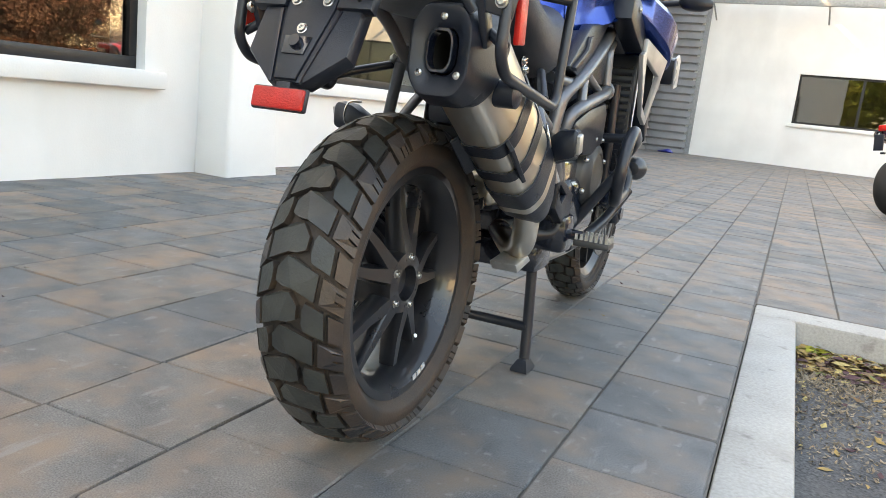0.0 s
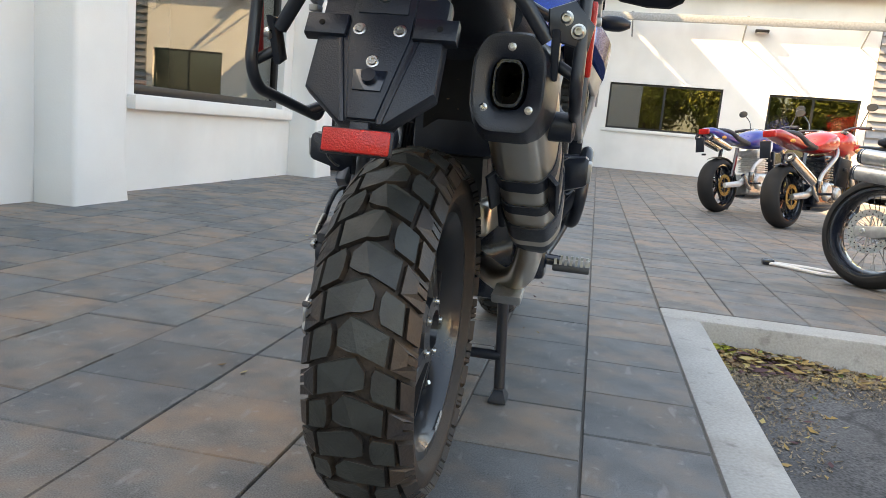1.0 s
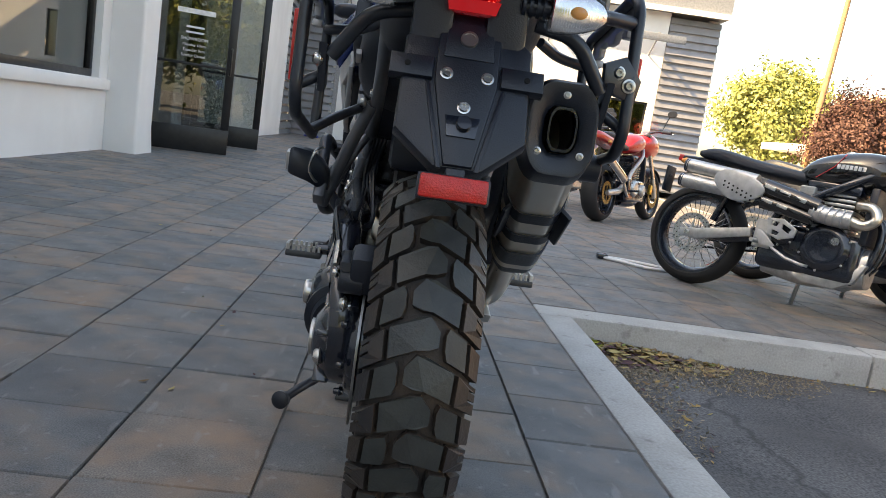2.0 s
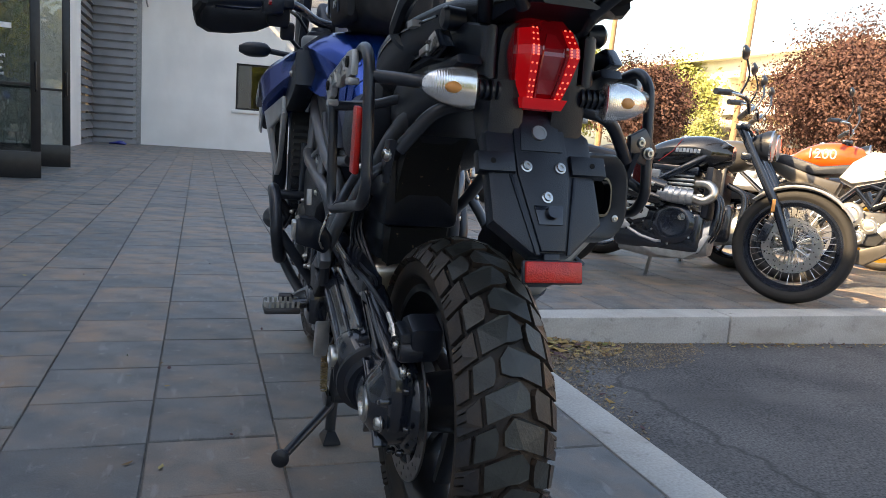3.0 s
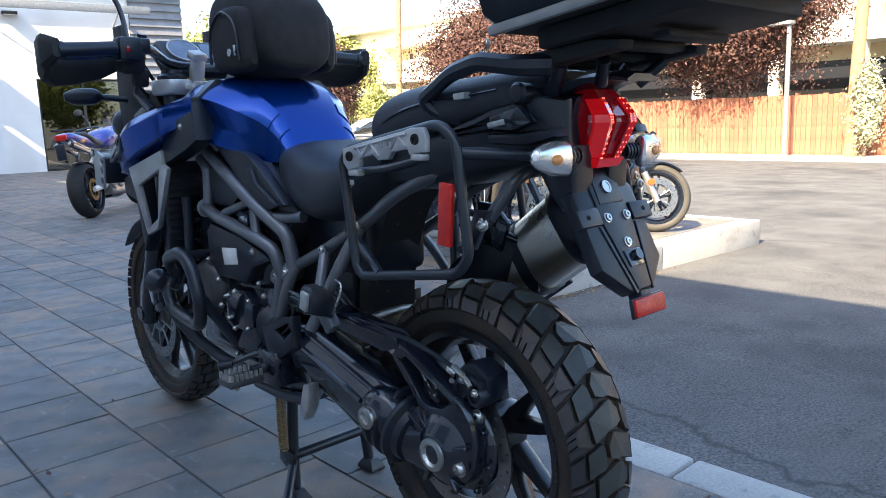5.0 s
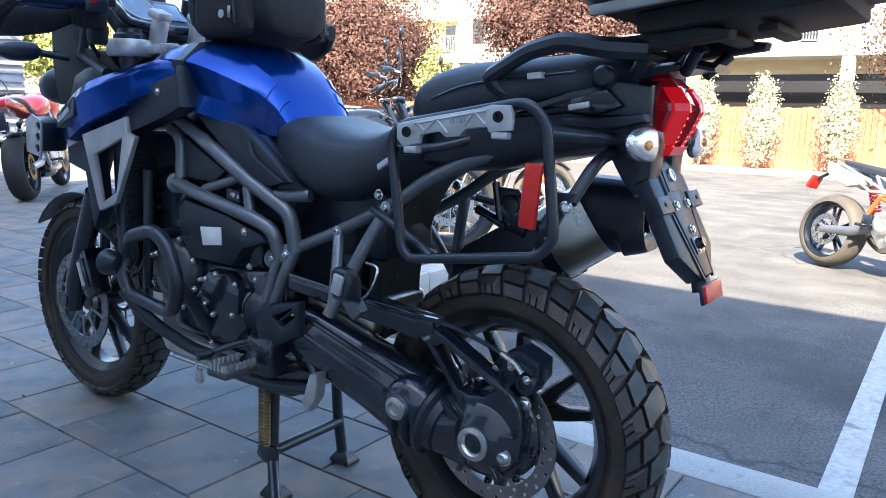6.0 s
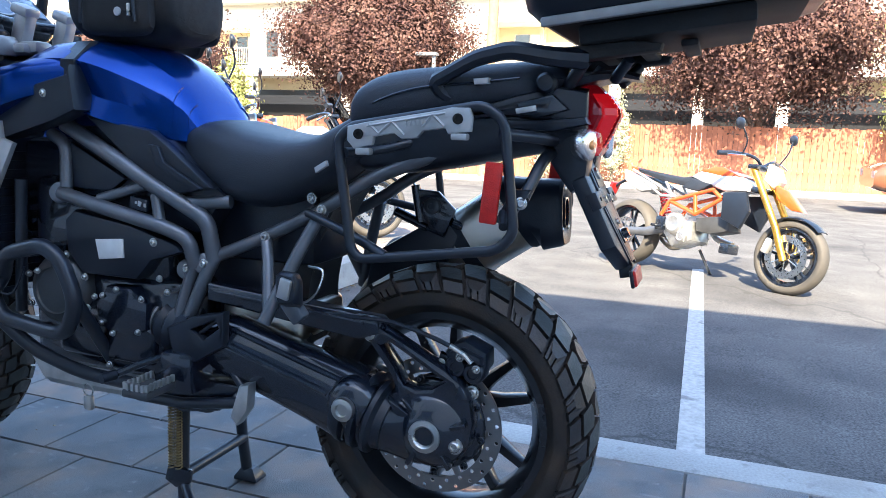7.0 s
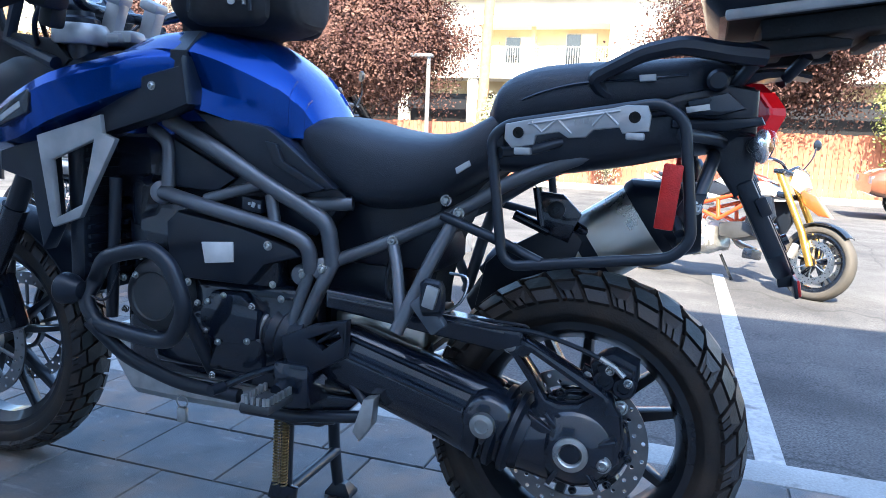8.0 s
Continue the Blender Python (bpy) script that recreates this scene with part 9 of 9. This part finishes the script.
# a cable lock and a crumpled cloth by the scrambler
lock = thing("cable_lock", "pale coiled cable lock lying on the pavers", "lock", pose(1.62, 3.62, 0.0))
part("cable", sweep(curve_points([(-0.2, 0.1, 0.012), (0.0, 0.05, 0.012), (0.2, -0.1, 0.012), (0.05, -0.16, 0.012), (-0.12, 0.0, 0.012), (-0.22, 0.08, 0.012)], 6), 0.011, 8), WHITE_PAINT, lock)
part("lock_body", box(-0.25, -0.18, 0.06, 0.12, 0.001, 0.035, 0.008), SATIN, lock)
rag = thing("cloth", "crumpled blue cloth at the foot of the shutter", "cloth", pose(-2.35, 18.7, 0.0))
part("folds", moved(hull(dense([(-0.2, 0.05, 0.0, 0.05), (-0.1, 0.1, 0.0, 0.1), (0.05, 0.08, 0.0, 0.07), (0.2, 0.03, 0.0, 0.04)], 3), 2.2, 14), pose(0, 0, 0, 0, 0, 70)), DEEP_BLUE, rag)
washer = thing("washer", "small steel washer on a paver", "washer", pose(-0.14, -0.42, 0.0015))
part("ring", moved(lathe([(0, 0.004), (0, 0.008), (0.0012, 0.008), (0.0012, 0.004)], 16, closed=True), pose(0, 0, 0, 0, -90)), BOLT, washer)

# shop fittings behind the glass
counter = thing("display_counter", "orange display counter inside the shop window", "counter", pose(-4.3, 4.9, 0))
part("body", box(-0.3, 0.3, -0.5, 0.5, 0, 0.85, 0.01), ORANGE, counter)
part("top", box(-0.33, 0.33, -0.53, 0.53, 0.85, 0.9, 0.01), DARK_FRAME, counter)
panel = thing("poster_stand", "dark green poster stand with white lettering bars", "poster stand", pose(-4.6, 6.2, 0.0))
part("board", box(-0.03, 0.03, -0.5, 0.5, 0.6, 2.4, 0.01), material("green_panel", (0.05, 0.13, 0.1), 0.5), panel)
parts("letter_bar", [box(0.031, 0.035, -0.3, 0.3 - 0.1 * k, 1.9 - 0.25 * k, 2.05 - 0.25 * k) for k in range(2)], WHITE_VINYL, panel)
shelf = thing("shelf_unit", "wooden shop shelf with boxes", "shelf", pose(-5.5, 1.0, 0))
part("frame", merge(box(-0.2, 0.2, -1.0, -0.95, 0, 2.2), box(-0.2, 0.2, 0.95, 1.0, 0, 2.2), *[box(-0.2, 0.2, -0.95, 0.95, z, z + 0.03) for z in (0.1, 0.7, 1.3, 1.9)]), POLE_WOOD, shelf, smooth=0)
for k in range(12):
    bx = thing("carton", "small carton on the shop shelf", "box", pose(-5.45, 0.2 + 0.3 * (k % 6), 0.73 + 0.6 * (k // 6)), group="shelf cartons")
    part("carton_body", box(-0.1, 0.1, -0.1, 0.1, 0, 0.2 + 0.02 * (k % 3), 0.005), (ORANGE, RED, WHITE_PAINT)[k % 3], bx)

# ---- pavers, one by one ----
def paver_mesh(w, d, name, seed):
    rng = random.Random(seed)
    g, c = 0.0021, 0.003
    bm = box(g, w - g, g, d - g, -0.06, 0.0)
    top = [f for f in bm.faces if f.normal.z > 0.9]
    r = bmesh.ops.inset_region(bm, faces=top, thickness=c, depth=0)
    for v in bm.verts:
        if v.co.z > -0.01:
            edge = min(v.co.x - g, w - g - v.co.x, v.co.y - g, d - g - v.co.y)
            v.co.z = 0.0 if edge > c * 0.5 else -0.004
            v.co.x += rng.uniform(-0.001, 0.001)
            v.co.y += rng.uniform(-0.001, 0.001)
    return bm


COLS = [-0.88 - 0.305 * k for k in range(7, 0, -1)] + [-0.88, -0.56, -0.247, 0.047, 0.327, 0.612]
SHIFT = [0.03, 0.18]
near, rest = [], []
D = 0.3
for i, (a, b) in enumerate(zip(COLS, COLS[1:])):
    off = {11: 0.15, 10: 0.0, 9: 0.15, 8: 0.04}.get(i, SHIFT[(i + 1) % 2])
    for k in range(-20, 85):
        y = off + k * D
        if i >= 3 and -0.9 < y < 8.1:
            near.append((a, b - a, y))
        else:
            rest.append((a, b - a, y, D))
for i in range(15):
    a = KX0 + i * 0.3
    off = SHIFT[i % 2]
    rest.append((a, 0.3, KY1 + 0.004, off + 7 * D - KY1 - 0.004 if off + 7 * D > KY1 + 0.02 else off + 8 * D - KY1 - 0.004))
    for k in range(7, 85):
        y = off + k * D
        if y > KY1 + 0.02:
            rest.append((a, 0.3, y, D))
shared = {}
for x, w, y in near:
    key = round(w, 3)
    if key not in shared:
        shared[key] = mesh_of(paver_mesh(w, D, "paver", len(shared)), "paver", 0)
        shared[key].materials.append(PAVER)
    ob = new("paver", shared[key])
    ob.parent = terrace
    ob.matrix_basis = pose(x, y, random.uniform(-0.0015, 0.001), random.uniform(-0.25, 0.25), random.uniform(-0.25, 0.25))
verts, faces = [], []
for x, w, y, dep in rest:
    g, c, z = 0.0021, 0.003, random.uniform(-0.0015, 0.001)
    n = len(verts)
    for inset, h in ((g, -0.03), (g, z - 0.004), (g + c, z)):
        verts += [(x + inset, y + inset, h), (x + w - inset, y + inset, h), (x + w - inset, y + dep - inset, h), (x + inset, y + dep - inset, h)]
    faces += [(n + 8, n + 9, n + 10, n + 11)]
    for r in (0, 4):
        faces += [(n + r + k, n + r + (k + 1) % 4, n + r + 4 + (k + 1) % 4, n + r + 4 + k) for k in range(4)]
me = bpy.data.meshes.new("pavers")
me.from_pydata(verts, [], faces)
me.materials.append(PAVER_REST)
tagged(new("pavers", me), kind="stuff").parent = terrace
